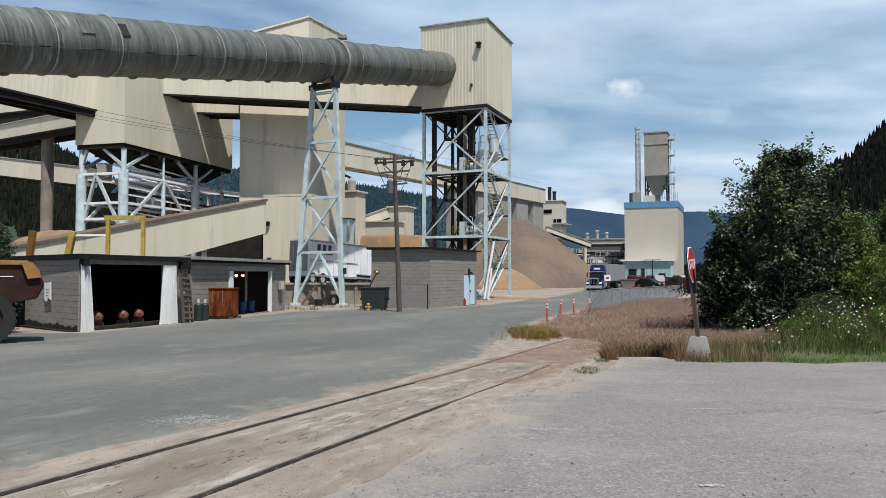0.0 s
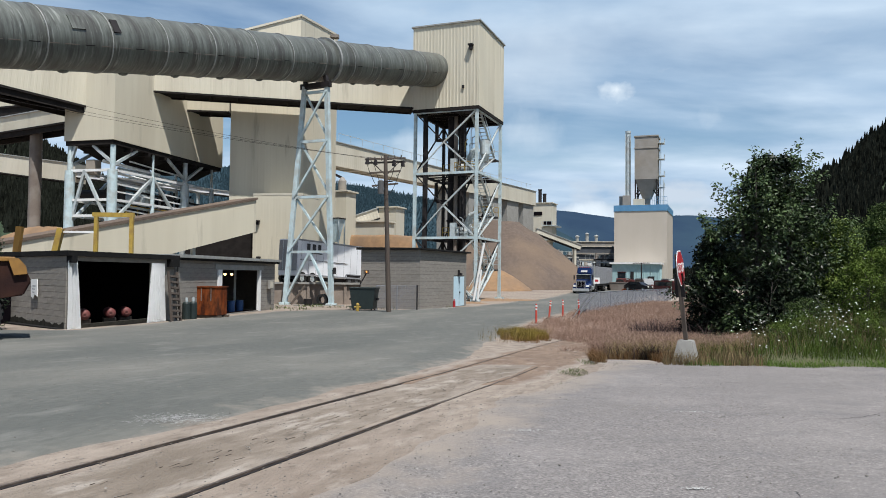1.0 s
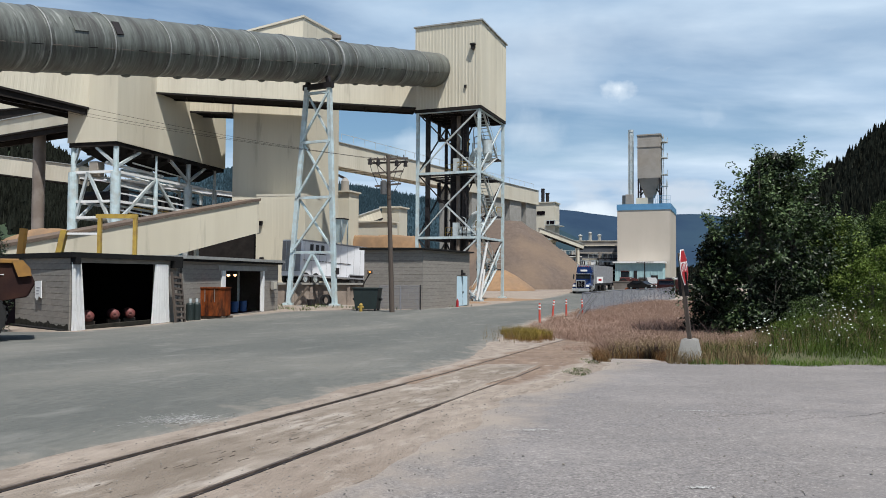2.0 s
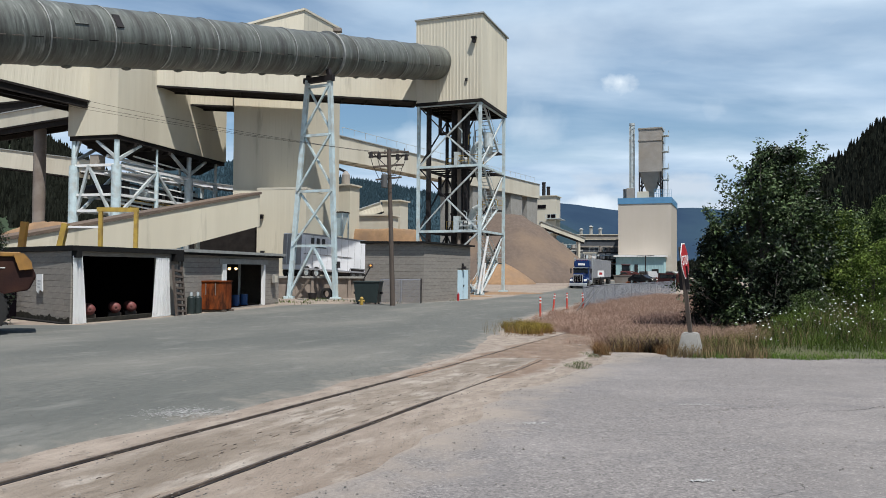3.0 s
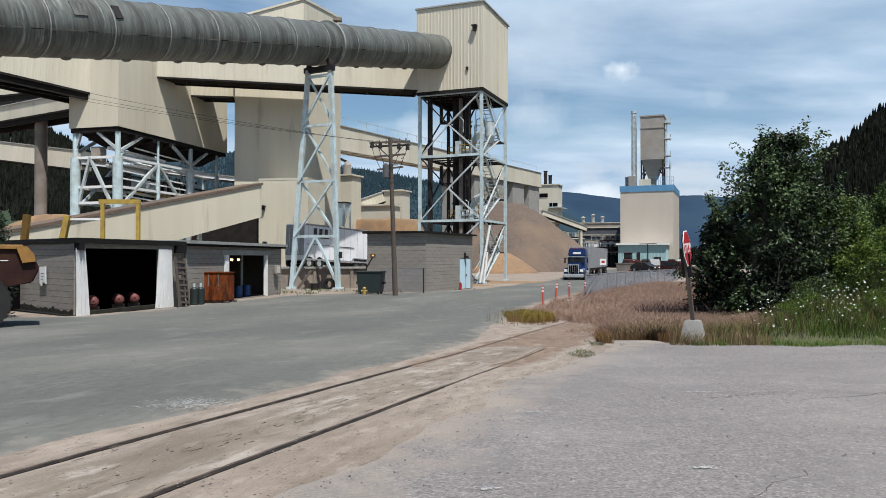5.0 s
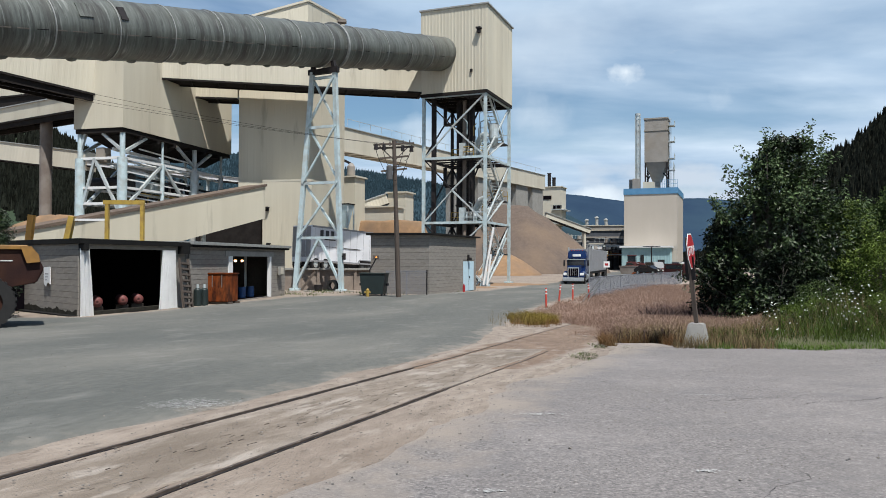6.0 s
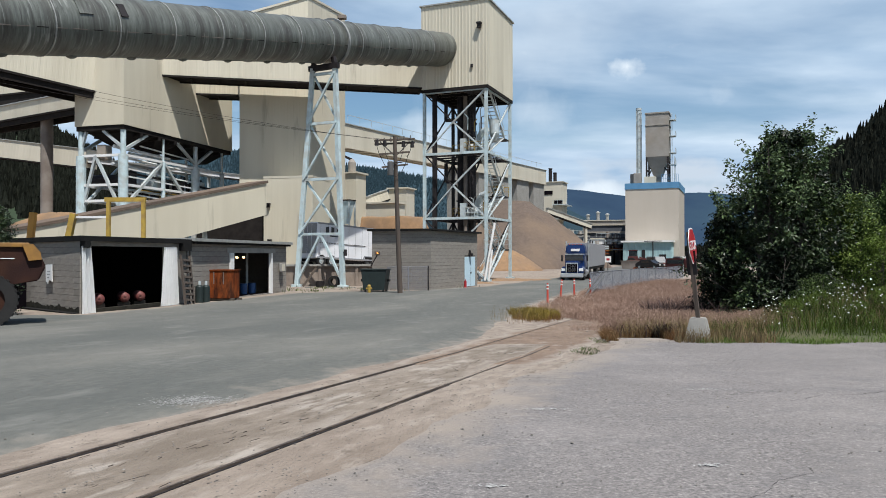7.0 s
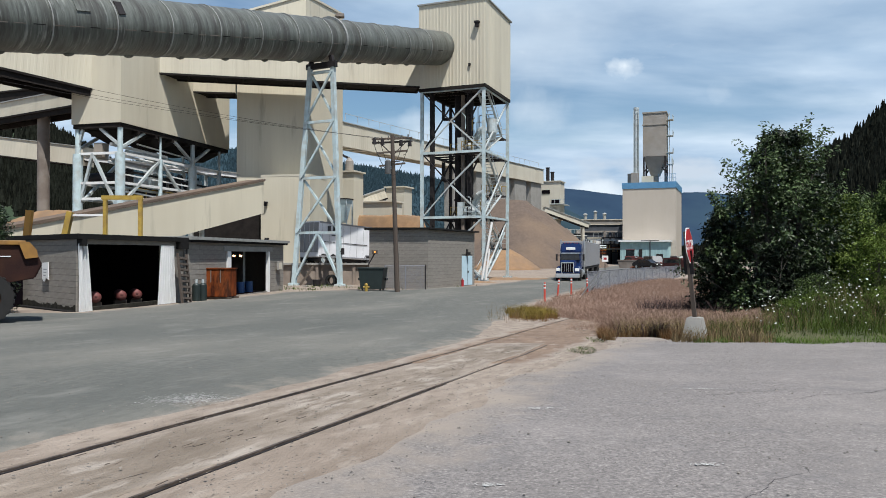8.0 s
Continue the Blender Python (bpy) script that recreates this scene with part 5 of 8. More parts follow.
def make_blue_building():
    g = -0.6
    t = thing("process_building", pose(40.7, 165, g, 0, 0, -PLANT), "tall cream process building with a blue parapet", "industrial building")
    c, s = math.cos(radians(PLANT)), math.sin(radians(PLANT))
    W, D, T = 11.4, 17.4, 16.9
    part("wall", clad(0, 0, -0.3, W, D, T, 0.8, 0.0015), CREAM, t)
    part("parapet", clad(-0.12, -0.12, T, W + 0.12, D + 0.12, T + 1.35, 0.8, 0.003), BLUEBAND, t, "blue sheet parapet band")
    for x, y, w, d, h in ((1.6, 1.5, 1.6, 2, 2.4), (4.0, 1.2, 2.4, 2.0, 1.5), (0.4, 5, 2, 2, 2.6)):
        b = Build()
        b.box(x, y, T + 1.35, x + w, y + d, T + 1.35 + h, bevel=0.04)
        part("roof_unit", b, BEIGE if w > 2.2 else SILO, t)
    b = Build()
    for i in range(9):
        x = W - 3.6 + 0.45 * i
        b.beam((x, 0.2, T + 1.35), (x, 0.2, T + 3.1), 0.06)
    b.beam((W - 3.6, 0.2, T + 2.2), (W, 0.2, T + 2.2), 0.05).beam((W - 3.6, 0.2, T + 3.1), (W, 0.2, T + 3.1), 0.05)
    part("guard_rail", b, BLUEBAND, t)
    # low teal annexe
    b = clad(0.2, -5.0, -0.3, 10.3, -0.15, 5.0, 0.7, 0.04)
    part("annexe", b, TEAL, t, "pale teal low annexe")
    b = Build()
    b.box(-0.2, -5.6, 5.0, 10.7, -0.15, 5.35)
    part("annexe_roof", b, WHITE, t)
    for x0, x1, h in ((4.2, 4.9, 3.4), (7.8, 9.2, 2.4)):
        b = Build()
        b.box(x0, -5.14, -0.3, x1, -5.06, h)
        part("annexe_door", b, DARKSTEEL, t)
    # silo with hopper bottom
    sx, sy = 6.7, 4.5
    st = thing("storage_silo", pose(40.7, 165, g + T + 1.35, 0, 0, -PLANT) @ pose(sx, sy, 0), "stained grey steel silo with hopper bottom", "silo")
    b = Build()
    w = 2.5
    b.box(-w, -w, 6.0, w, w, 15.6)
    part("bin", b, SILO, st)
    b = Build()
    b.box(-w - 0.12, -w - 0.12, 12.95, w + 0.12, w + 0.12, 13.2).box(-w - 0.15, -w - 0.15, 15.6, w + 0.15, w + 0.15, 15.9)
    part("stiffener", b, SILO, st)
    b = Build()
    lo = [b.bm.verts.new((x * 0.9, y * 0.9, 1.7)) for x, y in ((-1, -1), (1, -1), (1, 1), (-1, 1))]
    hi = [b.bm.verts.new((x * w, y * w, 6.0)) for x, y in ((-1, -1), (1, -1), (1, 1), (-1, 1))]
    for i in range(4):
        j = (i + 1) % 4
        b.bm.faces.new((lo[i], lo[j], hi[j], hi[i]))
    b.bm.faces.new(lo[::-1])
    b.box(-0.7, -0.7, 0, 0.7, 0.7, 1.7)
    part("hopper", b, SILO, st)
    for x in (-w + 0.2, w - 0.2):
        for y in (-w + 0.2, w - 0.2):
            b = Build()
            b.beam((x, y, 0), (x, y, 6.2), 0.35)
            part("leg", b, DARKSTEEL, st)
            b = Build()
            b.beam((x, y, 2.6), (x * 0.3, y * 0.3, 4.6), 0.22)
            part("strut", b, DARKSTEEL, st)
    for z in (4.2, 6.8, 10.6, 14.2):
        b = Build()
        b.box(w, -1.2, z, w + 1.3, 1.2, z + 0.1)
        for yy in (-1.2, 0, 1.2):
            b.beam((w + 1.3, yy, z), (w + 1.3, yy, z + 1.1), 0.07)
        b.beam((w + 1.3, -1.2, z + 1.1), (w + 1.3, 1.2, z + 1.1), 0.07)
        part("landing", b, GALV, st)
    b = Build()
    for y in (-0.3, 0.3):
        b.beam((w + 0.5, y, 0), (w + 0.5, y, 16), 0.09)
    for i in range(34):
        b.beam((w + 0.5, -0.3, 0.4 + 0.45 * i), (w + 0.5, 0.3, 0.4 + 0.45 * i), 0.04)
    b.beam((w + 1.1, -1, 0), (w + 1.1, -1, 6), 0.12).beam((w + 1.1, 1, 0), (w + 1.1, 1, 6), 0.12)
    part("ladder", b, GALV, st)
    # exhaust stack in a lattice frame
    ex = thing("exhaust_stack", pose(40.7, 165, g + T + 1.35, 0, 0, -PLANT) @ pose(2.6, 3.2, 0), "slim pale steel exhaust stack in a lattice frame", "chimney")
    b = Build()
    b.tube((0, 0, 0), (0, 0, 17.2), 0.5, n=16)
    b.tube((0, 0, 16.8), (0, 0, 17.3), 0.62, n=16)
    part("flue", b, GALV, ex, smooth=True)
    for x in (-0.5, 0.5):
        for y in (-0.5, 0.5):
            b = Build()
            b.beam((x, y, 0), (x, y, 16.6), 0.12)
            part("post", b, GALV, ex)
    for i in range(12):
        b = Build()
        z = 1.36 * i + 0.6
        b.beam((-0.5, -0.5, z), (0.5, -0.5, z + 0.7), 0.1).beam((-0.5, 0.5, z), (0.5, 0.5, z + 0.7), 0.1).beam((-0.5, -0.5, z), (-0.5, 0.5, z), 0.1).beam((0.5, -0.5, z + 0.7), (0.5, 0.5, z + 0.7), 0.1)
        part("lattice", b, GALV, ex)


CREAM = mat("cream_cladding", (0.54, 0.478, 0.405), (0.495, 0.435, 0.362), 0.3, 0.55, 0.05, 8, stretch=(1, 1, 0.3))
make_blue_building()

# ---- stop sign ----


def make_stop_sign():
    x, y = 5.9, 17.1
    t = thing("stop_sign", on_ground(x, y, -61), "red octagonal stop sign on a post in a concrete block", "road sign")
    b = Build()
    w0, w1, h = 0.31, 0.18, 0.55
    lo = [b.bm.verts.new((sx * w0, sy * w0 * 0.9, -0.05)) for sx, sy in ((-1, -1), (1, -1), (1, 1), (-1, 1))]
    hi = [b.bm.verts.new((sx * w1, sy * w1 * 0.9, h)) for sx, sy in ((-1, -1), (1, -1), (1, 1), (-1, 1))]
    b.bm.faces.new(lo[::-1]); b.bm.faces.new(hi)
    for i in range(4):
        j = (i + 1) % 4
        b.bm.faces.new((lo[i], lo[j], hi[j], hi[i]))
    bmesh.ops.bevel(b.bm, geom=b.bm.edges[:], offset=0.02, segments=2, affect="EDGES")
    part("base_block", b, CONCRETE, t, "pale concrete base block")
    turn = Matrix.Rotation(radians(57), 4, "Z")
    lean = pose(0, 0, h - 0.05) @ turn.inverted() @ Matrix.Rotation(radians(-6.5), 4, "Y") @ turn
    b = Build()
    b.box(-0.045, -0.045, 0, 0.045, 0.045, 2.05, lean)
    part("post", b, WOOD_POLE, t)
    oct_ = [(0.41 / math.cos(math.pi / 8) * math.cos(math.pi / 8 + k * math.pi / 4), 0.41 / math.cos(math.pi / 8) * math.sin(math.pi / 8 + k * math.pi / 4)) for k in range(8)]
    for nm, sc, y0, y1, mt in (("rim", 1.0, -0.062, -0.05, WHITE), ("plate", 0.93, -0.068, -0.055, RED)):
        b = Build()
        b.prism([(px * sc, 1.72 + pz * sc) for px, pz in oct_], y0, y1, lean)
        part(nm, b, mt, t)
    cu = bpy.data.curves.new("lettering", "FONT")
    cu.body, cu.size, cu.extrude, cu.align_x, cu.align_y = "STOP", 0.31, 0.002, "CENTER", "CENTER"
    cu.materials.append(WHITE)
    ob = new("lettering", cu)
    ob.parent = t
    ob.matrix_local = lean @ pose(0, -0.072, 1.72, 90)
    b = Build()
    b.box(-0.26, -0.03, 1.05, -0.02, -0.01, 1.6, lean @ pose(0, 0.14, 0, 0, 0, 70))
    part("back_plate", b, DARKSTEEL, t)


make_stop_sign()

# ---- truck that drives up the yard road ----
ORANGEPOST = mat("orange_red_plastic", (0.62, 0.08, 0.05), (0.50, 0.06, 0.04), 3, 0.5)


def wheel_parts(parent, name, r, w, m, rim_mat):
    wh = new(name)
    wh.parent = parent
    wh.matrix_local = m
    b = Build()
    b.ring((-w / 2, 0, 0), (w / 2, 0, 0), r, r * 0.58, 28)
    part("tyre", b, RUBBER, wh, smooth=True)
    b = Build()
    b.tube((-w * 0.3, 0, 0), (w * 0.3, 0, 0), r * 0.59, n=24)
    b.tube((-w * 0.45, 0, 0), (w * 0.45, 0, 0), r * 0.2, n=12)
    part("rim", b, rim_mat, wh, smooth=True)
    return wh


def make_truck():
    """Front at local y = 0, body behind towards +y."""
    t = thing("semi_truck", pose(20.6, 103, -0.5, 0, 0, -15), "blue conventional semi truck towing a grey trailer", "truck")
    wheels = []
    b = Build()
    b.box(-1.0, 2.6, 1.0, 1.0, 4.9, 2.7, bevel=0.12)
    part("cab", b, BLUE, t, "blue truck cab")
    b = Build()
    b.prism(((-1.06, 2.68), (1.06, 2.68), (0.92, 3.66), (-0.92, 3.66)), 3.2, 5.0)
    bmesh.ops.bevel(b.bm, geom=b.bm.edges[:], offset=0.12, segments=2, affect="EDGES")
    part("sleeper_fairing", b, BLUE, t)
    b = Build()
    b.prism(((-0.62, 0.75), (0.62, 0.75), (0.7, 1.95), (-0.7, 1.95)), 0.3, 2.6)
    bmesh.ops.bevel(b.bm, geom=b.bm.edges[:], offset=0.08, segments=2, affect="EDGES")
    part("hood", b, BLUE, t)
    b = Build()
    b.box(-0.6, 0.2, 0.8, -0.52, 0.34, 1.75).box(0.52, 0.2, 0.8, 0.6, 0.34, 1.75).box(-0.6, 0.2, 1.68, 0.6, 0.34, 1.78)
    for i in range(4):
        b.box(-0.31 + 0.2 * i, 0.2, 0.9, -0.29 + 0.2 * i, 0.23, 1.68)
    part("grille_surround", b, CHROME, t, "chrome grille surround")
    b = Build()
    b.box(-0.52, 0.24, 0.82, 0.52, 0.33, 1.7)
    part("grille", b, DARK, t, "dark grille mesh")
    b = Build()
    b.box(-1.14, 0.0, 0.3, 1.14, 0.3, 0.7, bevel=0.06)
    part("bumper", b, CHROME, t, "chrome bumper")
    for s in (-1, 1):
        b = Build()
        b.prism(((s * 0.62, 0.72), (s * 1.12, 0.72), (s * 1.12, 1.1), (s * 0.95, 1.38), (s * 0.62, 1.4)), 0.45, 2.5)
        part("fender", b, BLUE, t)
        b = Build()
        b.box(s * 0.88 - 0.2, 0.36, 0.92, s * 0.88 + 0.2, 0.46, 1.2, bevel=0.03)
        part("headlight", b, WHITE, t)
        b = Build()
        b.box(s * 1.3 - 0.09, 2.55, 1.9, s * 1.3 + 0.09, 2.65, 2.55, bevel=0.02).beam((s * 1.0, 2.7, 2.45), (s * 1.3, 2.62, 2.45), 0.04)
        part("mirror", b, DARKSTEEL, t)
        b = Build()
        b.tube((s * 1.15, 5.0, 0.9), (s * 1.15, 5.0, 4.0), 0.09, n=10)
        part("exhaust_pipe", b, CHROME, t)
        b = Build()
        b.tube((s * 0.95, 3.2, 0.75), (s * 0.95, 4.7, 0.75), 0.3, n=16)
        part("fuel_tank", b, CHROME, t)
    b = Build()
    b.prism(((-0.95, 1.98), (0.95, 1.98), (0.88, 2.58), (-0.88, 2.58)), 2.5, 2.62)
    part("windscreen", b, GLASS, t)
    b = Build()
    b.box(-0.98, 2.42, 2.6, 0.98, 2.62, 2.68)
    part("sun_visor", b, CHROME, t)
    # white plate paints the bright reflection on the blue fairing
    b = Build()
    b.box(-0.45, 3.12, 2.95, 0.45, 3.2, 3.2, bevel=0.02)
    part("roof_panel", b, WHITE, t)
    for s in (-1, 1):
        b = Build()
        b.box(s * 1.0 - 0.012, 2.85, 1.85, s * 1.0 + 0.012, 3.6, 2.5)
        part("side_window", b, GLASS, t)
        b = Build()
        b.box(s * 0.95 - 0.2, 2.75, 0.35, s * 0.95 + 0.2, 3.1, 0.5).box(s * 0.95 - 0.2, 2.75, 0.7, s * 0.95 + 0.2, 3.05, 0.8)
        part("step", b, CHROME, t)
    for k in range(5):
        b = Build()
        b.box(-0.62 + 0.3 * k, 3.24, 3.6, -0.54 + 0.3 * k, 3.32, 3.68)
        part("marker_lamp", b, ORANGEPOST, t)
    b = Build()
    b.box(-0.45, 0.4, 0.6, 0.45, 8.2, 0.9)
    part("chassis", b, DARKSTEEL, t)
    b = Build()
    b.box(-1.22, 5.6, 1.25, 1.22, 19.0, 3.85, bevel=0.03)
    for i in range(26):
        y = 5.8 + 0.51 * i
        b.box(-1.26, y, 1.3, -1.22, y + 0.08, 3.8).box(1.22, y, 1.3, 1.26, y + 0.08, 3.8)
    part("trailer_body", b, TRAILERGREY, t, "grey ribbed trailer body")
    b = Build()
    b.box(-1.15, 5.7, 1.0, 1.15, 18.8, 1.25)
    part("trailer_frame", b, DARKSTEEL, t)
    b = Build()
    b.box(-1.22, 19.5, 1.25, 1.22, 27.8, 3.85, bevel=0.03)
    for i in range(16):
        y = 19.65 + 0.51 * i
        b.box(-1.26, y, 1.3, -1.22, y + 0.08, 3.8).box(1.22, y, 1.3, 1.26, y + 0.08, 3.8)
    part("trailer_body", b, TRAILERGREY, t, "grey ribbed second trailer body")
    b = Build()
    b.box(-1.15, 18.8, 1.0, 1.15, 27.7, 1.25)
    part("trailer_frame", b, DARKSTEEL, t)
    for y in (1.35, 6.3, 7.6, 16.3, 17.6, 25.2, 26.5):
        for s in (-1, 1):
            wheels.append(wheel_parts(t, "wheel", 0.52, 0.3 if y < 2 else 0.5, pose(s * (1.02 if y < 2 else 0.95), y, 0.52), CHROME))
    return t, wheels


TRUCK, TRUCK_WHEELS = make_truck()

# ---- hills and far mountains ----


def ridge(name, pts, depth, material, label, base=-10, seed=0, rough=0.06, steps=160, rows=10):
    """A hillside that rises away from the viewer to a crest given as (x, y, z)."""
    v, f = [], []
    for i in range(steps + 1):
        k = i / steps * (len(pts) - 1)
        a = min(int(k), len(pts) - 2)
        p = Vector(pts[a]).lerp(Vector(pts[a + 1]), smooth(k - a) * 0.6 + (k - a) * 0.4)
        away = Vector((p.x, p.y, 0)).normalized()
        for j in range(rows + 1):
            u = j / rows
            q = p - away * depth * (1 - u)
            z = base + (p.z - base) * (u ** 1.3)
            z += (p.z - base) * rough * u * noise.fractal((q.x / depth * 2.2 + seed, q.y / depth * 2.2, seed), 0.9, 2.1, 5)
            v.append((q.x, q.y, z))
        v.append((p.x + away.x * depth, p.y + away.y * depth, base))
    w = rows + 2
    for i in range(steps):
        for j in range(w - 1):
            f.append((i * w + j, (i + 1) * w + j, (i + 1) * w + j + 1, i * w + j + 1))
    return tagged(new(name, raw_mesh(name, v, f, material, True)), label, "hill", kind="structure")


# distance haze is mixed into these two colours as blue
MOUNT = mat("haze_tinted_mountain", (0.033, 0.058, 0.094), (0.024, 0.044, 0.076), 0.004, 1.0, c3=(0.038, 0.068, 0.088), s3=0.002, amount3=0.5, spec=0.0)
MIDHILL = mat("haze_tinted_hill", (0.038, 0.066, 0.084), (0.026, 0.047, 0.06), 0.02, 1.0, 0.5, 0.05, c3=(0.028, 0.044, 0.046), s3=0.005, amount3=0.6, spec=0.0)
DARKHILL = ((-1300, 700, 170), (-700, 800, 165), (-452, 830, 140), (-423, 835, 126), (-393, 840, 108), (-359, 850, 86))
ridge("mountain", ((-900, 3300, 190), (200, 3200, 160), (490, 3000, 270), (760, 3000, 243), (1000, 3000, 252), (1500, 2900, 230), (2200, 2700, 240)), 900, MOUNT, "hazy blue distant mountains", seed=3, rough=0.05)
ridge("mountain", (*DARKHILL, (-304, 860, 60), (-285, 865, 10)), 400, FOREST, "dark forested hill behind the hopper house", seed=8, rough=0.06)
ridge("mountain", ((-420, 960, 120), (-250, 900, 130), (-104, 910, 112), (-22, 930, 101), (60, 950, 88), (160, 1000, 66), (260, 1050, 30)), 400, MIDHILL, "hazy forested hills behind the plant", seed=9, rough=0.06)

HILLSIDE = ((330, 300, 130), (290, 440, 100), (270, 450, 86), (236, 450, 60), (214, 452, 40), (194, 456, 18), (176, 460, 1), (150, 470, -4))
ridge("hillside", HILLSIDE, 230, FOREST, "steep dark forested hillside", base=-6, seed=5, rough=0.05, steps=90)

# ---- yard things ----
BROWNWALL = mat("brown_retaining_concrete", (0.32, 0.262, 0.215), (0.24, 0.195, 0.16), 1.5, 0.9, 0.4, 30, c3=(0.1376, 0.1118, 0.0946), s3=0.6, amount3=0.5)
HAULBROWN = mat("rusty_dump_body", (0.036, 0.014, 0.010), (0.02, 0.009, 0.008), 1.5, 0.7, 0.2, 20, c3=(0.07, 0.03, 0.014), s3=0.8, amount3=0.4, spec=0.15)
HAULYELLOW = mat("faded_orange_yellow_paint", (0.36, 0.185, 0.035), (0.25, 0.125, 0.03), 2, 0.5, 0.1, 20, c3=(0.12, 0.06, 0.03), s3=1.5, amount3=0.5)
ORANGESTEEL = mat("orange_painted_steel", (0.56, 0.27, 0.04), (0.45, 0.21, 0.035), 2, 0.5, 0.1, 20)
GREENTANK = mat("dark_green_paint", (0.018, 0.028, 0.026), (0.012, 0.02, 0.019), 3, 0.5, 0.1, 20)
REDTANK = mat("dull_red_tank_paint", (0.19, 0.045, 0.038), (0.12, 0.032, 0.028), 3, 0.6, 0.1, 20, c3=(0.2, 0.12, 0.1), s3=3, amount3=0.5)
BLUEDRUM = mat("blue_plastic_drum", (0.0344, 0.1032, 0.258), (0.0258, 0.0774, 0.2064), 3, 0.5)
PALLET = mat("grey_brown_timber", (0.1204, 0.0946, 0.0731), (0.0774, 0.0602, 0.0473), 4, 0.9, 0.3, 30)
WIRE = mat("galvanized_wire", (0.22, 0.23, 0.26), (0.17, 0.18, 0.21), 5, 0.6, 0, 10, 0.1)
BAR = mat("dark_lettering_paint", (0.043, 0.043, 0.0473), (0.0344, 0.0344, 0.0387), 3, 0.6)


def glow(name, colour, strength):
    m = bpy.data.materials.new(name)
    m.use_nodes = True
    bs = m.node_tree.nodes["Principled BSDF"]
    bs.inputs["Base Color"].default_value = (*colour, 1)
    bs.inputs["Emission Color"].default_value = (*colour, 1)
    bs.inputs["Emission Strength"].default_value = strength
    return m


AMBER = glow("amber_signal_glow", (1.0, 0.36, 0.05), 0.9)
LAMPGLOW = glow("orange_lamp_glow", (1.0, 0.55, 0.25), 3.5)


def make_terrace():
    b = Build()
    v0, v1 = (-12.9, 59.2), (-5.55, 59.9)
    w1, w0 = (-1.5, 78), (-18, 78)
    c1, c0 = (-4.9, 62.3), (-13.75, 62.3)
    lo = [b.bm.verts.new((*p, -1.1)) for p in (v0, v1, c1, w1, w0, c0)]
    hi = [b.bm.verts.new((*p, z)) for p, z in ((v0, 0.86), (v1, 0.86), (c1, 0.86), (w1, terrace_z(78)), (w0, terrace_z(78)), (c0, 0.86))]
    b.bm.faces.new(lo[::-1])
    b.bm.faces.new((hi[0], hi[1], hi[2], hi[5]))
    b.bm.faces.new((hi[5], hi[2], hi[3], hi[4]))
    for i in range(6):
        j = (i + 1) % 6
        b.bm.faces.new((lo[i], lo[j], hi[j], hi[i]))
    t = thing("retaining_wall", pose(0, 0, 0), "brown concrete retaining wall with filled terrace", "wall", kind="structure")
    part("terrace_fill", b, BROWNWALL, t)
    b = Build()
    b.beam((v0[0], v0[1] - 0.08, 0.86), (v1[0], v1[1] - 0.08, 0.86), 0.3, 0.16)
    part("coping", b, CONCRETE, t)
    for i in range(1, 5):
        x, y = v0[0] + (v1[0] - v0[0]) * i / 5, v0[1] + (v1[1] - v0[1]) * i / 5
        b = Build()
        b.box(x - 0.12, y - 0.14, -1.0, x + 0.12, y - 0.01, 0.76)
        part("pilaster", b, BROWNWALL, t)


def terrace_z(y):
    return 0.83 - 0.054 * (y - 62.85)


TRAILER_FOOT, TRAILER_WAY = (-12.86, 62.85), (math.sin(radians(33)), math.cos(radians(33)))


def trailer_pose(along):
    """The trailer after rolling that far down the terrace."""
    x, y = TRAILER_FOOT[0] + TRAILER_WAY[0] * along, TRAILER_FOOT[1] + TRAILER_WAY[1] * along
    return pose(x, y, terrace_z(y), 0, 0, -33) @ pose(0, 0, 0, -2.6)


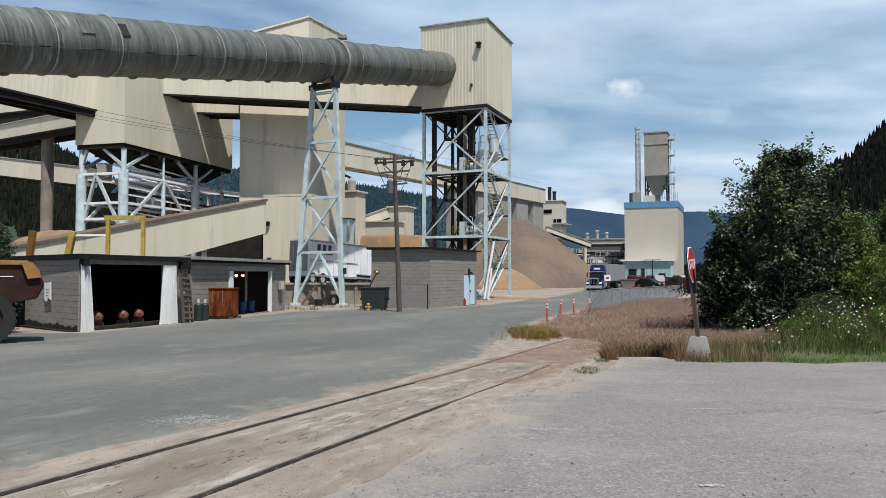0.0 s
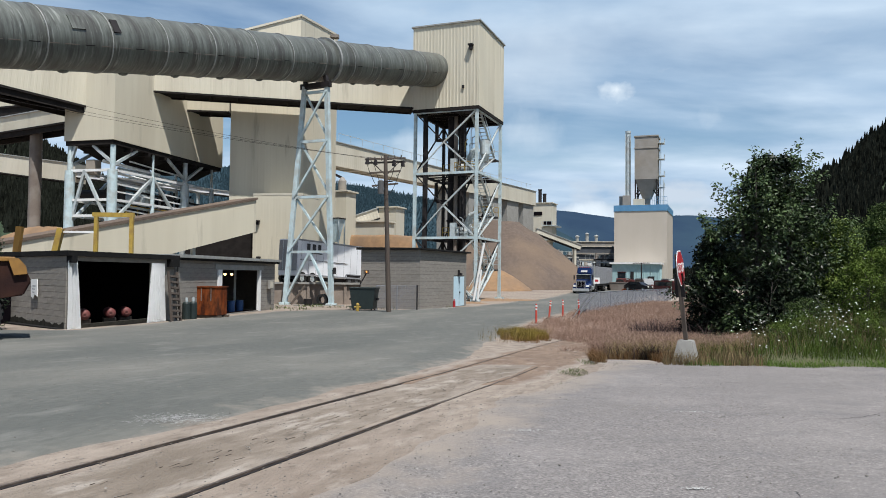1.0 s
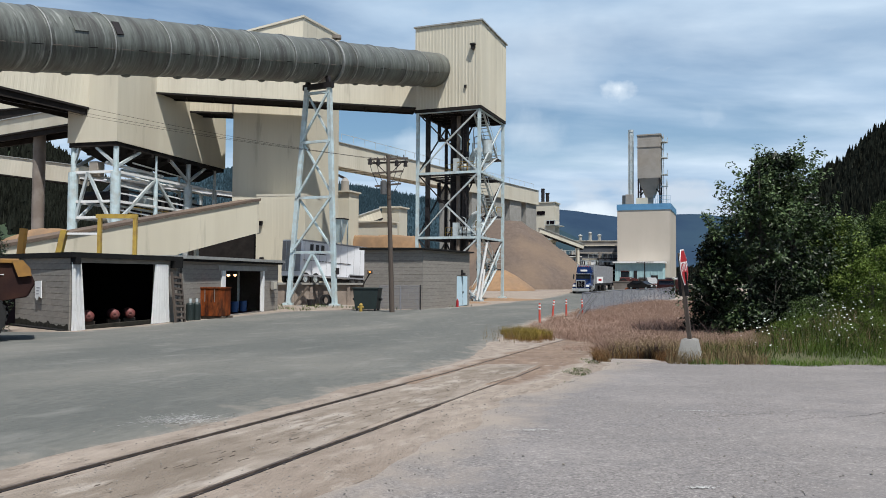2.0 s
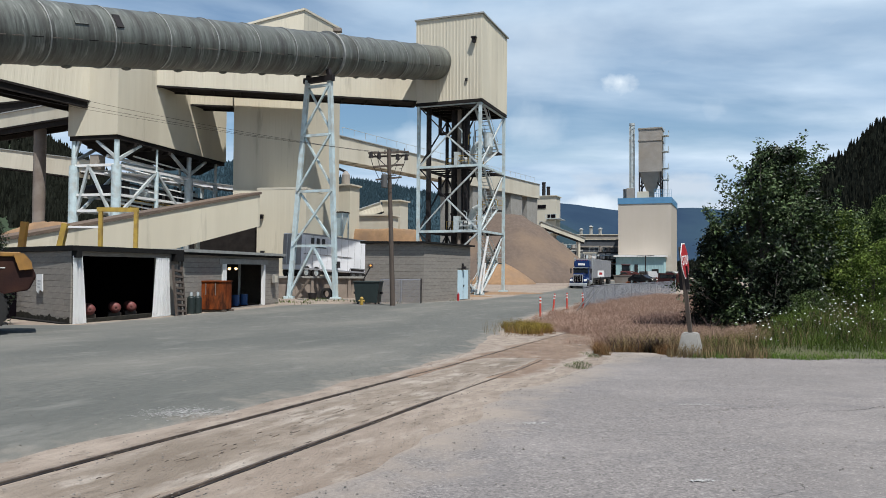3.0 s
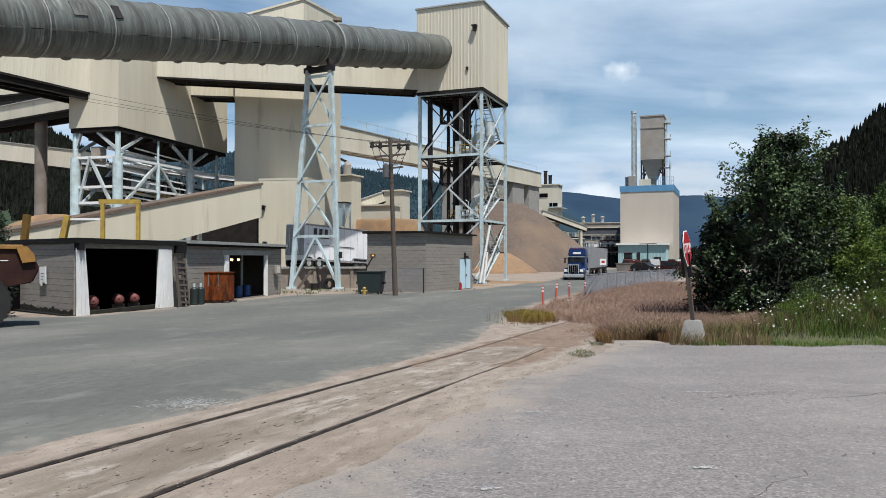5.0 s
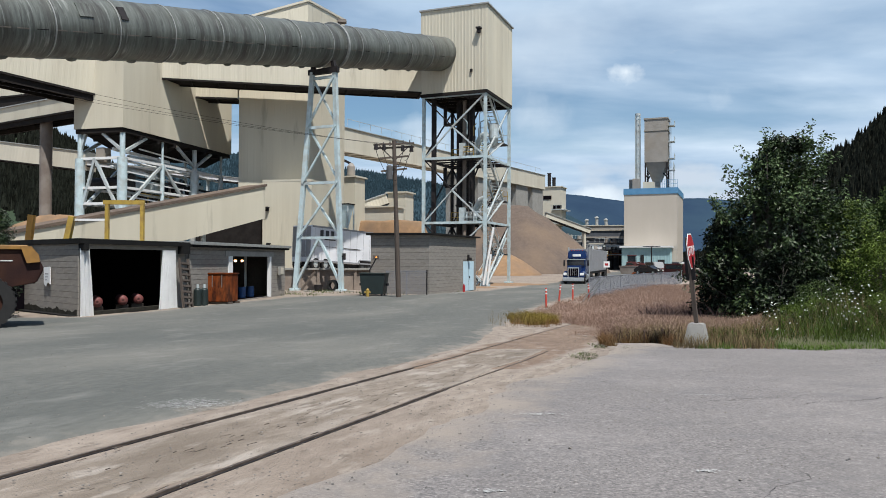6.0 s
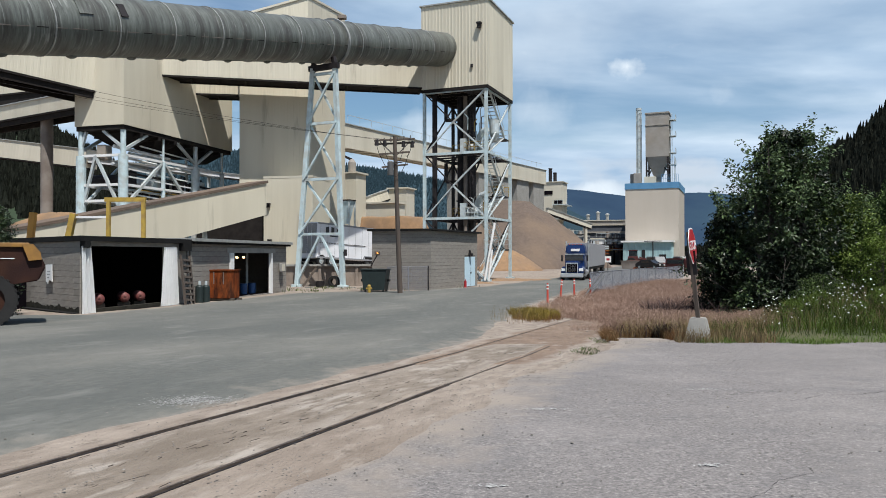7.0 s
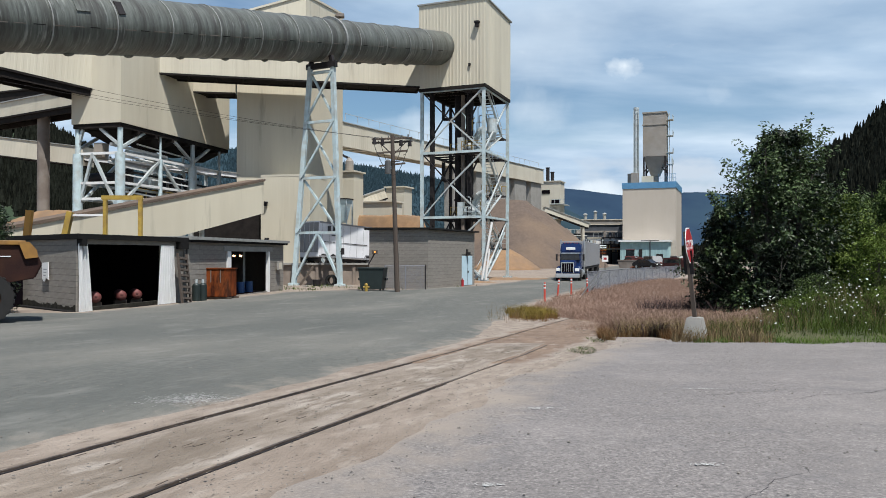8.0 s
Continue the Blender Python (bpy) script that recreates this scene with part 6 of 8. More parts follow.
def make_box_trailer():
    """Rear doors at local y = 1.9, front towards +y, wall to the yard at x = 0."""
    t = thing("box_trailer", trailer_pose(0), "grey and white box trailer rolling along the terrace", "trailer")
    wheels = []
    W, Y0, L, Z0, Z1 = -2.35, 1.9, 12.4, 0.7, 3.95
    b = Build()
    b.box(W, Y0, Z0, 0, L, Z1, bevel=0.1)
    part("box_body", b, TRAILERWHITE, t)
    for name, z0, z1 in (("side_rail", Z0 + 0.05, Z0 + 0.19), ("roof_rail", Z1 - 0.15, Z1)):
        part(name, Build().box(0.0, Y0 + 0.05, z0, 0.03, L - 0.05, z1), TRAILERGREY, t)
    for i in range(11):
        y = Y0 + 0.4 + i * (L - Y0 - 0.8) / 10
        part("seam", Build().box(0.0, y - 0.012, Z0 + 0.19, 0.008, y + 0.012, Z1 - 0.15), TRAILERGREY, t)
    part("chassis", Build().box(W + 0.2, Y0 + 0.4, 0.45, -0.2, L - 0.3, Z0), DARKSTEEL, t)
    for k in range(3):
        y = 2.95 + 0.72 * k
        part("lettering", Build().box(0.031, y, 3.05, 0.04, y + 0.42, 3.6), BAR, t, "dark unreadable lettering bar")
    part("lettering", Build().box(0.031, 3.5, 2.74, 0.04, 5.0, 2.84), BAR, t, "dark unreadable lettering bar")
    part("door_bar", Build().box(0.031, 5.6, 2.1, 0.05, 8.6, 2.16), DARKSTEEL, t)
    for k in range(9):
        y = 2.1 + 0.4 * k
        part("side_marker", Build().box(0.031, y, 2.12, 0.045, y + 0.3, 2.17), DARKSTEEL, t)
    for x in (W + 0.08, W / 2 + 0.03):
        part("rear_door", Build().box(x, Y0 - 0.05, 1.15, x + 1.05, Y0 - 0.004, Z1 - 0.1, bevel=0.01), TRAILERGREY, t, "grey rear door leaf")
        part("lock_rod", Build().tube((x + 0.52, Y0 - 0.08, 1.2), (x + 0.52, Y0 - 0.08, Z1 - 0.15), 0.025, n=8), GALV, t)
    for ys, r, rim in (((2.55, 3.85), 0.53, GALV), ((9.1, 10.15), 0.5, BUMPER)):
        for y in ys:
            for x in (-0.14, W + 0.14):
                wheels.append(wheel_parts(t, "wheel", r, 0.3, pose(x, y, r), rim))
    arch = [(8.2, 0.72), (8.55, 1.14), (10.65, 1.14), (11.0, 0.72)]
    for (ya, za), (yb, zb) in zip(arch, arch[1:]):
        part("wheel_arch", Build().beam((0.02, ya, za), (0.02, yb, zb), 0.09, 0.05), TRAILERGREY, t)
    # solid dark box paints the shade inside the wheel arch
    part("mudguard", Build().box(-0.4, 8.6, 0.68, 0.012, 10.6, 1.1), DARKSTEEL, t, "dark box painting the shaded opening over the front wheels")
    for x in (-0.5, W + 0.5):
        part("landing_leg", Build().box(x - 0.06, 7.4, 0.12, x + 0.06, 7.55, 0.95), DARKSTEEL, t)
    return t, wheels


TRAILERWHITE = mat("white_trailer_skin", (0.80, 0.81, 0.83), (0.72, 0.73, 0.75), 0.8, 0.45, 0.05, 10, c3=(0.5, 0.5, 0.5), s3=0.5, amount3=0.3)
make_terrace()
BOX_TRAILER, BOX_TRAILER_WHEELS = make_box_trailer()


def make_feed_hopper():
    t = thing("feed_hopper", pose(-9.75, 74.2, 0.82, 0, 0, -PLANT), "pale blue steel feed hopper on slim legs behind the trailer", "hopper")
    b = Build()
    lo = [b.bm.verts.new((x * 0.2, y * 0.2, 4.0)) for x, y in ((-1, -1), (1, -1), (1, 1), (-1, 1))]
    hi = [b.bm.verts.new((x * 0.62, y * 0.62, 6.3)) for x, y in ((-1, -1), (1, -1), (1, 1), (-1, 1))]
    for i in range(4):
        j = (i + 1) % 4
        b.bm.faces.new((lo[i], lo[j], hi[j], hi[i]))
    b.bm.faces.new(lo[::-1])
    b.bm.faces.new(hi)
    part("bin", b, PALEBLUE, t)
    b = Build()
    b.box(-0.7, -0.7, 6.3, 0.7, 0.7, 6.42)
    part("rim", b, DARKSTEEL, t)
    for x in (-0.6, 0.6):
        for y in (-0.6, 0.6):
            part("leg", Build().box(x - 0.05, y - 0.05, -0.8, x + 0.05, y + 0.05, 6.3), GALV, t)


make_feed_hopper()


def make_skip():
    t = thing("waste_bin", on_ground(-4.5, 48.9, 10), "dark green steel waste bin beside the pole", "bin")
    b = Build()
    b.prism(((-0.7, 0.15), (0.7, 0.15), (0.85, 1.45), (-0.85, 1.45)), -0.55, 0.55)
    part("body", b, GREENTANK, t)
    b = Build()
    b.box(-0.9, -0.6, 1.45, 0.9, 0.6, 1.55, bevel=0.03)
    part("lid", b, GREENTANK, t)
    for s in (-1, 1):
        b = Build()
        b.box(s * 0.9 - 0.06, -0.2, 0.7, s * 0.9 + 0.06, 0.2, 0.85)
        part("lift_pocket", b, DARKSTEEL, t)
        for yy in (-0.4, 0.4):
            b = Build()
            b.tube((s * 0.6 - 0.04, yy, 0.09), (s * 0.6 + 0.04, yy, 0.09), 0.1, n=12)
            part("castor", b, RUBBER, t)
    h = thing("hydrant", on_ground(-4.8, 47.5), "small yellow hydrant by the bin", "hydrant")
    b = Build()
    b.tube((0, 0, -0.05), (0, 0, 0.42), 0.1, n=12).ball((0, 0, 0.44), 0.12)
    b.tube((-0.2, 0, 0.3), (0.2, 0, 0.3), 0.06, n=10)
    part("barrel", b, YELLOW, h, smooth=True)


make_skip()


def mesh_panel(t, p, q, h, post=True, gap=0.14, wire=0.006, z0=0.05, coat=None):
    """One bay of chain-link between p and q, with its post at p."""
    p, q = Vector(p), Vector(q)
    d = q - p
    ln = math.hypot(d.x, d.y)
    up = Vector((0, 0, 1))
    if post:
        b = Build()
        b.tube(p - up * 0.3, p + up * (h + 0.08), 0.035, n=10)
        part("post", b, coat or GALV, t)
    b = Build()
    n = int((ln + h) / gap)
    for i in range(1, n):
        c = i * gap
        for way in (1, -1):
            a0, a1 = max(0.0, c - h), min(ln, c)
            if a1 <= a0:
                continue
            za, zb = c - a0, c - a1
            if way < 0:
                za, zb = h - za, h - zb
            u0, u1 = p + d * (a0 / ln) + up * (za + z0), p + d * (a1 / ln) + up * (zb + z0)
            b.beam(u0, u1, wire * 2)
    part("wire_mesh", b, WIRE, t)
    b = Build()
    b.tube(p + up * (h + z0), q + up * (h + z0), 0.022, n=8)
    part("top_rail", b, coat or GALV, t)


def make_fences():
    t = thing("chain_link_fence", pose(0, 0, 0), "grey chain-link fence along the yard road", "fence")
    pts = [(8.9, 44.7), (10.3, 48.2), (11.8, 51.6), (13.3, 55.0), (14.8, 58.4), (16.4, 61.8), (18.0, 65.2), (19.7, 68.6), (21.4, 72.0), (23.1, 75.4), (24.9, 78.9), (26.8, 82.5)]
    for i, (p, q) in enumerate(zip(pts, pts[1:])):
        mesh_panel(t, (*p, zg(*p)), (*q, zg(*q)), 1.3, gap=0.13, wire=0.0045, coat=WIRE)
    b = Build()
    b.tube((*pts[-1], -1.0), (*pts[-1], 0.62), 0.035, n=10)
    part("post", b, GALV, t)
    b = Build()
    b.tube((8.0, 42.0, -0.72), (9.9, 46.2, 0.55), 0.04, n=10)
    part("brace_post", b, BUMPER, t, "leaning grey brace post")
    b = Build()
    b.tube((8.4, 42.6, -0.72), (10.2, 46.6, 0.42), 0.03, n=10)
    part("brace_post", b, BUMPER, t)
    t2 = thing("chain_link_fence", pose(0, 0, 0), "short chain-link fence in front of the block house", "fence")
    pts = [(-3.75, 49.6), (-2.4, 50.0), (-1.05, 50.4)]
    for p, q in zip(pts, pts[1:]):
        mesh_panel(t2, (*p, zg(*p)), (*q, zg(*q)), 1.6, gap=0.12, wire=0.005, coat=WIRE)
    b = Build()
    b.tube((*pts[-1], -1.0), (*pts[-1], 0.95), 0.05, n=10)
    part("post", b, DARKSTEEL, t2)


make_fences()


def make_delineators():
    t = thing("marker_post", on_ground(5.1, 36.2), "orange-red marker post with white bands", "marker post", "marker posts by the rails")
    b = Build()
    b.tube((0, 0, 0.03), (0, 0, 1.02), 0.055, 0.045, 12)
    part("tube", b, ORANGEPOST, t, smooth=True)
    for z in (0.72, 0.88):
        b = Build()
        b.ring((0, 0, z), (0, 0, z + 0.07), 0.056, 0.04, 16)
        part("band", b, WHITE, t)
    b = Build()
    b.tube((0, 0, -0.03), (0, 0, 0.04), 0.2, 0.17, 16)
    part("base", b, RUBBER, t)
    copy_thing(t, on_ground(6.6, 41.7) @ pose(0, 0, 0, 0, 5))
    copy_thing(t, on_ground(7.7, 43.5))
    copy_thing(t, on_ground(8.75, 43.9) @ pose(0, 0, 0, 0, -3))
    single("concrete_slab", Build().box(-0.55, -0.3, -0.08, 0.55, 0.3, 0.06, bevel=0.02), CONCRETE, on_ground(5.2, 35.4, 8), "pale concrete slab lying in the gravel", "slab")


make_delineators()


def make_shed_goods():
    g = -0.75
    # rusty steel box
    t = thing("steel_tank", on_ground(-11.72, 39.35, 12), "rusty orange square steel tank on skids", "tank")
    b = Build()
    b.box(-0.62, -0.55, 0.14, 0.62, 0.55, 1.6, bevel=0.03)
    part("body", b, RUST, t)
    b = Build()
    b.box(-0.66, -0.59, 1.6, 0.66, 0.59, 1.66)
    part("lid", b, RUST, t)
    for x in (-0.3, 0.25):
        b = Build()
        b.box(x, -0.57, 0.9, x + 0.04, -0.552, 1.55)
        part("drip", b, BROWNCONC, t, "pale dried drip")
    for y in (-0.4, 0.4):
        b = Build()
        b.box(-0.75, y - 0.07, -0.03, 0.8, y + 0.07, 0.14)
        part("skid", b, PALLET, t)
    # gas cylinders
    c = thing("gas_cylinder", on_ground(-12.42, 37.5), "dark green upright gas cylinder", "gas cylinder", "cylinders by the shed")
    b = Build()
    b.tube((0, 0, 0), (0, 0, 0.78), 0.2, n=18).ball((0, 0, 0.78), 0.2, 8, (1, 1, 0.7))
    part("body", b, GREENTANK, c, smooth=True)
    b = Build()
    b.tube((0, 0, 0.9), (0, 0, 1.1), 0.07, n=10)
    part("valve", b, GALV, c)
    copy_thing(c, on_ground(-12.18, 37.8))
    # leaning ladder rack
    l = thing("wooden_ladder", pose(-12.3, 35.75, g, 0, 0, -10) @ pose(0, 0, 0, -5, -9), "dark timber ladder leaning against the shed", "ladder")
    for y in (-0.4, 0.4):
        b = Build()
        b.box(-0.05, y - 0.05, 0, 0.05, y + 0.05, 2.45)
        part("rail", b, WOOD_POLE, l)
    for i in range(8):
        b = Build()
        b.box(-0.07, -0.35, 0.2 + 0.28 * i, 0.07, 0.35, 0.3 + 0.28 * i)
        part("rung", b, WOOD_POLE, l)
    # tanks lying inside the open shed
    for k, (x, y) in enumerate(((-14.72, 31.5), (-14.28, 33.0), (-14.0, 34.0))):
        d = thing("pressure_tank", pose(x, y, g + 0.2, 0, 0, -62), "dull red pressure tank lying on its side", "tank", "tanks in the open shed")
        b = Build()
        b.tube((-1.2, 0, 0.34), (0, 0, 0.34), 0.23, n=20).ball((0, 0, 0.34), 0.23, 8, (0.5, 1, 1)).ball((-1.2, 0, 0.34), 0.23, 8, (0.5, 1, 1))
        part("shell", b, REDTANK, d, smooth=True)
        b = Build()
        b.ring((0.08, 0, 0.34), (0.15, 0, 0.34), 0.09, 0.05, 16)
        part("collar", b, REDTANK, d)
        b = Build()
        b.box(-1.0, -0.25, -0.18, -0.2, 0.25, 0.12)
        part("cradle", b, PALLET, d)
    # drums and lamps in the farther shed
    for x, y in ((-12.3, 45.3), (-12.1, 46.5)):
        d = thing("drum", pose(x, y, g + 0.03), "blue plastic drum inside the shed", "drum", "drums in the shed")
        b = Build()
        b.tube((0, 0, 0), (0, 0, 0.62), 0.24, n=20).tube((0, 0, 0.2), (0, 0, 0.23), 0.255, n=20).tube((0, 0, 0.42), (0, 0, 0.45), 0.255, n=20)
        part("body", b, BLUEDRUM, d, smooth=True)
        b = Build()
        b.tube((0, 0, 0.62), (0, 0, 0.65), 0.25, n=20)
        part("lid", b, BLUEDRUM, d)
    for x, y in ((-12.17, 43.4), (-12.05, 44.4)):
        d = thing("hanging_lamp", pose(x, y, 1.55), "small orange lamp glowing inside the shed", "lamp", "lamps in the shed")
        b = Build()
        b.tube((0, 0, 0.1), (0, 0, 0.83), 0.012, n=6).tube((0, 0, 0.05), (0, 0, 0.14), 0.11, 0.05, 12)
        part("shade", b, DARKSTEEL, d)
        b = Build()
        b.ball((0, 0, 0), 0.09)
        part("bulb", b, LAMPGLOW, d)
    for y in (44.6, 46.9):
        single("steel_post", Build().box(-0.06, -0.06, 0, 0.06, 0.06, 3.1), GALV, pose(-13.0 + (y - 44) * 0.17, y, g + 0.03), "slim steel post inside the shed", "post")
    # notice on the shed's end wall
    n = thing("notice_board", pose(-16.82, 31.46, 0.85, 0, 0, -41), "small white notice sheet on the block wall", "notice")
    b = Build()
    b.prism(((-0.34, 0.42), (0.3, 0.44), (0.34, -0.3), (0.05, -0.22), (-0.1, -0.4), (-0.32, -0.28)), -0.03, 0.0)
    part("sheet", b, WHITE, n)
    for i in range(3):
        b = Build()
        b.box(-0.18, -0.036, 0.12 - 0.13 * i, 0.16 - 0.05 * i, -0.031, 0.16 - 0.13 * i)
        part("text_bar", b, TRAILERGREY, n)
    w = thing("wall_box", pose(-10.62, 48.2, 0.6, 0, 0, -10), "small pale electrical box on the shed", "electrical box")
    b = Build()
    b.box(0.0, -0.3, 0, 0.16, 0.3, 0.55, bevel=0.02)
    part("case", b, CONCRETE, w)
    b = Build()
    b.box(0.16, -0.22, 0.06, 0.18, 0.22, 0.49)
    part("cover", b, BEIGE_PALE, w)
    # things by the trestle's foot
    single("bucket", Build().tube((0, 0, 0), (0, 0, 0.5), 0.28, 0.34, 18), DARKSTEEL, on_ground(-9.55, 56.9), "rusty dark bucket by the trestle", "bucket", smooth=True)
    ty = thing("old_tyre", on_ground(-8.5, 57.3) @ pose(0, 0, 0.42, 0, 0, 65), "old black tyre leaning by the trestle", "tyre")
    b = Build()
    b.ring((-0.15, 0, 0), (0.15, 0, 0), 0.46, 0.27, 24)
    part("tread", b, RUBBER, ty, smooth=True)
    single("timber_beam", Build().beam((0, 0, 0.05), (1.0, 0.4, 1.5), 0.16), PALLET, on_ground(-11.0, 57.6), "brown timber leaning behind the trestle leg", "timber")
    for x, y, r in ((-7.2, 56.4, 12), (-8.3, 55.9, -30), (-10.2, 56.0, 50), (0.6, 52.5, 20), (1.2, 54.0, -10)):
        single("scrap_board", Build().box(-0.5, -0.09, -0.01, 0.5, 0.09, 0.07, bevel=0.01), CONCRETE, on_ground(x, y, r), "pale scrap board lying on the gravel", "board", "scrap boards")
    # red cone-like bottle by the block house
    single("fire_extinguisher", Build().tube((0, 0, 0), (0, 0, 0.5), 0.1, n=12).tube((0, 0, 0.5), (0, 0, 0.62), 0.04, n=8), RED, pose(1.65, 56.0, -0.8), "red fire extinguisher by the block house", "extinguisher", smooth=True)


make_shed_goods()


def make_gantry():
    t = thing("lifting_frame", pose(-19.1, 42, -0.75), "yellow painted steel portal frame behind the shed", "frame")
    for x in (0.0, 2.0):
        b = Build()
        b.box(x - 0.1, -0.1, -0.2, x + 0.1, 0.1, 5.7)
        part("post", b, YELLOW, t)
    b = Build()
    b.box(-0.2, -0.11, 5.48, 2.12, 0.11, 5.72)
    part("lintel", b, YELLOW, t)
    b = Build()
    b.beam((-2.2, 0.1, 4.6), (-0.1, 0, 4.6), 0.12)
    part("rail", b, WHITE, t)
    for x, lean, mt in ((-22.1, 12, YELLOW), (-23.9, 6, ORANGESTEEL)):
        single("steel_post", Build().box(-0.16, -0.15, -0.2, 0.16, 0.15, 4.9), mt, pose(x, 42, -0.75, 0, lean), "leaning yellow steel post behind the shed", "post", "yellow posts")


make_gantry()


def make_haul_truck():
    """Tail of a dump truck parked across the yard; its body runs to -x."""
    t = thing("dump_truck", pose(-12.58, 23.0, zg(-13, 23) + 0.035, 0, 0, 29), "orange-yellow and brown articulated dump truck", "dump truck")
    b = Build()
    b.prism(((0.0, 2.15), (0.15, 1.8), (-0.05, 1.36), (-0.7, 1.26), (-1.6, 1.04), (-6.5, 1.14), (-6.8, 2.5), (-0.25, 2.42)), 0.0, 2.6)
    bmesh.ops.bevel(b.bm, geom=b.bm.edges[:], offset=0.04, segments=2, affect="EDGES")
    part("dump_body", b, HAULBROWN, t, "rusty brown dump body")
    b = Build()
    b.box(-6.6, -0.08, 2.4, -0.3, -0.0, 2.54, bevel=0.02).box(-6.6, 2.6, 2.4, -0.3, 2.68, 2.54, bevel=0.02)
    part("top_rail", b, HAULYELLOW, t)
    b = Build()
    b.prism(((-0.32, 1.98), (0.04, 2.02), (0.0, 2.25), (-0.2, 2.5), (-0.5, 2.5)), -0.12, 0.0)
    part("corner_plate", b, HAULYELLOW, t, "yellow corner plate")
    b = Build()
    b.box(-6.2, -0.02, 2.04, -0.7, -0.004, 2.065)
    part("stripe", b, WHITE, t)
    b = Build()
    b.box(-7.5, 0.9, 0.75, -0.8, 1.7, 1.2)
    part("chassis", b, DARKSTEEL, t)
    for x in (-1.4, -3.3):
        for y in (0.1, 2.4):
            wh = wheel_parts(t, "wheel", 0.79, 0.5, pose(x, y, 0.78, 0, 0, 90), HAULBROWN)
            b = Build()
            for k in range(26):
                a = 2 * math.pi * k / 26
                b.box(-0.25, -0.045, 0.77, 0.25, 0.045, 0.82, pose(0, 0, 0) @ Matrix.Rotation(a, 4, "X"))
            part("tread", b, RUBBER, wh)
    b = Build()
    b.box(-9.6, 0.2, 0.6, -7.2, 2.4, 1.7, bevel=0.1).box(-9.2, 0.5, 1.7, -7.6, 2.1, 2.9, bevel=0.12)
    part("cab", b, HAULYELLOW, t)


make_haul_truck()

# ---- far yard ----


def make_vehicle(x, y, heading, paint, label, tall=False):
    t = thing("parked_car", on_ground(x, y, heading, 0.03), label, "car")
    b = Build()
    if tall:
        b.prism(((-2.3, 0.4), (2.3, 0.4), (2.35, 1.0), (1.6, 1.2), (1.1, 2.0), (-2.2, 2.0), (-2.35, 1.0)), -0.9, 0.9)
    else:
        b.prism(((-2.2, 0.35), (2.2, 0.35), (2.25, 0.85), (1.2, 1.0), (0.5, 1.5), (-1.2, 1.5), (-1.9, 0.95), (-2.25, 0.9)), -0.85, 0.85)
    bmesh.ops.bevel(b.bm, geom=b.bm.edges[:], offset=0.07, segments=2, affect="EDGES")
    part("body", b, paint, t, smooth=False)
    b = Build()
    if tall:
        b.box(-1.9, -0.93, 1.3, 0.9, 0.93, 1.8)
    else:
        b.box(-1.0, -0.87, 1.02, 0.35, 0.87, 1.36)
    part("window", b, GLASS, t)
    for wx in (-1.4, 1.4):
        for wy in (-0.8, 0.8):
            wheel_parts(t, "wheel", 0.34, 0.22, pose(wx, wy, 0.34, 0, 0, 90), GALV)
    for wy in (-0.6, 0.6):
        b = Build()
        b.box(2.2, wy - 0.15, 0.65, 2.3, wy + 0.15, 0.8)
        part("headlight", b, WHITE, t)


CARWHITE = mat("grey_white_car_paint", (0.27, 0.27, 0.27), (0.22, 0.22, 0.22), 2, 0.3, 0, 10)
DARKPAINT = mat("dark_grey_car_paint", (0.0258, 0.0275, 0.0301), (0.0172, 0.0172, 0.0215), 3, 0.2, 0, 10, 0.2)
make_vehicle(31.2, 96, 60, DULLRED, "dull red pickup parked by the fence", True)
make_vehicle(33.5, 101, 62, CARWHITE, "white car parked by the fence")
make_vehicle(37.0, 128, 80, CARWHITE, "white van parked before the teal annexe", True)
make_vehicle(42.5, 131, 85, CARWHITE, "white pickup parked before the teal annexe", True)
make_vehicle(33.0, 118, 50, DARKPAINT, "dark grey car parked in the far yard")


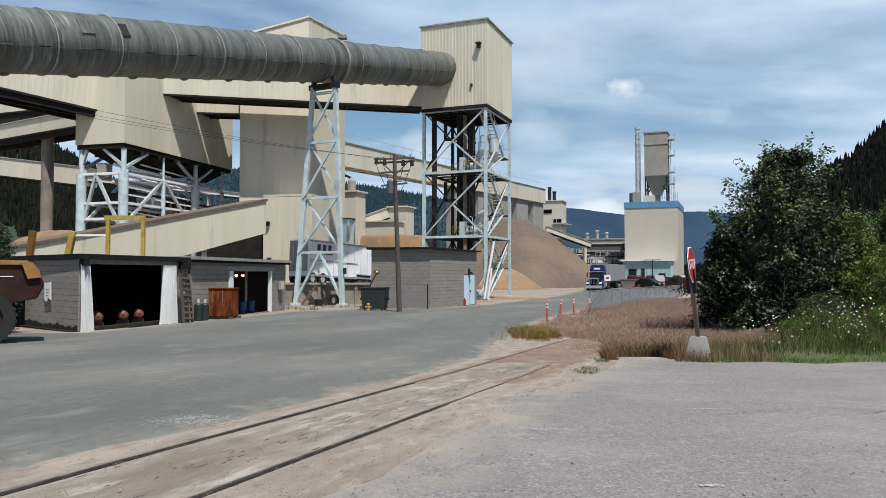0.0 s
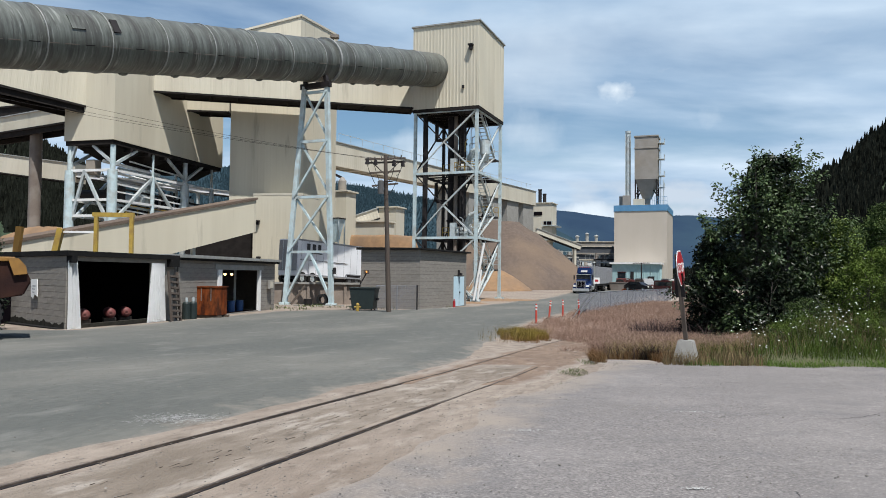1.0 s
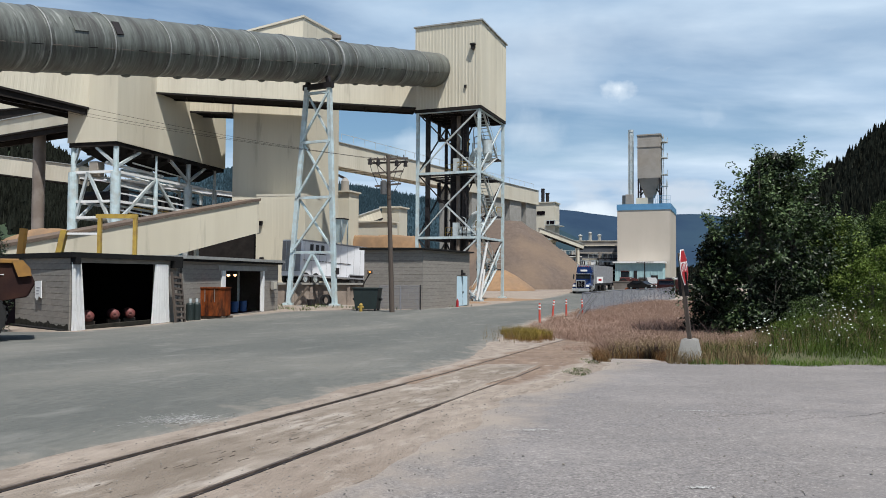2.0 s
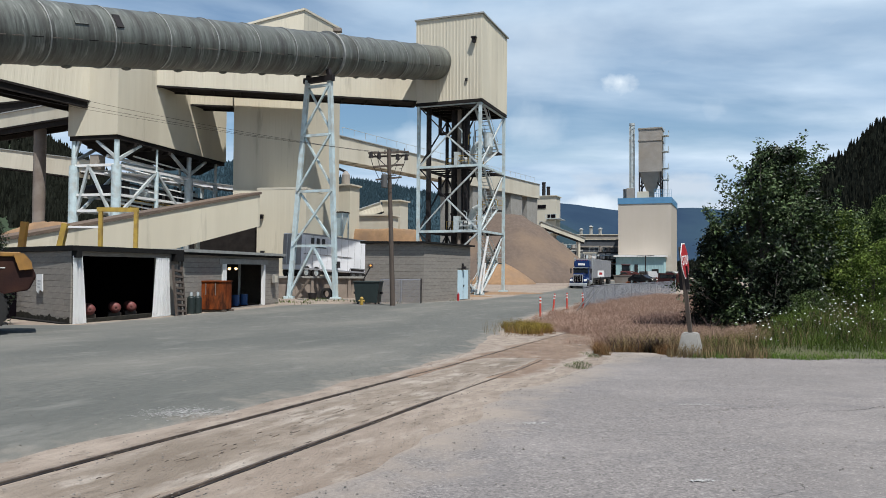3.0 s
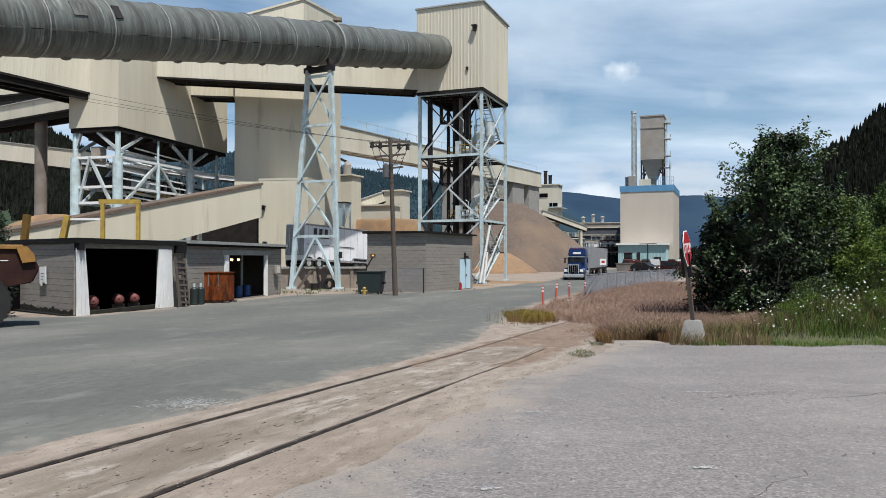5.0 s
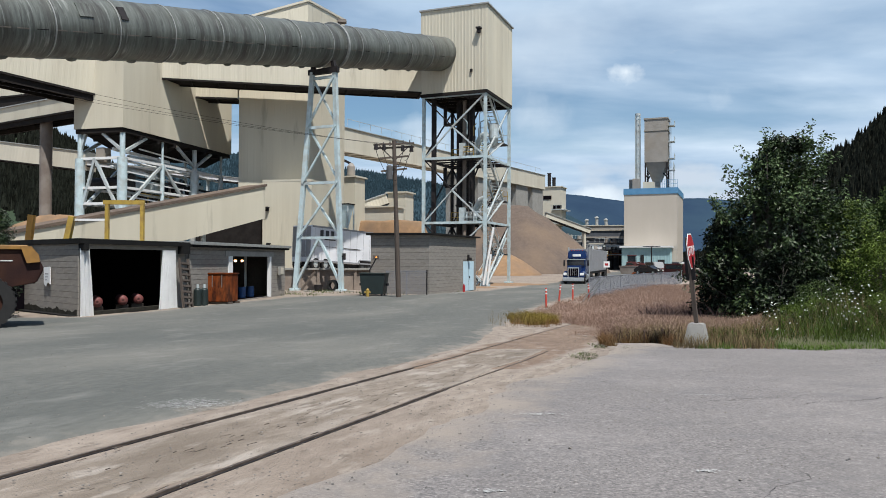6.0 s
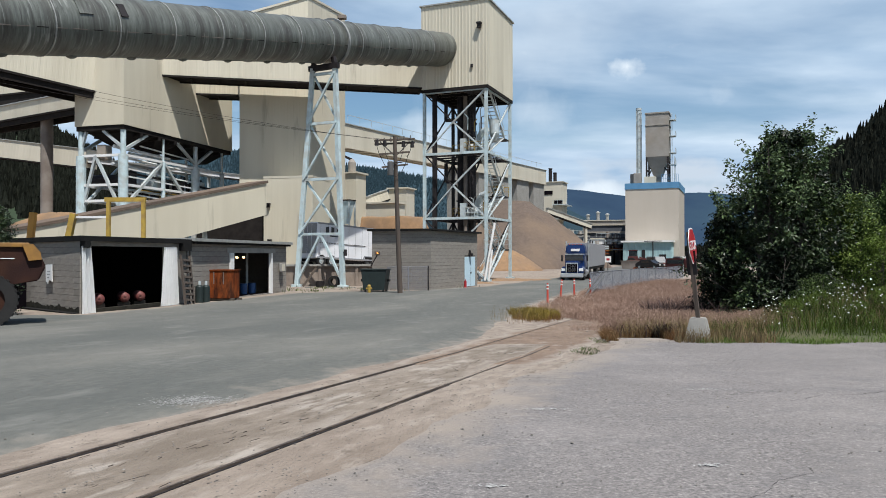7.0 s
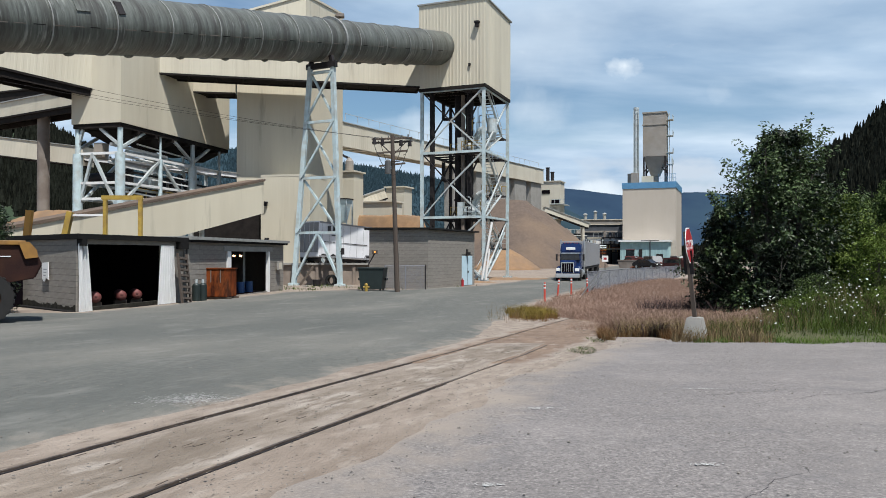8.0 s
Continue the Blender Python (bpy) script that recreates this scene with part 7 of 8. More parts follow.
def make_tractor():
    t = thing("tractor", on_ground(37.5, 140, -70, 0.02), "dull red loader tractor standing in the far yard", "tractor")
    b = Build()
    b.box(-0.6, -2.6, 0.8, 0.6, 0.6, 1.7, bevel=0.1)
    part("hood", b, DULLRED, t)
    b = Build()
    b.box(-0.8, 0.6, 0.9, 0.8, 2.4, 2.0, bevel=0.1)
    part("rear_body", b, DULLRED, t)
    b = Build()
    b.box(-0.75, 0.7, 2.0, 0.75, 2.2, 3.1, bevel=0.05)
    part("cab", b, GLASS, t)
    b = Build()
    b.box(-0.85, 0.6, 3.1, 0.85, 2.3, 3.25, bevel=0.04)
    part("cab_roof", b, DULLRED, t)
    for x in (-1, 1):
        wheel_parts(t, "wheel", 0.9, 0.5, pose(x, 1.7, 0.9), DULLRED)
        wheel_parts(t, "wheel", 0.55, 0.35, pose(x * 0.85, -1.8, 0.55), DULLRED)
        b = Build()
        b.beam((x * 0.8, 0.4, 1.9), (x * 0.8, -3.6, 0.7), 0.18)
        part("loader_arm", b, DULLRED, t)
    b = Build()
    b.prism(((-1.1, 0.2), (1.1, 0.2), (1.1, 0.9), (-1.1, 0.9)), -4.2, -3.5)
    part("bucket", b, DARKSTEEL, t)
    for x, y, mt, l in ((33.5, 128, REDTANK, "dull red"), (35.0, 132, REDTANK, "dull red"), (31.0, 122, BROWNCONC, "brown"), (40, 136, REDTANK, "dull red")):
        k = thing("scrap_bin", on_ground(x, y, 30), l + " steel scrap bin in the far yard", "bin", "scrap bins")
        b = Build()
        b.prism(((-1.2, 0), (1.2, 0), (1.5, 1.3), (-1.5, 1.3)), -0.8, 0.8)
        part("body", b, mt, k)
        b = Build()
        b.box(-1.55, -0.85, 1.25, 1.55, -0.75, 1.4).box(-1.55, 0.75, 1.25, 1.55, 0.85, 1.4)
        part("rim", b, mt, k)
    s = thing("light_mast", on_ground(33.5, 118), "slim dark lamp mast in the far yard", "lamp post")
    b = Build()
    b.tube((0, 0, -0.2), (0, 0, 4.6), 0.12, 0.08, 10)
    part("pole", b, DARKSTEEL, s)
    b = Build()
    b.beam((-1.4, 0, 4.5), (1.4, 0, 4.55), 0.12)
    part("arm", b, DARKSTEEL, s)
    sg = thing("notice_sign", on_ground(21.5, 96.5), "small white sign with a red mark on a post", "sign")
    b = Build()
    b.tube((0, 0, -0.2), (0, 0, 1.6), 0.05, n=8)
    part("post", b, DARKSTEEL, sg)
    b = Build()
    b.box(-0.4, -0.07, 1.5, 0.4, -0.04, 2.3)
    part("panel", b, WHITE, sg)
    b = Build()
    b.box(-0.2, -0.08, 1.75, 0.2, -0.071, 2.05)
    part("mark", b, RED, sg)


make_tractor()


def make_far_buildings():
    DG = mat("dark_blue_grey_cladding", (0.086, 0.0946, 0.1118), (0.0602, 0.0671, 0.0774), 0.5, 0.7, 0.1, 6)
    t = plain_block("workshop", 36.2, 186, 11.5, 8, -0.4, 9.8, "dark grey workshop with open bays", DG, 12)
    # near-black plates on the wall paint the shade of the open bays
    for x in (4.4, 8.2):
        b = Build()
        b.box(x, -0.12, 0, x + 2.4, -0.06, 5.0)
        part("bay_door", b, DARK, t)
    b = Build()
    b.box(-0.3, -0.3, 7.9, 11.8, -0.06, 8.3)
    part("fascia", b, SILO, t)
    plain_block("store_building", 38.8, 205, 12.5, 6, -0.4, 12.0, "low grey store building beyond the workshop", SILO, 10)
    plain_block("store_building", 35.6, 178, 3.0, 3, -0.4, 6.2, "small white container by the workshop", WHITE, 14)
    gallery((21.0, 150, 10.2), (30.4, 152, 7.0), 1.2, 1.1, "sloping pale conveyor beyond the chip pile", BEIGE_PALE, bents=(0.9,))
    plain_block("store_building", 29.8, 192, 7.0, 5, -0.4, 7.6, "low dark process shed beyond the conveyor", DG, 12)
    tk = thing("process_tank", on_ground(37.6, 172), "squat dark steel process tank", "tank")
    b = Build()
    b.tube((0, 0, -0.2), (0, 0, 3.4), 1.7, n=24).tube((0, 0, 3.4), (0, 0, 3.9), 1.7, 0.3, 24)
    part("shell", b, DARKSTEEL, tk, smooth=True)
    b = Build()
    b.ring((0, 0, 3.3), (0, 0, 3.45), 1.85, 1.6, 24)
    for k in range(10):
        a = 0.628 * k
        b.beam((1.8 * math.cos(a), 1.8 * math.sin(a), 3.4), (1.8 * math.cos(a), 1.8 * math.sin(a), 4.4), 0.06)
    part("guard_rail", b, YELLOW, tk)
    for x, y, h in ((40.5, 206.5, 14.2), (43.5, 207.5, 15.0), (46, 207, 14.4)):
        v = thing("roof_vent", pose(x, y, 11.6), "small pale roof vent on the store building", "vent", "roof vents")
        b = Build()
        b.tube((0, 0, 0), (0, 0, h - 13.0), 0.45, n=12).tube((0, 0, h - 13.0), (0, 0, h - 12.6), 0.7, 0.2, 12)
        part("cowl", b, BAND, v)
    for x, y, z, h in ((25.9, 178.5, 19.3, 3.4), (27.1, 179.0, 19.3, 2.4)):
        s = thing("exhaust_stack", pose(x, y, z), "black steel roof stack", "chimney", "roof stacks")
        b = Build()
        b.tube((0, 0, 0), (0, 0, h), 0.42, n=14)
        part("flue", b, DARKSTEEL, s)
        b = Build()
        b.tube((0, 0, h - 0.2), (0, 0, h), 0.5, n=14)
        part("collar", b, DARKSTEEL, s)
    # dust collector on the low roofs between pole and tower
    c = thing("dust_collector", pose(-12.0, 96.6, 12.6), "grey steel dust collector on a roof", "dust collector")
    b = Build()
    b.tube((0, 0, 0), (0, 0, 1.2), 0.55, n=16).tube((0, 0, 1.2), (0, 0, 1.7), 0.55, 0.2, 16)
    part("drum", b, SILO, c)
    b = Build()
    b.beam((0, 0, 1.6), (-1.3, 0, 2.2), 0.3).beam((-1.2, 0, 0), (-1.2, 0, 2.2), 0.12)
    part("duct", b, DARKSTEEL, c)
    gallery((-12.6, 103.5, 7.6), (-7.6, 105.6, 9.6), 1.6, 1.5, "small beige conveyor by the block house", BEIGE_PALE, bents=(0.5,))


make_far_buildings()


def make_pipe_rack(x, y, w, d, h, label, seed):
    """Open steel frame with decks, pipes and vessels."""
    r = random.Random(seed)
    t = thing("pipe_rack", on_ground(x, y, 12), label, "pipe rack", "pipe racks")
    for px in (0, w / 2, w):
        for py in (0, d):
            part("column", Build().box(px - 0.15, py - 0.15, -0.2, px + 0.15, py + 0.15, h), DARKSTEEL, t)
    for z in (h * 0.45, h * 0.75, h):
        b = Build()
        b.box(-0.2, -0.2, z - 0.2, w + 0.2, d + 0.2, z)
        part("deck", b, DARKSTEEL, t)
        b = Build()
        for k in range(8):
            b.beam((w * k / 7, -0.15, z), (w * k / 7, -0.15, z + 1.0), 0.07)
        b.beam((0, -0.15, z + 1.0), (w, -0.15, z + 1.0), 0.08)
        part("guard_rail", b, YELLOW if z < h * 0.6 else GALV, t)
        for _ in range(3):
            px = r.uniform(0.6, w - 0.6)
            k = r.uniform(0.35, 0.6)
            part("vessel", Build().tube((px, d * 0.4, z), (px, d * 0.4, z + r.uniform(0.7, 1.6)), k, k * 0.8, 14), r.choice((GALV, SILO, DARKSTEEL, BROWNCONC)), t)
    for k in range(4):
        z = h * r.uniform(0.25, 0.95)
        part("pipe", Build().tube((-0.6, -0.3 + 0.1 * k, z), (w + 0.8, -0.3 + 0.1 * k, z), r.uniform(0.1, 0.2), n=8), r.choice((GALV, BAND, RUST)), t)


make_pipe_rack(37.5, 181, 8.0, 3.0, 6.6, "dark steel pipe rack before the workshop", 3)
make_pipe_rack(30.5, 186, 5.5, 3.0, 7.6, "dark steel pipe rack beyond the conveyor", 5)
make_pipe_rack(31.0, 160, 4.0, 2.4, 4.6, "low steel pipe rack beside the chip heap", 7)


def make_scrap():
    r = random.Random(8)
    for cx, cy, n, mt, lab in ((33.2, 121, 60, RUST, "rusty"), (35.4, 127, 50, BROWNCONC, "brown"), (36.8, 124, 40, REDTANK, "dull red")):
        b = Build()
        for _ in range(n):
            x, y = r.gauss(0, 1.0), r.gauss(0, 0.7)
            z = max(0.05, 0.9 - 0.5 * math.hypot(x, y)) * r.uniform(0.4, 1.1)
            m = pose(x, y, z, r.uniform(-40, 40), r.uniform(-40, 40), r.uniform(0, 180))
            b.box(-r.uniform(0.2, 0.7), -0.12, -0.1, r.uniform(0.2, 0.7), 0.12, 0.1, m)
        single("scrap_metal", b, mt, on_ground(cx, cy), lab + " scrap metal heaped in the far yard", "scrap", kind="stuff")
    p = thing("signal_lamp", pose(-4.69, 52.3, zg(-4.69, 52.3)), "amber signal lamp on a short leaning steel post", "lamp")
    part("post", Build().tube((-0.55, 0, -0.1), (-0.45, 0, 1.75), 0.03, n=8).tube((-0.45, 0, 1.7), (0, 0, 2.5), 0.045, n=8), DARKSTEEL, p)
    part("housing", Build().box(-0.2, -0.1, 2.46, 0.2, 0.1, 2.74, bevel=0.03), RAIL, p, "rusty lamp housing")
    part("lens", Build().tube((0.02, -0.1, 2.6), (0.02, -0.13, 2.6), 0.055, n=14), AMBER, p, "glowing amber lens")


make_scrap()


# ---- cracks and loose stones ----


def make_ground_litter():
    rng = np.random.RandomState(12)
    v, f = [], []
    for _ in range(15):
        x, y = rng.uniform(0.5, 11), rng.uniform(4.5, 15)
        if x < pick(LOT_L, y) + 0.6:
            continue
        a = rng.choice((0.05, 0.2, 1.1)) + rng.normal(0, 0.25)
        n = rng.randint(14, 46)
        w = rng.uniform(0.002, 0.005)
        k = len(v)
        for i in range(n):
            a += rng.normal(0, 0.32)
            x += 0.08 * math.cos(a)
            y += 0.08 * math.sin(a)
            ww = w * rng.uniform(0.4, 1.4) * math.sin(math.pi * (i + 0.5) / n)
            z = zg(x, y) + 0.034
            v += [(x - math.sin(a) * ww, y + math.cos(a) * ww, z), (x + math.sin(a) * ww, y - math.cos(a) * ww, z)]
            if i:
                f.append((k + 2 * i - 2, k + 2 * i - 1, k + 2 * i + 1, k + 2 * i))
    tagged(new("asphalt_crack", raw_mesh("asphalt_crack", v, f, DARKSTEEL)), "fine dark cracks in the worn asphalt", "crack", kind="stuff")
    # stones
    base = [(1, 0, -0.3), (-0.5, 0.87, -0.3), (-0.5, -0.87, -0.3), (0.2, 0.1, 0.7), (0.5, 0.9, 0.1), (-1, 0, 0.15), (0.5, -0.9, 0.1)]
    tri = [(3, 0, 4), (3, 4, 1), (3, 1, 5), (3, 5, 2), (3, 2, 6), (3, 6, 0), (0, 1, 4), (1, 2, 5), (2, 0, 6)]
    v, f = [], []
    n = 0
    while n < 6500:
        y = rng.uniform(4.5, 24)
        kind = rng.randint(0, 6)
        if kind == 0:
            x = pick(LOT_L, y) + rng.normal(0.1, 0.35)
        elif kind == 1:
            x = pick([(b_, a_) for a_, b_ in RAIL_NEAR], y) + rng.uniform(-0.6, 2.4)
        elif kind == 2:
            x, y = rng.uniform(4, 20), 16.5 + rng.normal(0, 0.3)
        else:
            x, y = rng.uniform(-8, 12), rng.uniform(4.5, 17)
        n += 1
        r = rng.uniform(0.004, 0.011) * (1.6 if rng.uniform() < 0.08 else 1)
        a = rng.uniform(0, 6.28)
        z = zg(x, y) + 0.036 + r * 0.15
        k = len(v)
        for px, py, pz in base:
            px, py = px * math.cos(a) - py * math.sin(a), px * math.sin(a) + py * math.cos(a)
            v.append((x + px * r, y + py * r, z + pz * r * 0.8))
        f += [tuple(k + i for i in t3) for t3 in tri]
    tagged(new("gravel", raw_mesh("gravel", v, f, STONE)), "loose pale stones on the gravel and asphalt", "gravel", kind="stuff")
    # chalky scuffs on the road and the lot
    for cx, cy, sx, sy, n in ((-2.95, 8.75, 0.46, 0.34, 900), (0.35, 5.3, 0.1, 0.05, 60), (2.1, 5.85, 0.12, 0.04, 60), (1.1, 8.2, 0.25, 0.08, 90), (3.4, 9.6, 0.35, 0.08, 90)):
        v, f = [], []
        for i in range(n):
            x, y = cx + rng.normal(0, sx * 0.5), cy + rng.normal(0, sy * 0.5)
            w, h = rng.uniform(0.004, 0.02), rng.uniform(0.002, 0.007)
            k = len(v)
            z = zg(x, y) + 0.039 + 0.00001 * i
            v += [(x - w, y - h, z), (x + w, y - h * 0.4 + w * 0.3, z), (x + w * 0.8, y + h + w * 0.3, z), (x - w * 0.7, y + h, z)]
            f.append((k, k + 1, k + 2, k + 3))
        tagged(new("chalk_scuff", raw_mesh("chalk_scuff", v, f, CHALK)), "chalky pale scuff on the asphalt", "stain", kind="stuff")
    # dark bark splinters strewn along the rails
    v, f = [], []
    line = [(b_, a_) for a_, b_ in RAIL_NEAR]
    for _ in range(150):
        y = rng.uniform(5, 19)
        off = rng.choice((0.07, 0.75, 0.9, 1.1, 1.5)) + rng.normal(0, 0.06)
        x = pick(line, y) + off
        a = math.atan2(1.0, (pick(line, y + 0.5) - pick(line, y - 0.5))) + rng.normal(0, 0.12)
        ln, w, h = rng.uniform(0.02, 0.09) * (2.0 if rng.uniform() < 0.1 else 1), rng.uniform(0.002, 0.006), rng.uniform(0.003, 0.008)
        c, sn, z, k = math.cos(a), math.sin(a), zg(x, y) + 0.012, len(v)
        for u, q, e in ((-1, -1, 0), (1, -0.4, 0), (1, 0.4, 0), (-0.8, 1, 0), (-0.7, 0, 1), (0.8, 0.1, 1)):
            v.append((x + c * ln * u - sn * w * q, y + sn * ln * u + c * w * q, z + h * e))
        f += [(k, k + 1, k + 5, k + 4), (k + 1, k + 2, k + 5), (k + 2, k + 3, k + 4, k + 5), (k + 3, k, k + 4)]
    tagged(new("bark_splinters", raw_mesh("bark_splinters", v, f, RAIL)), "dark bark splinters strewn along the rails", "debris", kind="stuff")


STONE = mat("pale_stone", (0.22, 0.198, 0.172), (0.12, 0.108, 0.096), 8, 0.9, 0, 10, island=0.35)
CHALK = mat("chalk_dust", (0.44, 0.435, 0.415), (0.33, 0.325, 0.31), 8, 0.95, island=0.2)
make_ground_litter()

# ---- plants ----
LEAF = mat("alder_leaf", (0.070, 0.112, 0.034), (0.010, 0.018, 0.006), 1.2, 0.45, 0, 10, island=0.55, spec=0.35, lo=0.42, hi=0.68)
LEAF_PALE = mat("pale_shrub_leaf", (0.185, 0.25, 0.056), (0.06, 0.092, 0.022), 1.4, 0.6, 0, 10, island=0.6, spec=0.15, lo=0.38, hi=0.64)
LEAF_MID = mat("bank_shrub_leaf", (0.13, 0.185, 0.054), (0.04, 0.062, 0.02), 1.2, 0.65, 0, 10, island=0.6, spec=0.1, lo=0.42, hi=0.68)
HERB_LEAF = mat("herb_leaf", (0.125, 0.175, 0.032), (0.05, 0.082, 0.016), 1.6, 0.7, 0, 10, island=0.5, spec=0.1)
# leaf colour holds the shade at the alder's foot
LEAF_SHADE = mat("shade_shrub_leaf", (0.018, 0.028, 0.012), (0.005, 0.008, 0.004), 2.0, 0.6, 0, 10, island=0.8, spec=0.15)
NEEDLE = mat("conifer_needle", (0.024, 0.026, 0.019), (0.012, 0.0135, 0.011), 0.4, 0.95, 0, 10, island=0.5, spec=0.0)
# paler leaf for shoots: highlights of the sunlit crown put into colour
LEAF_TIP = mat("lit_tip_leaf", (0.10, 0.145, 0.058), (0.045, 0.075, 0.025), 2.0, 0.55, 0, 10, island=0.5, spec=0.25)
BARK = mat("grey_bark", (0.1032, 0.086, 0.0731), (0.0602, 0.0516, 0.043), 4, 0.9, 0.4, 30)
DRYGRASS = mat("dry_reddish_grass", (0.350, 0.238, 0.182), (0.26, 0.168, 0.128), 0.5, 0.9, 0, 10, island=0.18, spec=0.05)
SEEDHEAD = mat("pinkish_seed_heads", (0.345, 0.236, 0.182), (0.275, 0.183, 0.142), 0.35, 0.95, 0, 10, island=0.12, spec=0.0)
RUSTGRASS = mat("rusty_brown_grass", (0.20, 0.115, 0.05), (0.12, 0.062, 0.03), 0.9, 0.9, 0, 10, island=0.4, spec=0.05)
STRAW = mat("straw_coloured_grass", (0.33, 0.265, 0.12), (0.20, 0.155, 0.07), 0.7, 0.9, 0, 10, island=0.4, spec=0.05)
TANGRASS = mat("dry_tan_grass", (0.22, 0.16, 0.075), (0.14, 0.10, 0.05), 0.5, 0.9, 0, 10, island=0.4)
GREENGRASS = mat("green_grass", (0.092, 0.128, 0.026), (0.034, 0.053, 0.012), 0.9, 0.85, 0, 10, island=0.6, spec=0.1, lo=0.4, hi=0.62)
BRIGHTGRASS = mat("bright_short_grass", (0.105, 0.17, 0.024), (0.065, 0.115, 0.018), 0.6, 0.8, 0, 10, island=0.4, spec=0.2)
OLIVE = mat("olive_weeds", (0.27, 0.195, 0.030), (0.14, 0.10, 0.018), 0.5, 0.9, 0, 10, island=0.5)
DARKWEED = mat("dark_red_weeds", (0.0731, 0.043, 0.0387), (0.043, 0.0275, 0.0258), 0.5, 0.9, 0, 10, island=0.4)
PETAL = mat("white_petal", (0.75, 0.75, 0.72), (0.6, 0.6, 0.57), 4, 0.7, island=0.2)
# bluish needles: the far hills' haze is painted in
MIDTREE = mat("haze_tinted_conifer", (0.042, 0.072, 0.088), (0.030, 0.053, 0.066), 0.4, 1.0, 0, 10, island=0.3, spec=0.0)


def land(x, y):
    return zg(x, y) + bank(x, y)


def blades(name, points, height, width, material, label, category, spread=0.35, seed=3):
    """Bent blades, two triangles and a tip each, joined as one."""
    rng = np.random.RandomState(seed)
    v, f = [], []
    for x, y in points:
        z = land(x, y) - 0.02
        h = height * rng.uniform(0.5, 1.25)
        a = rng.uniform(0, 2 * math.pi)
        w = width * rng.uniform(0.6, 1.3)
        dx, dy = math.cos(a) * w, math.sin(a) * w
        lx, ly = rng.normal(0, spread, 2) * h
        k = len(v)
        v += [(x - dx, y - dy, z), (x + dx, y + dy, z), (x + lx * 0.35 - dx * 0.6, y + ly * 0.35 - dy * 0.6, z + h * 0.6),
              (x + lx * 0.35 + dx * 0.6, y + ly * 0.35 + dy * 0.6, z + h * 0.6), (x + lx, y + ly, z + h)]
        f += [(k, k + 1, k + 3, k + 2), (k + 2, k + 3, k + 4)]
    return tagged(new(name, raw_mesh(name, v, f, material)), label, category, kind="stuff")


def scatter(n, test, x0, x1, y0, y1, seed, clump=0.0):
    rng = np.random.RandomState(seed)
    out = []
    tries = 0
    while len(out) < n and tries < n * 30:
        tries += 1
        x, y = rng.uniform(x0, x1), rng.uniform(y0, y1)
        if not test(x, y):
            continue
        if clump and noise.noise((x * clump, y * clump, seed)) < rng.uniform(-0.5, 0.35):
            continue
        out.append((x, y))
    return out


def toe(x, y):
    """Distance to the right of the bank's toe."""
    return (x - 6.2) * 0.914 - (y - 17.4) * 0.407


def rail_gap(x, y):
    return x - (pick([(b, a) for a, b in RAIL_NEAR], y) + 1.9)


def in_dry(x, y):
    if toe(x, y) > 1.2 or x < pick(ROAD_R, y) + 0.5:
        return False
    if y < 17.9 and not (x > 5.2 and y > 16.9) and not (x < 4.0 and rail_gap(x, y) > 0.4 and x > pick(LOT_L, y) - 0.1 and y > 16.6):
        return False
    if y < 46 and rail_gap(x, y) < -0.7:
        return False
    if y < 24 and rail_gap(x, y) < 0.35 + 0.4 * noise.noise((x, y, 2)):
        return False
    return True


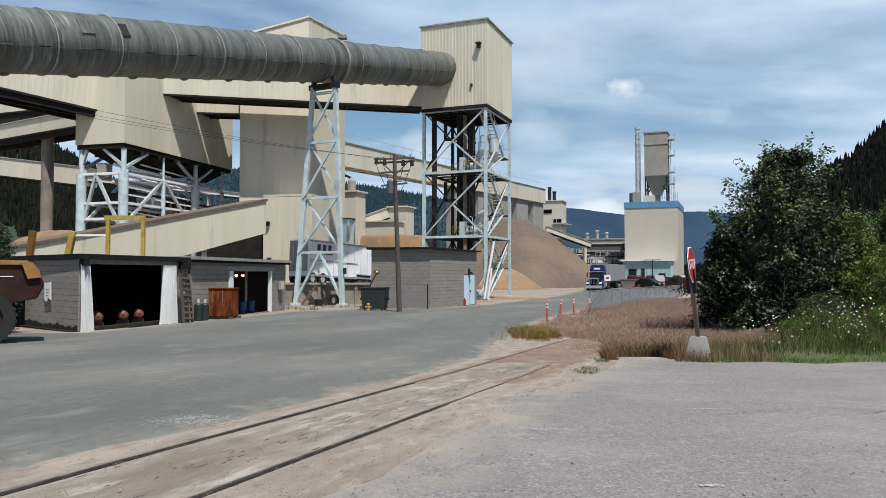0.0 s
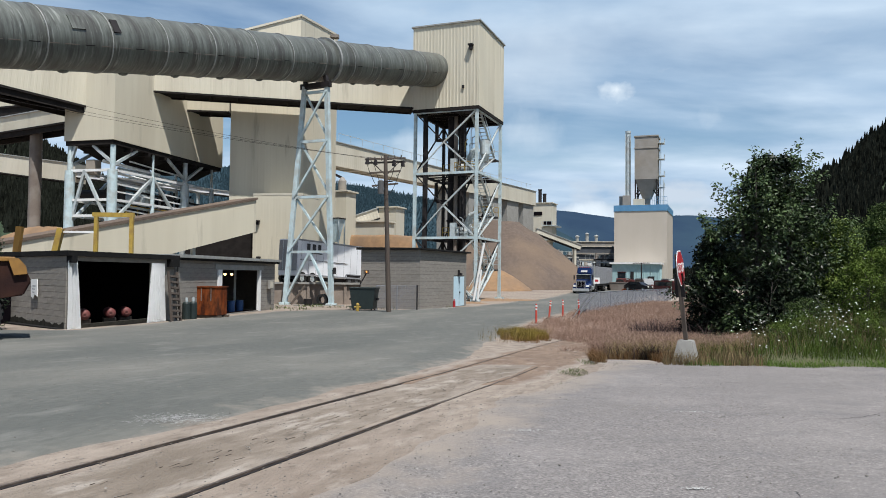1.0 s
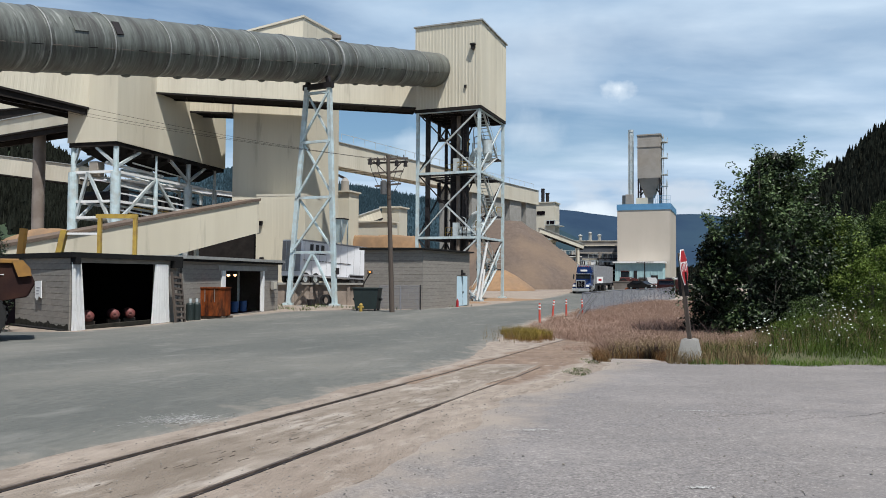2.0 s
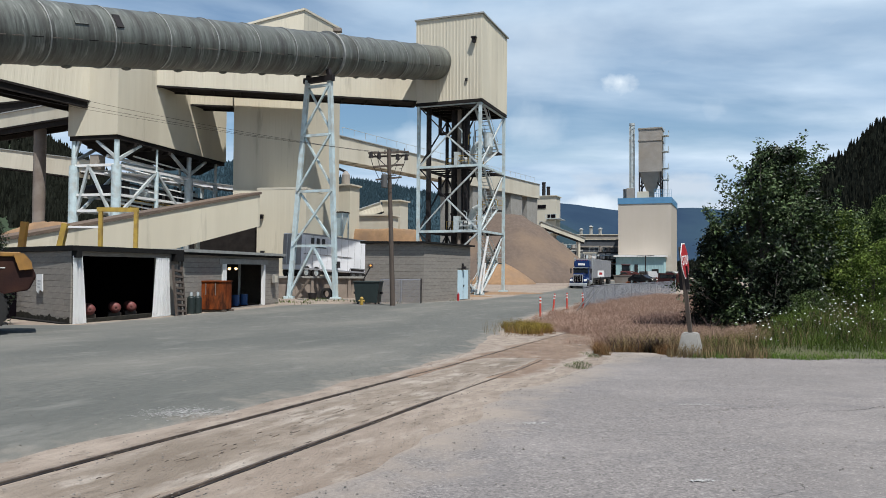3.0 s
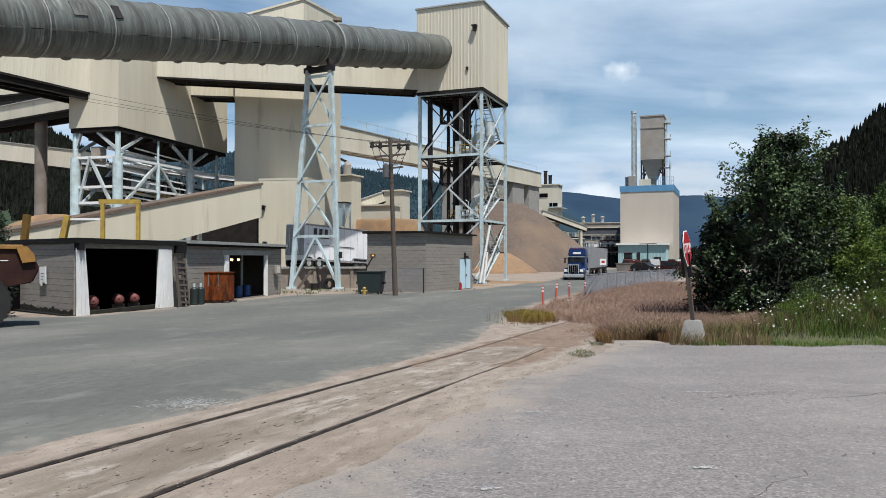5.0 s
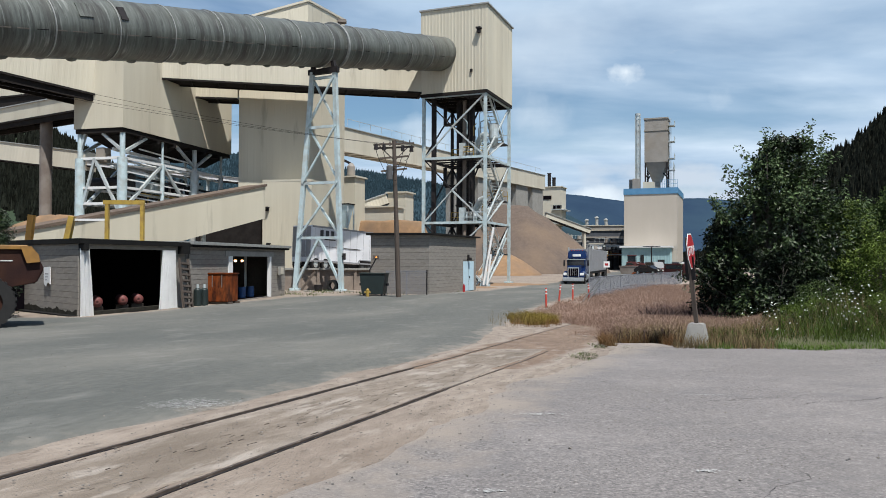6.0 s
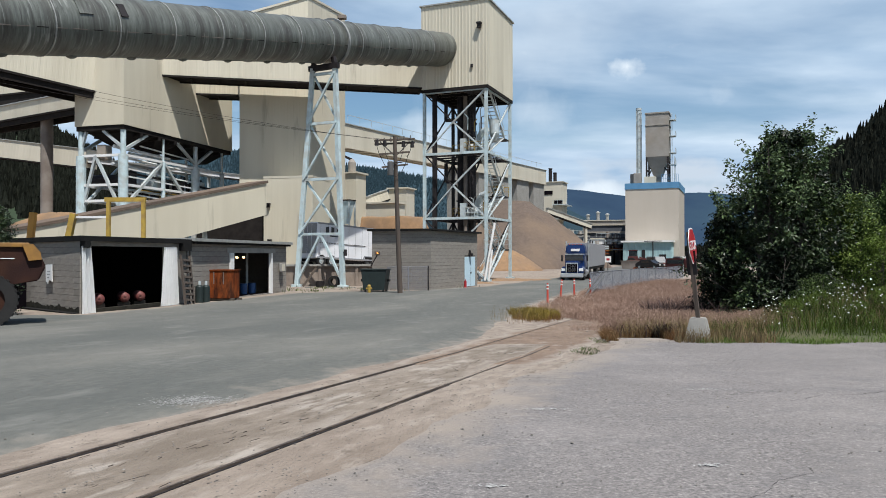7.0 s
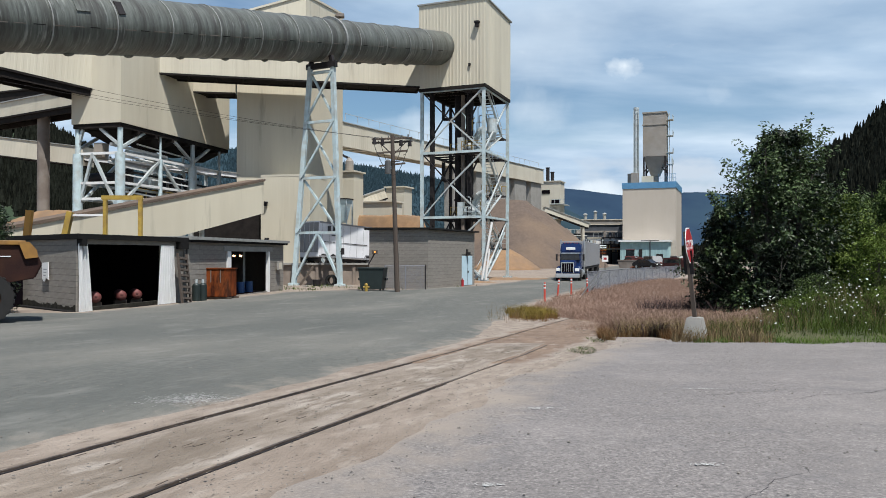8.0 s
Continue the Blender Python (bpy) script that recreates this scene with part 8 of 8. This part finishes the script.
def make_grasses():
    # nearest rows are shorter and tan, behind them a deep reddish stand
    a = scatter(120000, lambda x, y: in_dry(x, y) and y > 18.6 + noise.noise((x, y, 5)), 2, 14, 18, 33, 11, 0.5)
    blades("dry_grass", a, 0.44, 0.0026, DRYGRASS, "reddish dry seeding grass beside the rails", "grass", 0.8, 1)
    a = scatter(46000, lambda x, y: in_dry(x, y), 4, 26, 30, 72, 12, 0.4)
    blades("dry_grass", a, 0.27, 0.007, DRYGRASS, "short reddish dry grass along the fence", "grass", 0.5, 2)
    # hazy seed heads over the stand
    rng = np.random.RandomState(77)
    for n, box, seed, size, hgt in ((70000, (2, 14, 18.8, 33), 41, 0.011, 0.40), (50000, (4, 26, 30, 72), 42, 0.013, 0.26)):
        v, f = [], []
        for x, y in scatter(n, lambda x, y: in_dry(x, y) and y > 18.9 + noise.noise((x, y, 5)), *box, seed, 0.5):
            z = land(x, y) + hgt * rng.uniform(0.55, 1.2)
            a, k = rng.uniform(0, 6.283), len(v)
            w, h = size * rng.uniform(0.5, 1.1), size * rng.uniform(1.2, 3.0)
            dx, dy, lx, ly = math.cos(a) * w, math.sin(a) * w, rng.normal(0, 0.6) * h, rng.normal(0, 0.6) * h
            v += [(x, y, z - h), (x + dx, y + dy, z), (x + lx, y + ly, z + h), (x - dx, y - dy, z)]
            f.append((k, k + 1, k + 2, k + 3))
        tagged(new("seed_heads", raw_mesh("seed_heads", v, f, SEEDHEAD)), "hazy pinkish seed heads of the dry grass", "grass", kind="stuff")
    a = scatter(16000, lambda x, y: in_dry(x, y) and y < 20.6 and noise.noise((x * 0.9, y * 0.9, 6)) > -0.15, 2.5, 8, 16.8, 20.8, 43, 0.9)
    blades("dry_grass", a, 0.27, 0.004, RUSTGRASS, "rusty brown grass along the asphalt's end", "grass", 0.5, 43)
    a = scatter(9000, lambda x, y: in_dry(x, y) and 18.2 < y < 22.5 and x > 4.4, 4.2, 8, 18, 22.5, 45, 0.7)
    blades("dry_grass", a, 0.42, 0.004, STRAW, "straw-coloured grass before the reddish stand", "grass", 0.4, 45)
    a = scatter(9000, lambda x, y: in_dry(x, y) and y < 23, 2.5, 9, 16.8, 24, 13, 0.9)
    blades("dry_grass", a, 0.3, 0.007, TANGRASS, "short tan dry grass at the asphalt's edge", "grass", 0.4, 3)
    a = scatter(5500, lambda x, y: (x - 3.3) ** 2 / 0.55 + (y - 27.6) ** 2 / 6 < 1 + 0.9 * noise.noise((x * 1.6, y * 0.9, 1.5)), 1.2, 5, 24, 31, 14, 0.8)
    blades("weeds", a, 0.34, 0.006, OLIVE, "yellow-green weeds between road and rails", "weeds", 0.45, 4)
    a = scatter(1300, lambda x, y: (x - 3.3) ** 2 / 0.75 + (y - 27.2) ** 2 / 9 < 1 + 0.9 * noise.noise((x * 1.6, y * 0.9, 2.5)), 1.2, 5, 23, 31, 46, 0.9)
    blades("weeds", a, 0.24, 0.005, RUSTGRASS, "rusty dry stalks among the yellow-green weeds", "weeds", 0.6, 46)
    a = scatter(80, lambda x, y: (x - 2.2) ** 2 / 0.5 + (y - 25.2) ** 2 / 4 < 1, 1.2, 5, 22, 29, 24, 0)
    blades("weeds", a, 0.6, 0.004, TANGRASS, "tall thin dry stalks by the road", "weeds", 0.25, 24)
    a = scatter(1500, lambda x, y: (x - 8.0) ** 2 / 2.6 + (y - 23.6) ** 2 / 3 < 1 and toe(x, y) < 1.6, 5, 11, 20, 27, 15, 0.6)
    blades("weeds", a, 0.75, 0.012, DARKWEED, "dark reddish weeds by the sign", "weeds", 0.35, 5)
    # dark blades paint the shaded hollow at the front of the grass
    a = scatter(1100, lambda x, y: in_dry(x, y) and y < 21 and 4.2 < x < 6.4, 4, 6.6, 17.8, 20.5, 16, 0.9)
    blades("weeds", a, 0.36, 0.011, DARKWEED, "dark dry weeds painting the shaded hollow at the asphalt's end", "weeds", 0.4, 6)
    a = scatter(1500, lambda x, y: -0.9 < rail_gap(x, y) < 1.2 and y > 20.3 and x > pick(ROAD_R, y) + 0.2 and x < pick(LOT_L, min(y, 17.9)) + 0.6, 0.5, 8, 16.5, 30, 25, 0.8)
    blades("dry_grass", a, 0.2, 0.0035, DRYGRASS, "sparse short reddish grass on the siding", "grass", 0.7, 25)
    a = scatter(26000, lambda x, y: rail_gap(x, y) < 0.6 and x > pick(ROAD_R, y) + 0.7 + 0.5 * noise.noise((x, y, 4)) and (x - 3.1) ** 2 / 1.0 + (y - 27.6) ** 2 / 7 > 0.8 and y + 1.6 * rail_gap(x, y) > 22.5, 1.5, 12, 23.2, 46, 26, 0.6)
    blades("dry_grass", a, 0.33, 0.004, DRYGRASS, "reddish dry grass grown over the siding", "grass", 0.7, 26)
    # green bank
    a = scatter(90000, lambda x, y: 0.0 < toe(x, y) < 14 and y > 17.2 - 0.03 * x, 5.5, 28, 16, 34, 17, 0.35)
    blades("bank_grass", a, 0.44, 0.0055, GREENGRASS, "green grass on the bank beside the lot", "grass", 0.4, 7)
    a = scatter(30000, lambda x, y: toe(x, y) > -0.4 and 16.3 - 0.02 * x + 0.45 * noise.noise((x * 0.8, 2.0, 7)) < y < 18.1, 5.6, 28, 15.4, 19, 18, 0.9)
    blades("bank_grass", a, 0.15, 0.007, BRIGHTGRASS, "short bright grass at the bank's toe", "grass", 0.4, 8)
    a = scatter(2600, lambda x, y: toe(x, y) > -0.6 and 16.4 - 0.02 * x < y < 22 and x < 7.4, 5.2, 8, 16, 22, 19, 0.9)
    blades("bank_grass", a, 0.34, 0.008, TANGRASS, "tan grass stems round the sign", "grass", 0.35, 9)
    # sprigs in the dust by the rails and lot edge
    a = scatter(900, lambda x, y: abs(x - pick(LOT_L, y)) < 0.4 and noise.noise((x * 1.3, y * 0.7, 8)) > 0.0, 0.5, 5, 12.5, 17.8, 20)
    blades("weeds", a, 0.075, 0.004, GREENGRASS, "low green sprigs at the asphalt's edge", "weeds", 0.6, 10)
    a = scatter(500, lambda x, y: noise.noise((x * 0.5, y * 0.5, 3)) > 0.1 and x < pick(ROAD_L, y) - 0.1, -13, 3, 48, 58, 21)
    blades("weeds", a, 0.24, 0.02, GREENGRASS, "green weeds along the foot of the walls", "weeds", 0.4, 11)
    a = scatter(14000, lambda x, y: 0.5 < toe(x, y) < 12 and y > 17.6 - 0.03 * x, 6.5, 26, 16.5, 27, 44, 0.8)
    blades("bank_grass", a, 0.52, 0.005, TANGRASS, "tan seeding stems among the bank grass", "grass", 0.3, 44)
    # white flowers
    rng = np.random.RandomState(31)
    v, f = [], []
    pts = scatter(950, lambda x, y: toe(x, y) > 0.9 and y > 17.1, 7.2, 20, 17, 25, 22, 0.45)
    for x, y in pts:
        z = land(x, y) + rng.uniform(0.28, 0.72 if toe(x, y) < 3.5 else 1.25)
        for _ in range(rng.randint(1, 3)):
            p = np.array((x, y, z)) + rng.normal(0, 0.14, 3)
            r = rng.uniform(0.010, 0.027)
            k = len(v)
            n = 6
            v.append((p[0], p[1] - r * 0.1, p[2] + 0.012))
            for i in range(n):
                a = 2 * math.pi * i / n
                v.append((p[0] + r * math.cos(a), p[1] + 0.9 * r * math.sin(a), p[2] + r * math.sin(a) * 0.35))
            for i in range(n):
                f.append((k, k + 1 + i, k + 1 + (i + 1) % n))
    tagged(new("flowers", raw_mesh("flowers", v, f, PETAL)), "small white daisies scattered over the green bank", "flowers", kind="stuff")


make_grasses()


def foliage_mesh(name, centres, radii, per, size, material, seed):
    """Leaves as bent quads, set in clumps about the twig ends."""
    rng = np.random.RandomState(seed)
    c = np.repeat(np.asarray(centres), per, axis=0)
    r = np.repeat(np.asarray(radii), per)
    n = len(c)
    d = rng.normal(0, 1, (n, 3))
    d /= np.linalg.norm(d, axis=1)[:, None]
    p = c + d * (r * rng.uniform(0.25, 1.0, n) ** 0.6)[:, None]
    nrm = d * 0.5 + rng.normal(0, 0.6, (n, 3)) + np.array((0, 0, 0.7))
    nrm /= np.linalg.norm(nrm, axis=1)[:, None]
    a = np.cross(nrm, rng.normal(0, 1, (n, 3)))
    a /= np.linalg.norm(a, axis=1)[:, None]
    b = np.cross(nrm, a)
    s = size * rng.uniform(0.6, 1.3, n)[:, None]
    q = [p - a * s * 0.9, p - b * s * 0.5 + nrm * s * 0.15, p + a * s * 0.9 - nrm * s * 0.2, p + b * s * 0.5 + nrm * s * 0.15]
    v = np.stack(q, axis=1).reshape(-1, 3)
    f = np.arange(n * 4).reshape(-1, 4)
    return raw_mesh(name, v.tolist(), f.tolist(), material)


def leafy(name, m, envelope, height, clumps, per, leaf, clump_r, material, label, category, seed, stems=4, drift=(0, 0), depth=1.0, shoots=0):
    """A many-stemmed tree or shrub; envelope: half widths from the foot to the top."""
    rng = np.random.RandomState(seed)
    t = thing(name, m, label, category)
    cs, rs = [], []
    while len(cs) < clumps:
        h = rng.uniform(0.03, 1.0)
        k = h * (len(envelope) - 1)
        i = min(int(k), len(envelope) - 2)
        w = envelope[i] + (envelope[i + 1] - envelope[i]) * (k - i)
        a = rng.uniform(0, 2 * math.pi)
        rad = w * (rng.uniform(0.0, 1.0) ** 0.45)
        lump = 0.78 + 0.6 * noise.noise((math.cos(a) * 1.3 + seed, math.sin(a) * 1.3, h * 5))
        rad *= lump
        if rng.uniform() < 0.12:
            rad *= rng.uniform(1.05, 1.28)
        cs.append((rad * math.cos(a) + drift[0] * h, rad * math.sin(a) * depth + drift[1] * h, h * height))
        rs.append(clump_r * rng.uniform(0.5, 1.45) * (1.15 - 0.5 * h))
    tips, radii = [], []
    for _ in range(shoots):
        a, w = rng.uniform(0, 2 * math.pi), rng.uniform(0.2, 1.0)
        h = rng.uniform(0.6, 0.97)
        i = min(int(h * (len(envelope) - 1)), len(envelope) - 2)
        x, y = envelope[i] * w * math.cos(a) + drift[0] * h, envelope[i] * w * math.sin(a) * depth + drift[1] * h
        z, lx, ly = h * height, rng.normal(0, 0.16), rng.normal(0, 0.16)
        for k in range(5):
            tips.append((x + lx * k * 0.5, y + ly * k * 0.5, z + 0.13 * k))
            radii.append(0.26 - 0.03 * k)
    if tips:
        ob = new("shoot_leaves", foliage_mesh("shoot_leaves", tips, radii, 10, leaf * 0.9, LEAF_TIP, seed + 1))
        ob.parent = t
    ob = new("crown", foliage_mesh("crown", cs, rs, per, leaf, material, seed))
    ob.parent = t
    b = Build()
    for s in range(stems):
        a = 2 * math.pi * s / stems + rng.uniform(-0.4, 0.4)
        p = Vector((0.25 * math.cos(a), 0.25 * math.sin(a), -0.4))
        top = Vector((drift[0] * 0.8 + envelope[1] * 0.45 * math.cos(a), drift[1] * 0.8 + envelope[1] * 0.45 * math.sin(a), height * rng.uniform(0.75, 0.95)))
        r = 0.018 * height
        mid = p.lerp(top, 0.45) + Vector((rng.normal(0, 0.12), rng.normal(0, 0.12), 0)) * height * 0.3
        b.tube(p, mid, r, r * 0.6, 8).tube(mid, top, r * 0.6, r * 0.12, 7)
        near = sorted(cs, key=lambda c: abs(c[2] - height * rng.uniform(0.2, 0.9)) + rng.uniform(0, 1))[:14]
        for c in near:
            c = Vector(c)
            u = max(0.1, min(0.95, c.z / height - 0.12))
            o = p.lerp(mid, u / 0.45) if u < 0.45 else mid.lerp(top, (u - 0.45) / 0.55)
            b.tube(o, c, r * 0.25, r * 0.05, 5)
    part("trunk", b, BARK, t)
    return t


leafy("alder_tree", pose(9.75, 22.6, land(9.75, 22.6) - 0.25), (1.9, 2.2, 2.4, 2.35, 2.0, 1.55, 1.05, 0.5), 6.0, 620, 46, 0.072, 0.36, LEAF,
      "dark green leafy alder clump beside the sign", "tree", 5, 6, (0.85, 0.1), shoots=90)
# near-black shrubs paint the shaded lower left of the alder
leafy("shrub", pose(8.95, 23.6, land(8.95, 23.6) - 0.2), (0.9, 1.0, 0.95, 0.7, 0.25), 3.6, 200, 52, 0.065, 0.34, LEAF_SHADE, "leafy shrub beside the alder, darkened for crown shade", "shrub", 9, 4)
leafy("shrub", pose(9.75, 21.2, land(9.75, 21.2) - 0.2), (0.7, 0.9, 0.8, 0.3), 2.2, 120, 46, 0.06, 0.32, LEAF_SHADE, "low leafy shrub under the alder, darkened for shade", "shrub", 10, 4)
leafy("shrub", pose(10.7, 21.0, land(10.7, 21.0) - 0.2), (0.5, 0.7, 0.6, 0.3), 1.5, 90, 46, 0.055, 0.28, LEAF, "low leafy shrub under the alder", "shrub", 14, 4)
leafy("shrub", pose(12.3, 22.3, land(12.3, 22.3) - 0.2), (0.7, 1.0, 1.1, 0.95, 0.6, 0.2), 3.1, 240, 60, 0.05, 0.36, LEAF_PALE, "yellow-green leafy shrub on the bank beside the alder", "shrub", 12, 5, shoots=20)
SHRUB = leafy("shrub", pose(16.4, 31.5, land(16.4, 31.5) - 0.25, 0, 0, 130), (1.3, 1.6, 1.5, 1.0, 0.3), 3.4, 280, 70, 0.055, 0.42, LEAF_MID, "green leafy shrub on the bank", "shrub", 12, 5)
SHRUB["group"] = "shrubs on the bank"
for sx, sy, sz in ((15.6, 28.6, 20), (18.6, 30.2, 75), (19.0, 33.5, 200), (20.5, 36.5, 75), (18.2, 38.0, 300), (23.5, 41.0, 160), (24.0, 48, 20), (28, 50, 95), (21.0, 44, 240), (32, 57, 10), (27.5, 58, 180), (36, 66, 60), (33, 70, 220), (41, 76, 130)):
    copy_thing(SHRUB, pose(sx, sy, land(sx, sy) - 0.25, 0, 0, sz))
leafy("shrub", pose(-17.15, 28.4, zg(-17.15, 28.4) - 0.1), (0.6, 0.9, 0.9, 0.8, 0.3), 4.2, 130, 50, 0.06, 0.36, LEAF, "dark leafy shrub behind the dump truck", "shrub", 21, 3)


HERB = leafy("herb_clump", pose(9.6, 18.9, land(9.6, 18.9) - 0.1), (0.45, 0.55, 0.5, 0.2), 0.62, 46, 34, 0.022, 0.17, HERB_LEAF, "leafy green herb clump on the bank", "weeds", 33, 3)
HERB["group"] = "herb clumps on the bank"
HERB_RNG = random.Random(17)
TALL = leafy("herb_clump", pose(13.0, 20.4, land(13.0, 20.4) - 0.1), (0.4, 0.6, 0.65, 0.5, 0.2), 1.05, 60, 34, 0.034, 0.19, LEAF_MID, "tall dark green herb clump on the bank", "weeds", 35, 3)
TALL["group"] = "herb clumps on the bank"
for k in range(150):
    hx, hy = HERB_RNG.uniform(8.0, 19), HERB_RNG.uniform(17.9, 26)
    if toe(hx, hy) > 1.4:
        copy_thing(TALL if k % 4 == 0 and hy > 19 else HERB, pose(hx, hy, land(hx, hy) - 0.12, 0, 0, HERB_RNG.uniform(0, 360)))


UPPER = leafy("herb_clump", pose(14.2, 22.4, land(14.2, 22.4) - 0.1), (0.55, 0.75, 0.8, 0.6, 0.25), 1.45, 90, 36, 0.034, 0.21, HERB_LEAF, "tall bright green herb clump high on the bank", "weeds", 37, 3)
UPPER["group"] = "herb clumps on the bank"
for k in range(70):
    hx, hy = HERB_RNG.uniform(10.5, 19), HERB_RNG.uniform(19.6, 27)
    if toe(hx, hy) > 3.4:
        copy_thing(UPPER, pose(hx, hy, land(hx, hy) - 0.12, 0, 0, HERB_RNG.uniform(0, 360)))


def conifers(name, spots, material, label, tiers=6, sides=8, seed=1):
    """Ragged conifers, joined."""
    rng = np.random.RandomState(seed)
    v, f = [], []
    for x, y, z, h in spots:
        w = h * rng.uniform(0.19, 0.27)
        for t in range(tiers):
            u0 = 0.08 + 0.86 * t / tiers
            zt = z + h * min(1.0, u0 + 1.9 / tiers)
            r = w * (1 - u0) * rng.uniform(0.85, 1.15)
            k = len(v)
            v.append((x + rng.normal(0, 0.01) * h, y, zt))
            for s in range(sides):
                a = 2 * math.pi * (s + rng.uniform(-0.3, 0.3)) / sides
                q = r * (1.2 if s % 2 else 0.6) * rng.uniform(0.8, 1.25)
                v.append((x + q * math.cos(a), y + q * math.sin(a), z + h * u0 - (0.03 * h if s % 2 else 0)))
            for s in range(sides):
                f.append((k, k + 1 + s, k + 1 + (s + 1) % sides))
    return tagged(new(name, raw_mesh(name, v, f, material)), label, "forest", kind="stuff")


def make_forests():
    rng = np.random.RandomState(4)
    spots = []
    for _ in range(8500):
        k = rng.uniform(0, len(HILLSIDE) - 1.001)
        i = int(k)
        p = Vector(HILLSIDE[i]).lerp(Vector(HILLSIDE[i + 1]), smooth(k - i) * 0.6 + (k - i) * 0.4)
        away = Vector((p.x, p.y, 0)).normalized()
        u = rng.uniform(0.05, 1.0) ** 0.6
        q = p - away * 230 * (1 - u)
        spots.append((q.x, q.y, -6 + (p.z + 6) * u ** 1.3 - 1.5, rng.uniform(5, 13)))
    conifers("conifer_forest", spots, NEEDLE, "dark conifer forest on the steep hillside", 5, 7, 5)
    spots = []
    dark = []
    for pts, n, out in ((DARKHILL, 8000, dark), (((-420, 960, 120), (-250, 900, 130), (-104, 910, 112), (-22, 930, 101), (60, 950, 88)), 13000, spots)):
        for _ in range(n):
            k = rng.uniform(0, len(pts) - 1.001)
            i = int(k)
            p = Vector(pts[i]).lerp(Vector(pts[i + 1]), k - i)
            away = Vector((p.x, p.y, 0)).normalized()
            u = rng.uniform(0.25, 1.0) ** 0.7
            q = p - away * 400 * (1 - u)
            out.append((q.x, q.y, -10 + (p.z + 10) * u ** 1.3 - 3, rng.uniform(12, 22) if out is dark else rng.uniform(4, 7.5)))
    conifers("conifer_forest", dark, NEEDLE, "dark conifer forest on the hill behind the hopper house", 3, 6, 7)
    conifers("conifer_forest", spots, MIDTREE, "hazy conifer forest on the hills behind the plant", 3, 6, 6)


make_forests()

# ---- what moves ----
TRUCK_LINE = ((0.0, 21.06, 103.11), (0.5, 20.66, 102.13), (1.0, 20.26, 100.75), (1.5, 19.66, 99.08), (2.2, 18.86, 96.43), (3.0, 17.9, 93.29), (3.5, 17.15, 90.64), (4.0, 16.45, 87.99), (4.5, 15.8, 85.63), (5.2, 14.94, 82.39), (6.0, 13.94, 78.56), (6.5, 13.39, 76.2), (7.0, 12.84, 73.94), (7.5, 12.39, 71.69), (8.0, 11.89, 69.33))


def motions():
    rows = []
    for t, x, y in TRUCK_LINE:
        rows.append((t, pose(x, y, zg(x, y) + 0.035, 0, 0, -(20.3 - 0.33 * t if t < 4 else 19.0 - 0.8 * (t - 4)))))
    walk(TRUCK, rows)
    for wh in TRUCK_WHEELS:
        base = wh.matrix_basis.copy()
        spin, last, wr = 0.0, None, []
        fine = []
        for (t0, x0, y0), (t1, x1, y1) in zip(TRUCK_LINE, TRUCK_LINE[1:]):
            for k in range(4):
                u = k / 4
                fine.append((t0 + (t1 - t0) * u, x0 + (x1 - x0) * u, y0 + (y1 - y0) * u))
        fine.append(TRUCK_LINE[-1])
        for t, x, y in fine:
            if last:
                spin += math.hypot(x - last[0], y - last[1]) / 0.52
            last = (x, y)
            wr.append((t, base @ Matrix.Rotation(spin, 4, "X")))
        walk(wh, wr)
    # the box trailer starts to roll down the terrace after five seconds
    roll = ((0.0, 0.0), (4.0, 0.0), (4.7, 0.03), (5.3, 0.16), (5.8, 0.37), (6.5, 0.74), (7.0, 1.04), (7.5, 1.35), (8.0, 1.65))
    walk(BOX_TRAILER, [(t, trailer_pose(d)) for t, d in roll])
    for wh in BOX_TRAILER_WHEELS:
        base, r = wh.matrix_basis.copy(), wh.matrix_basis.translation.z
        walk(wh, [(t, base @ Matrix.Rotation(d / r, 4, "X")) for t, d in roll])


motions()
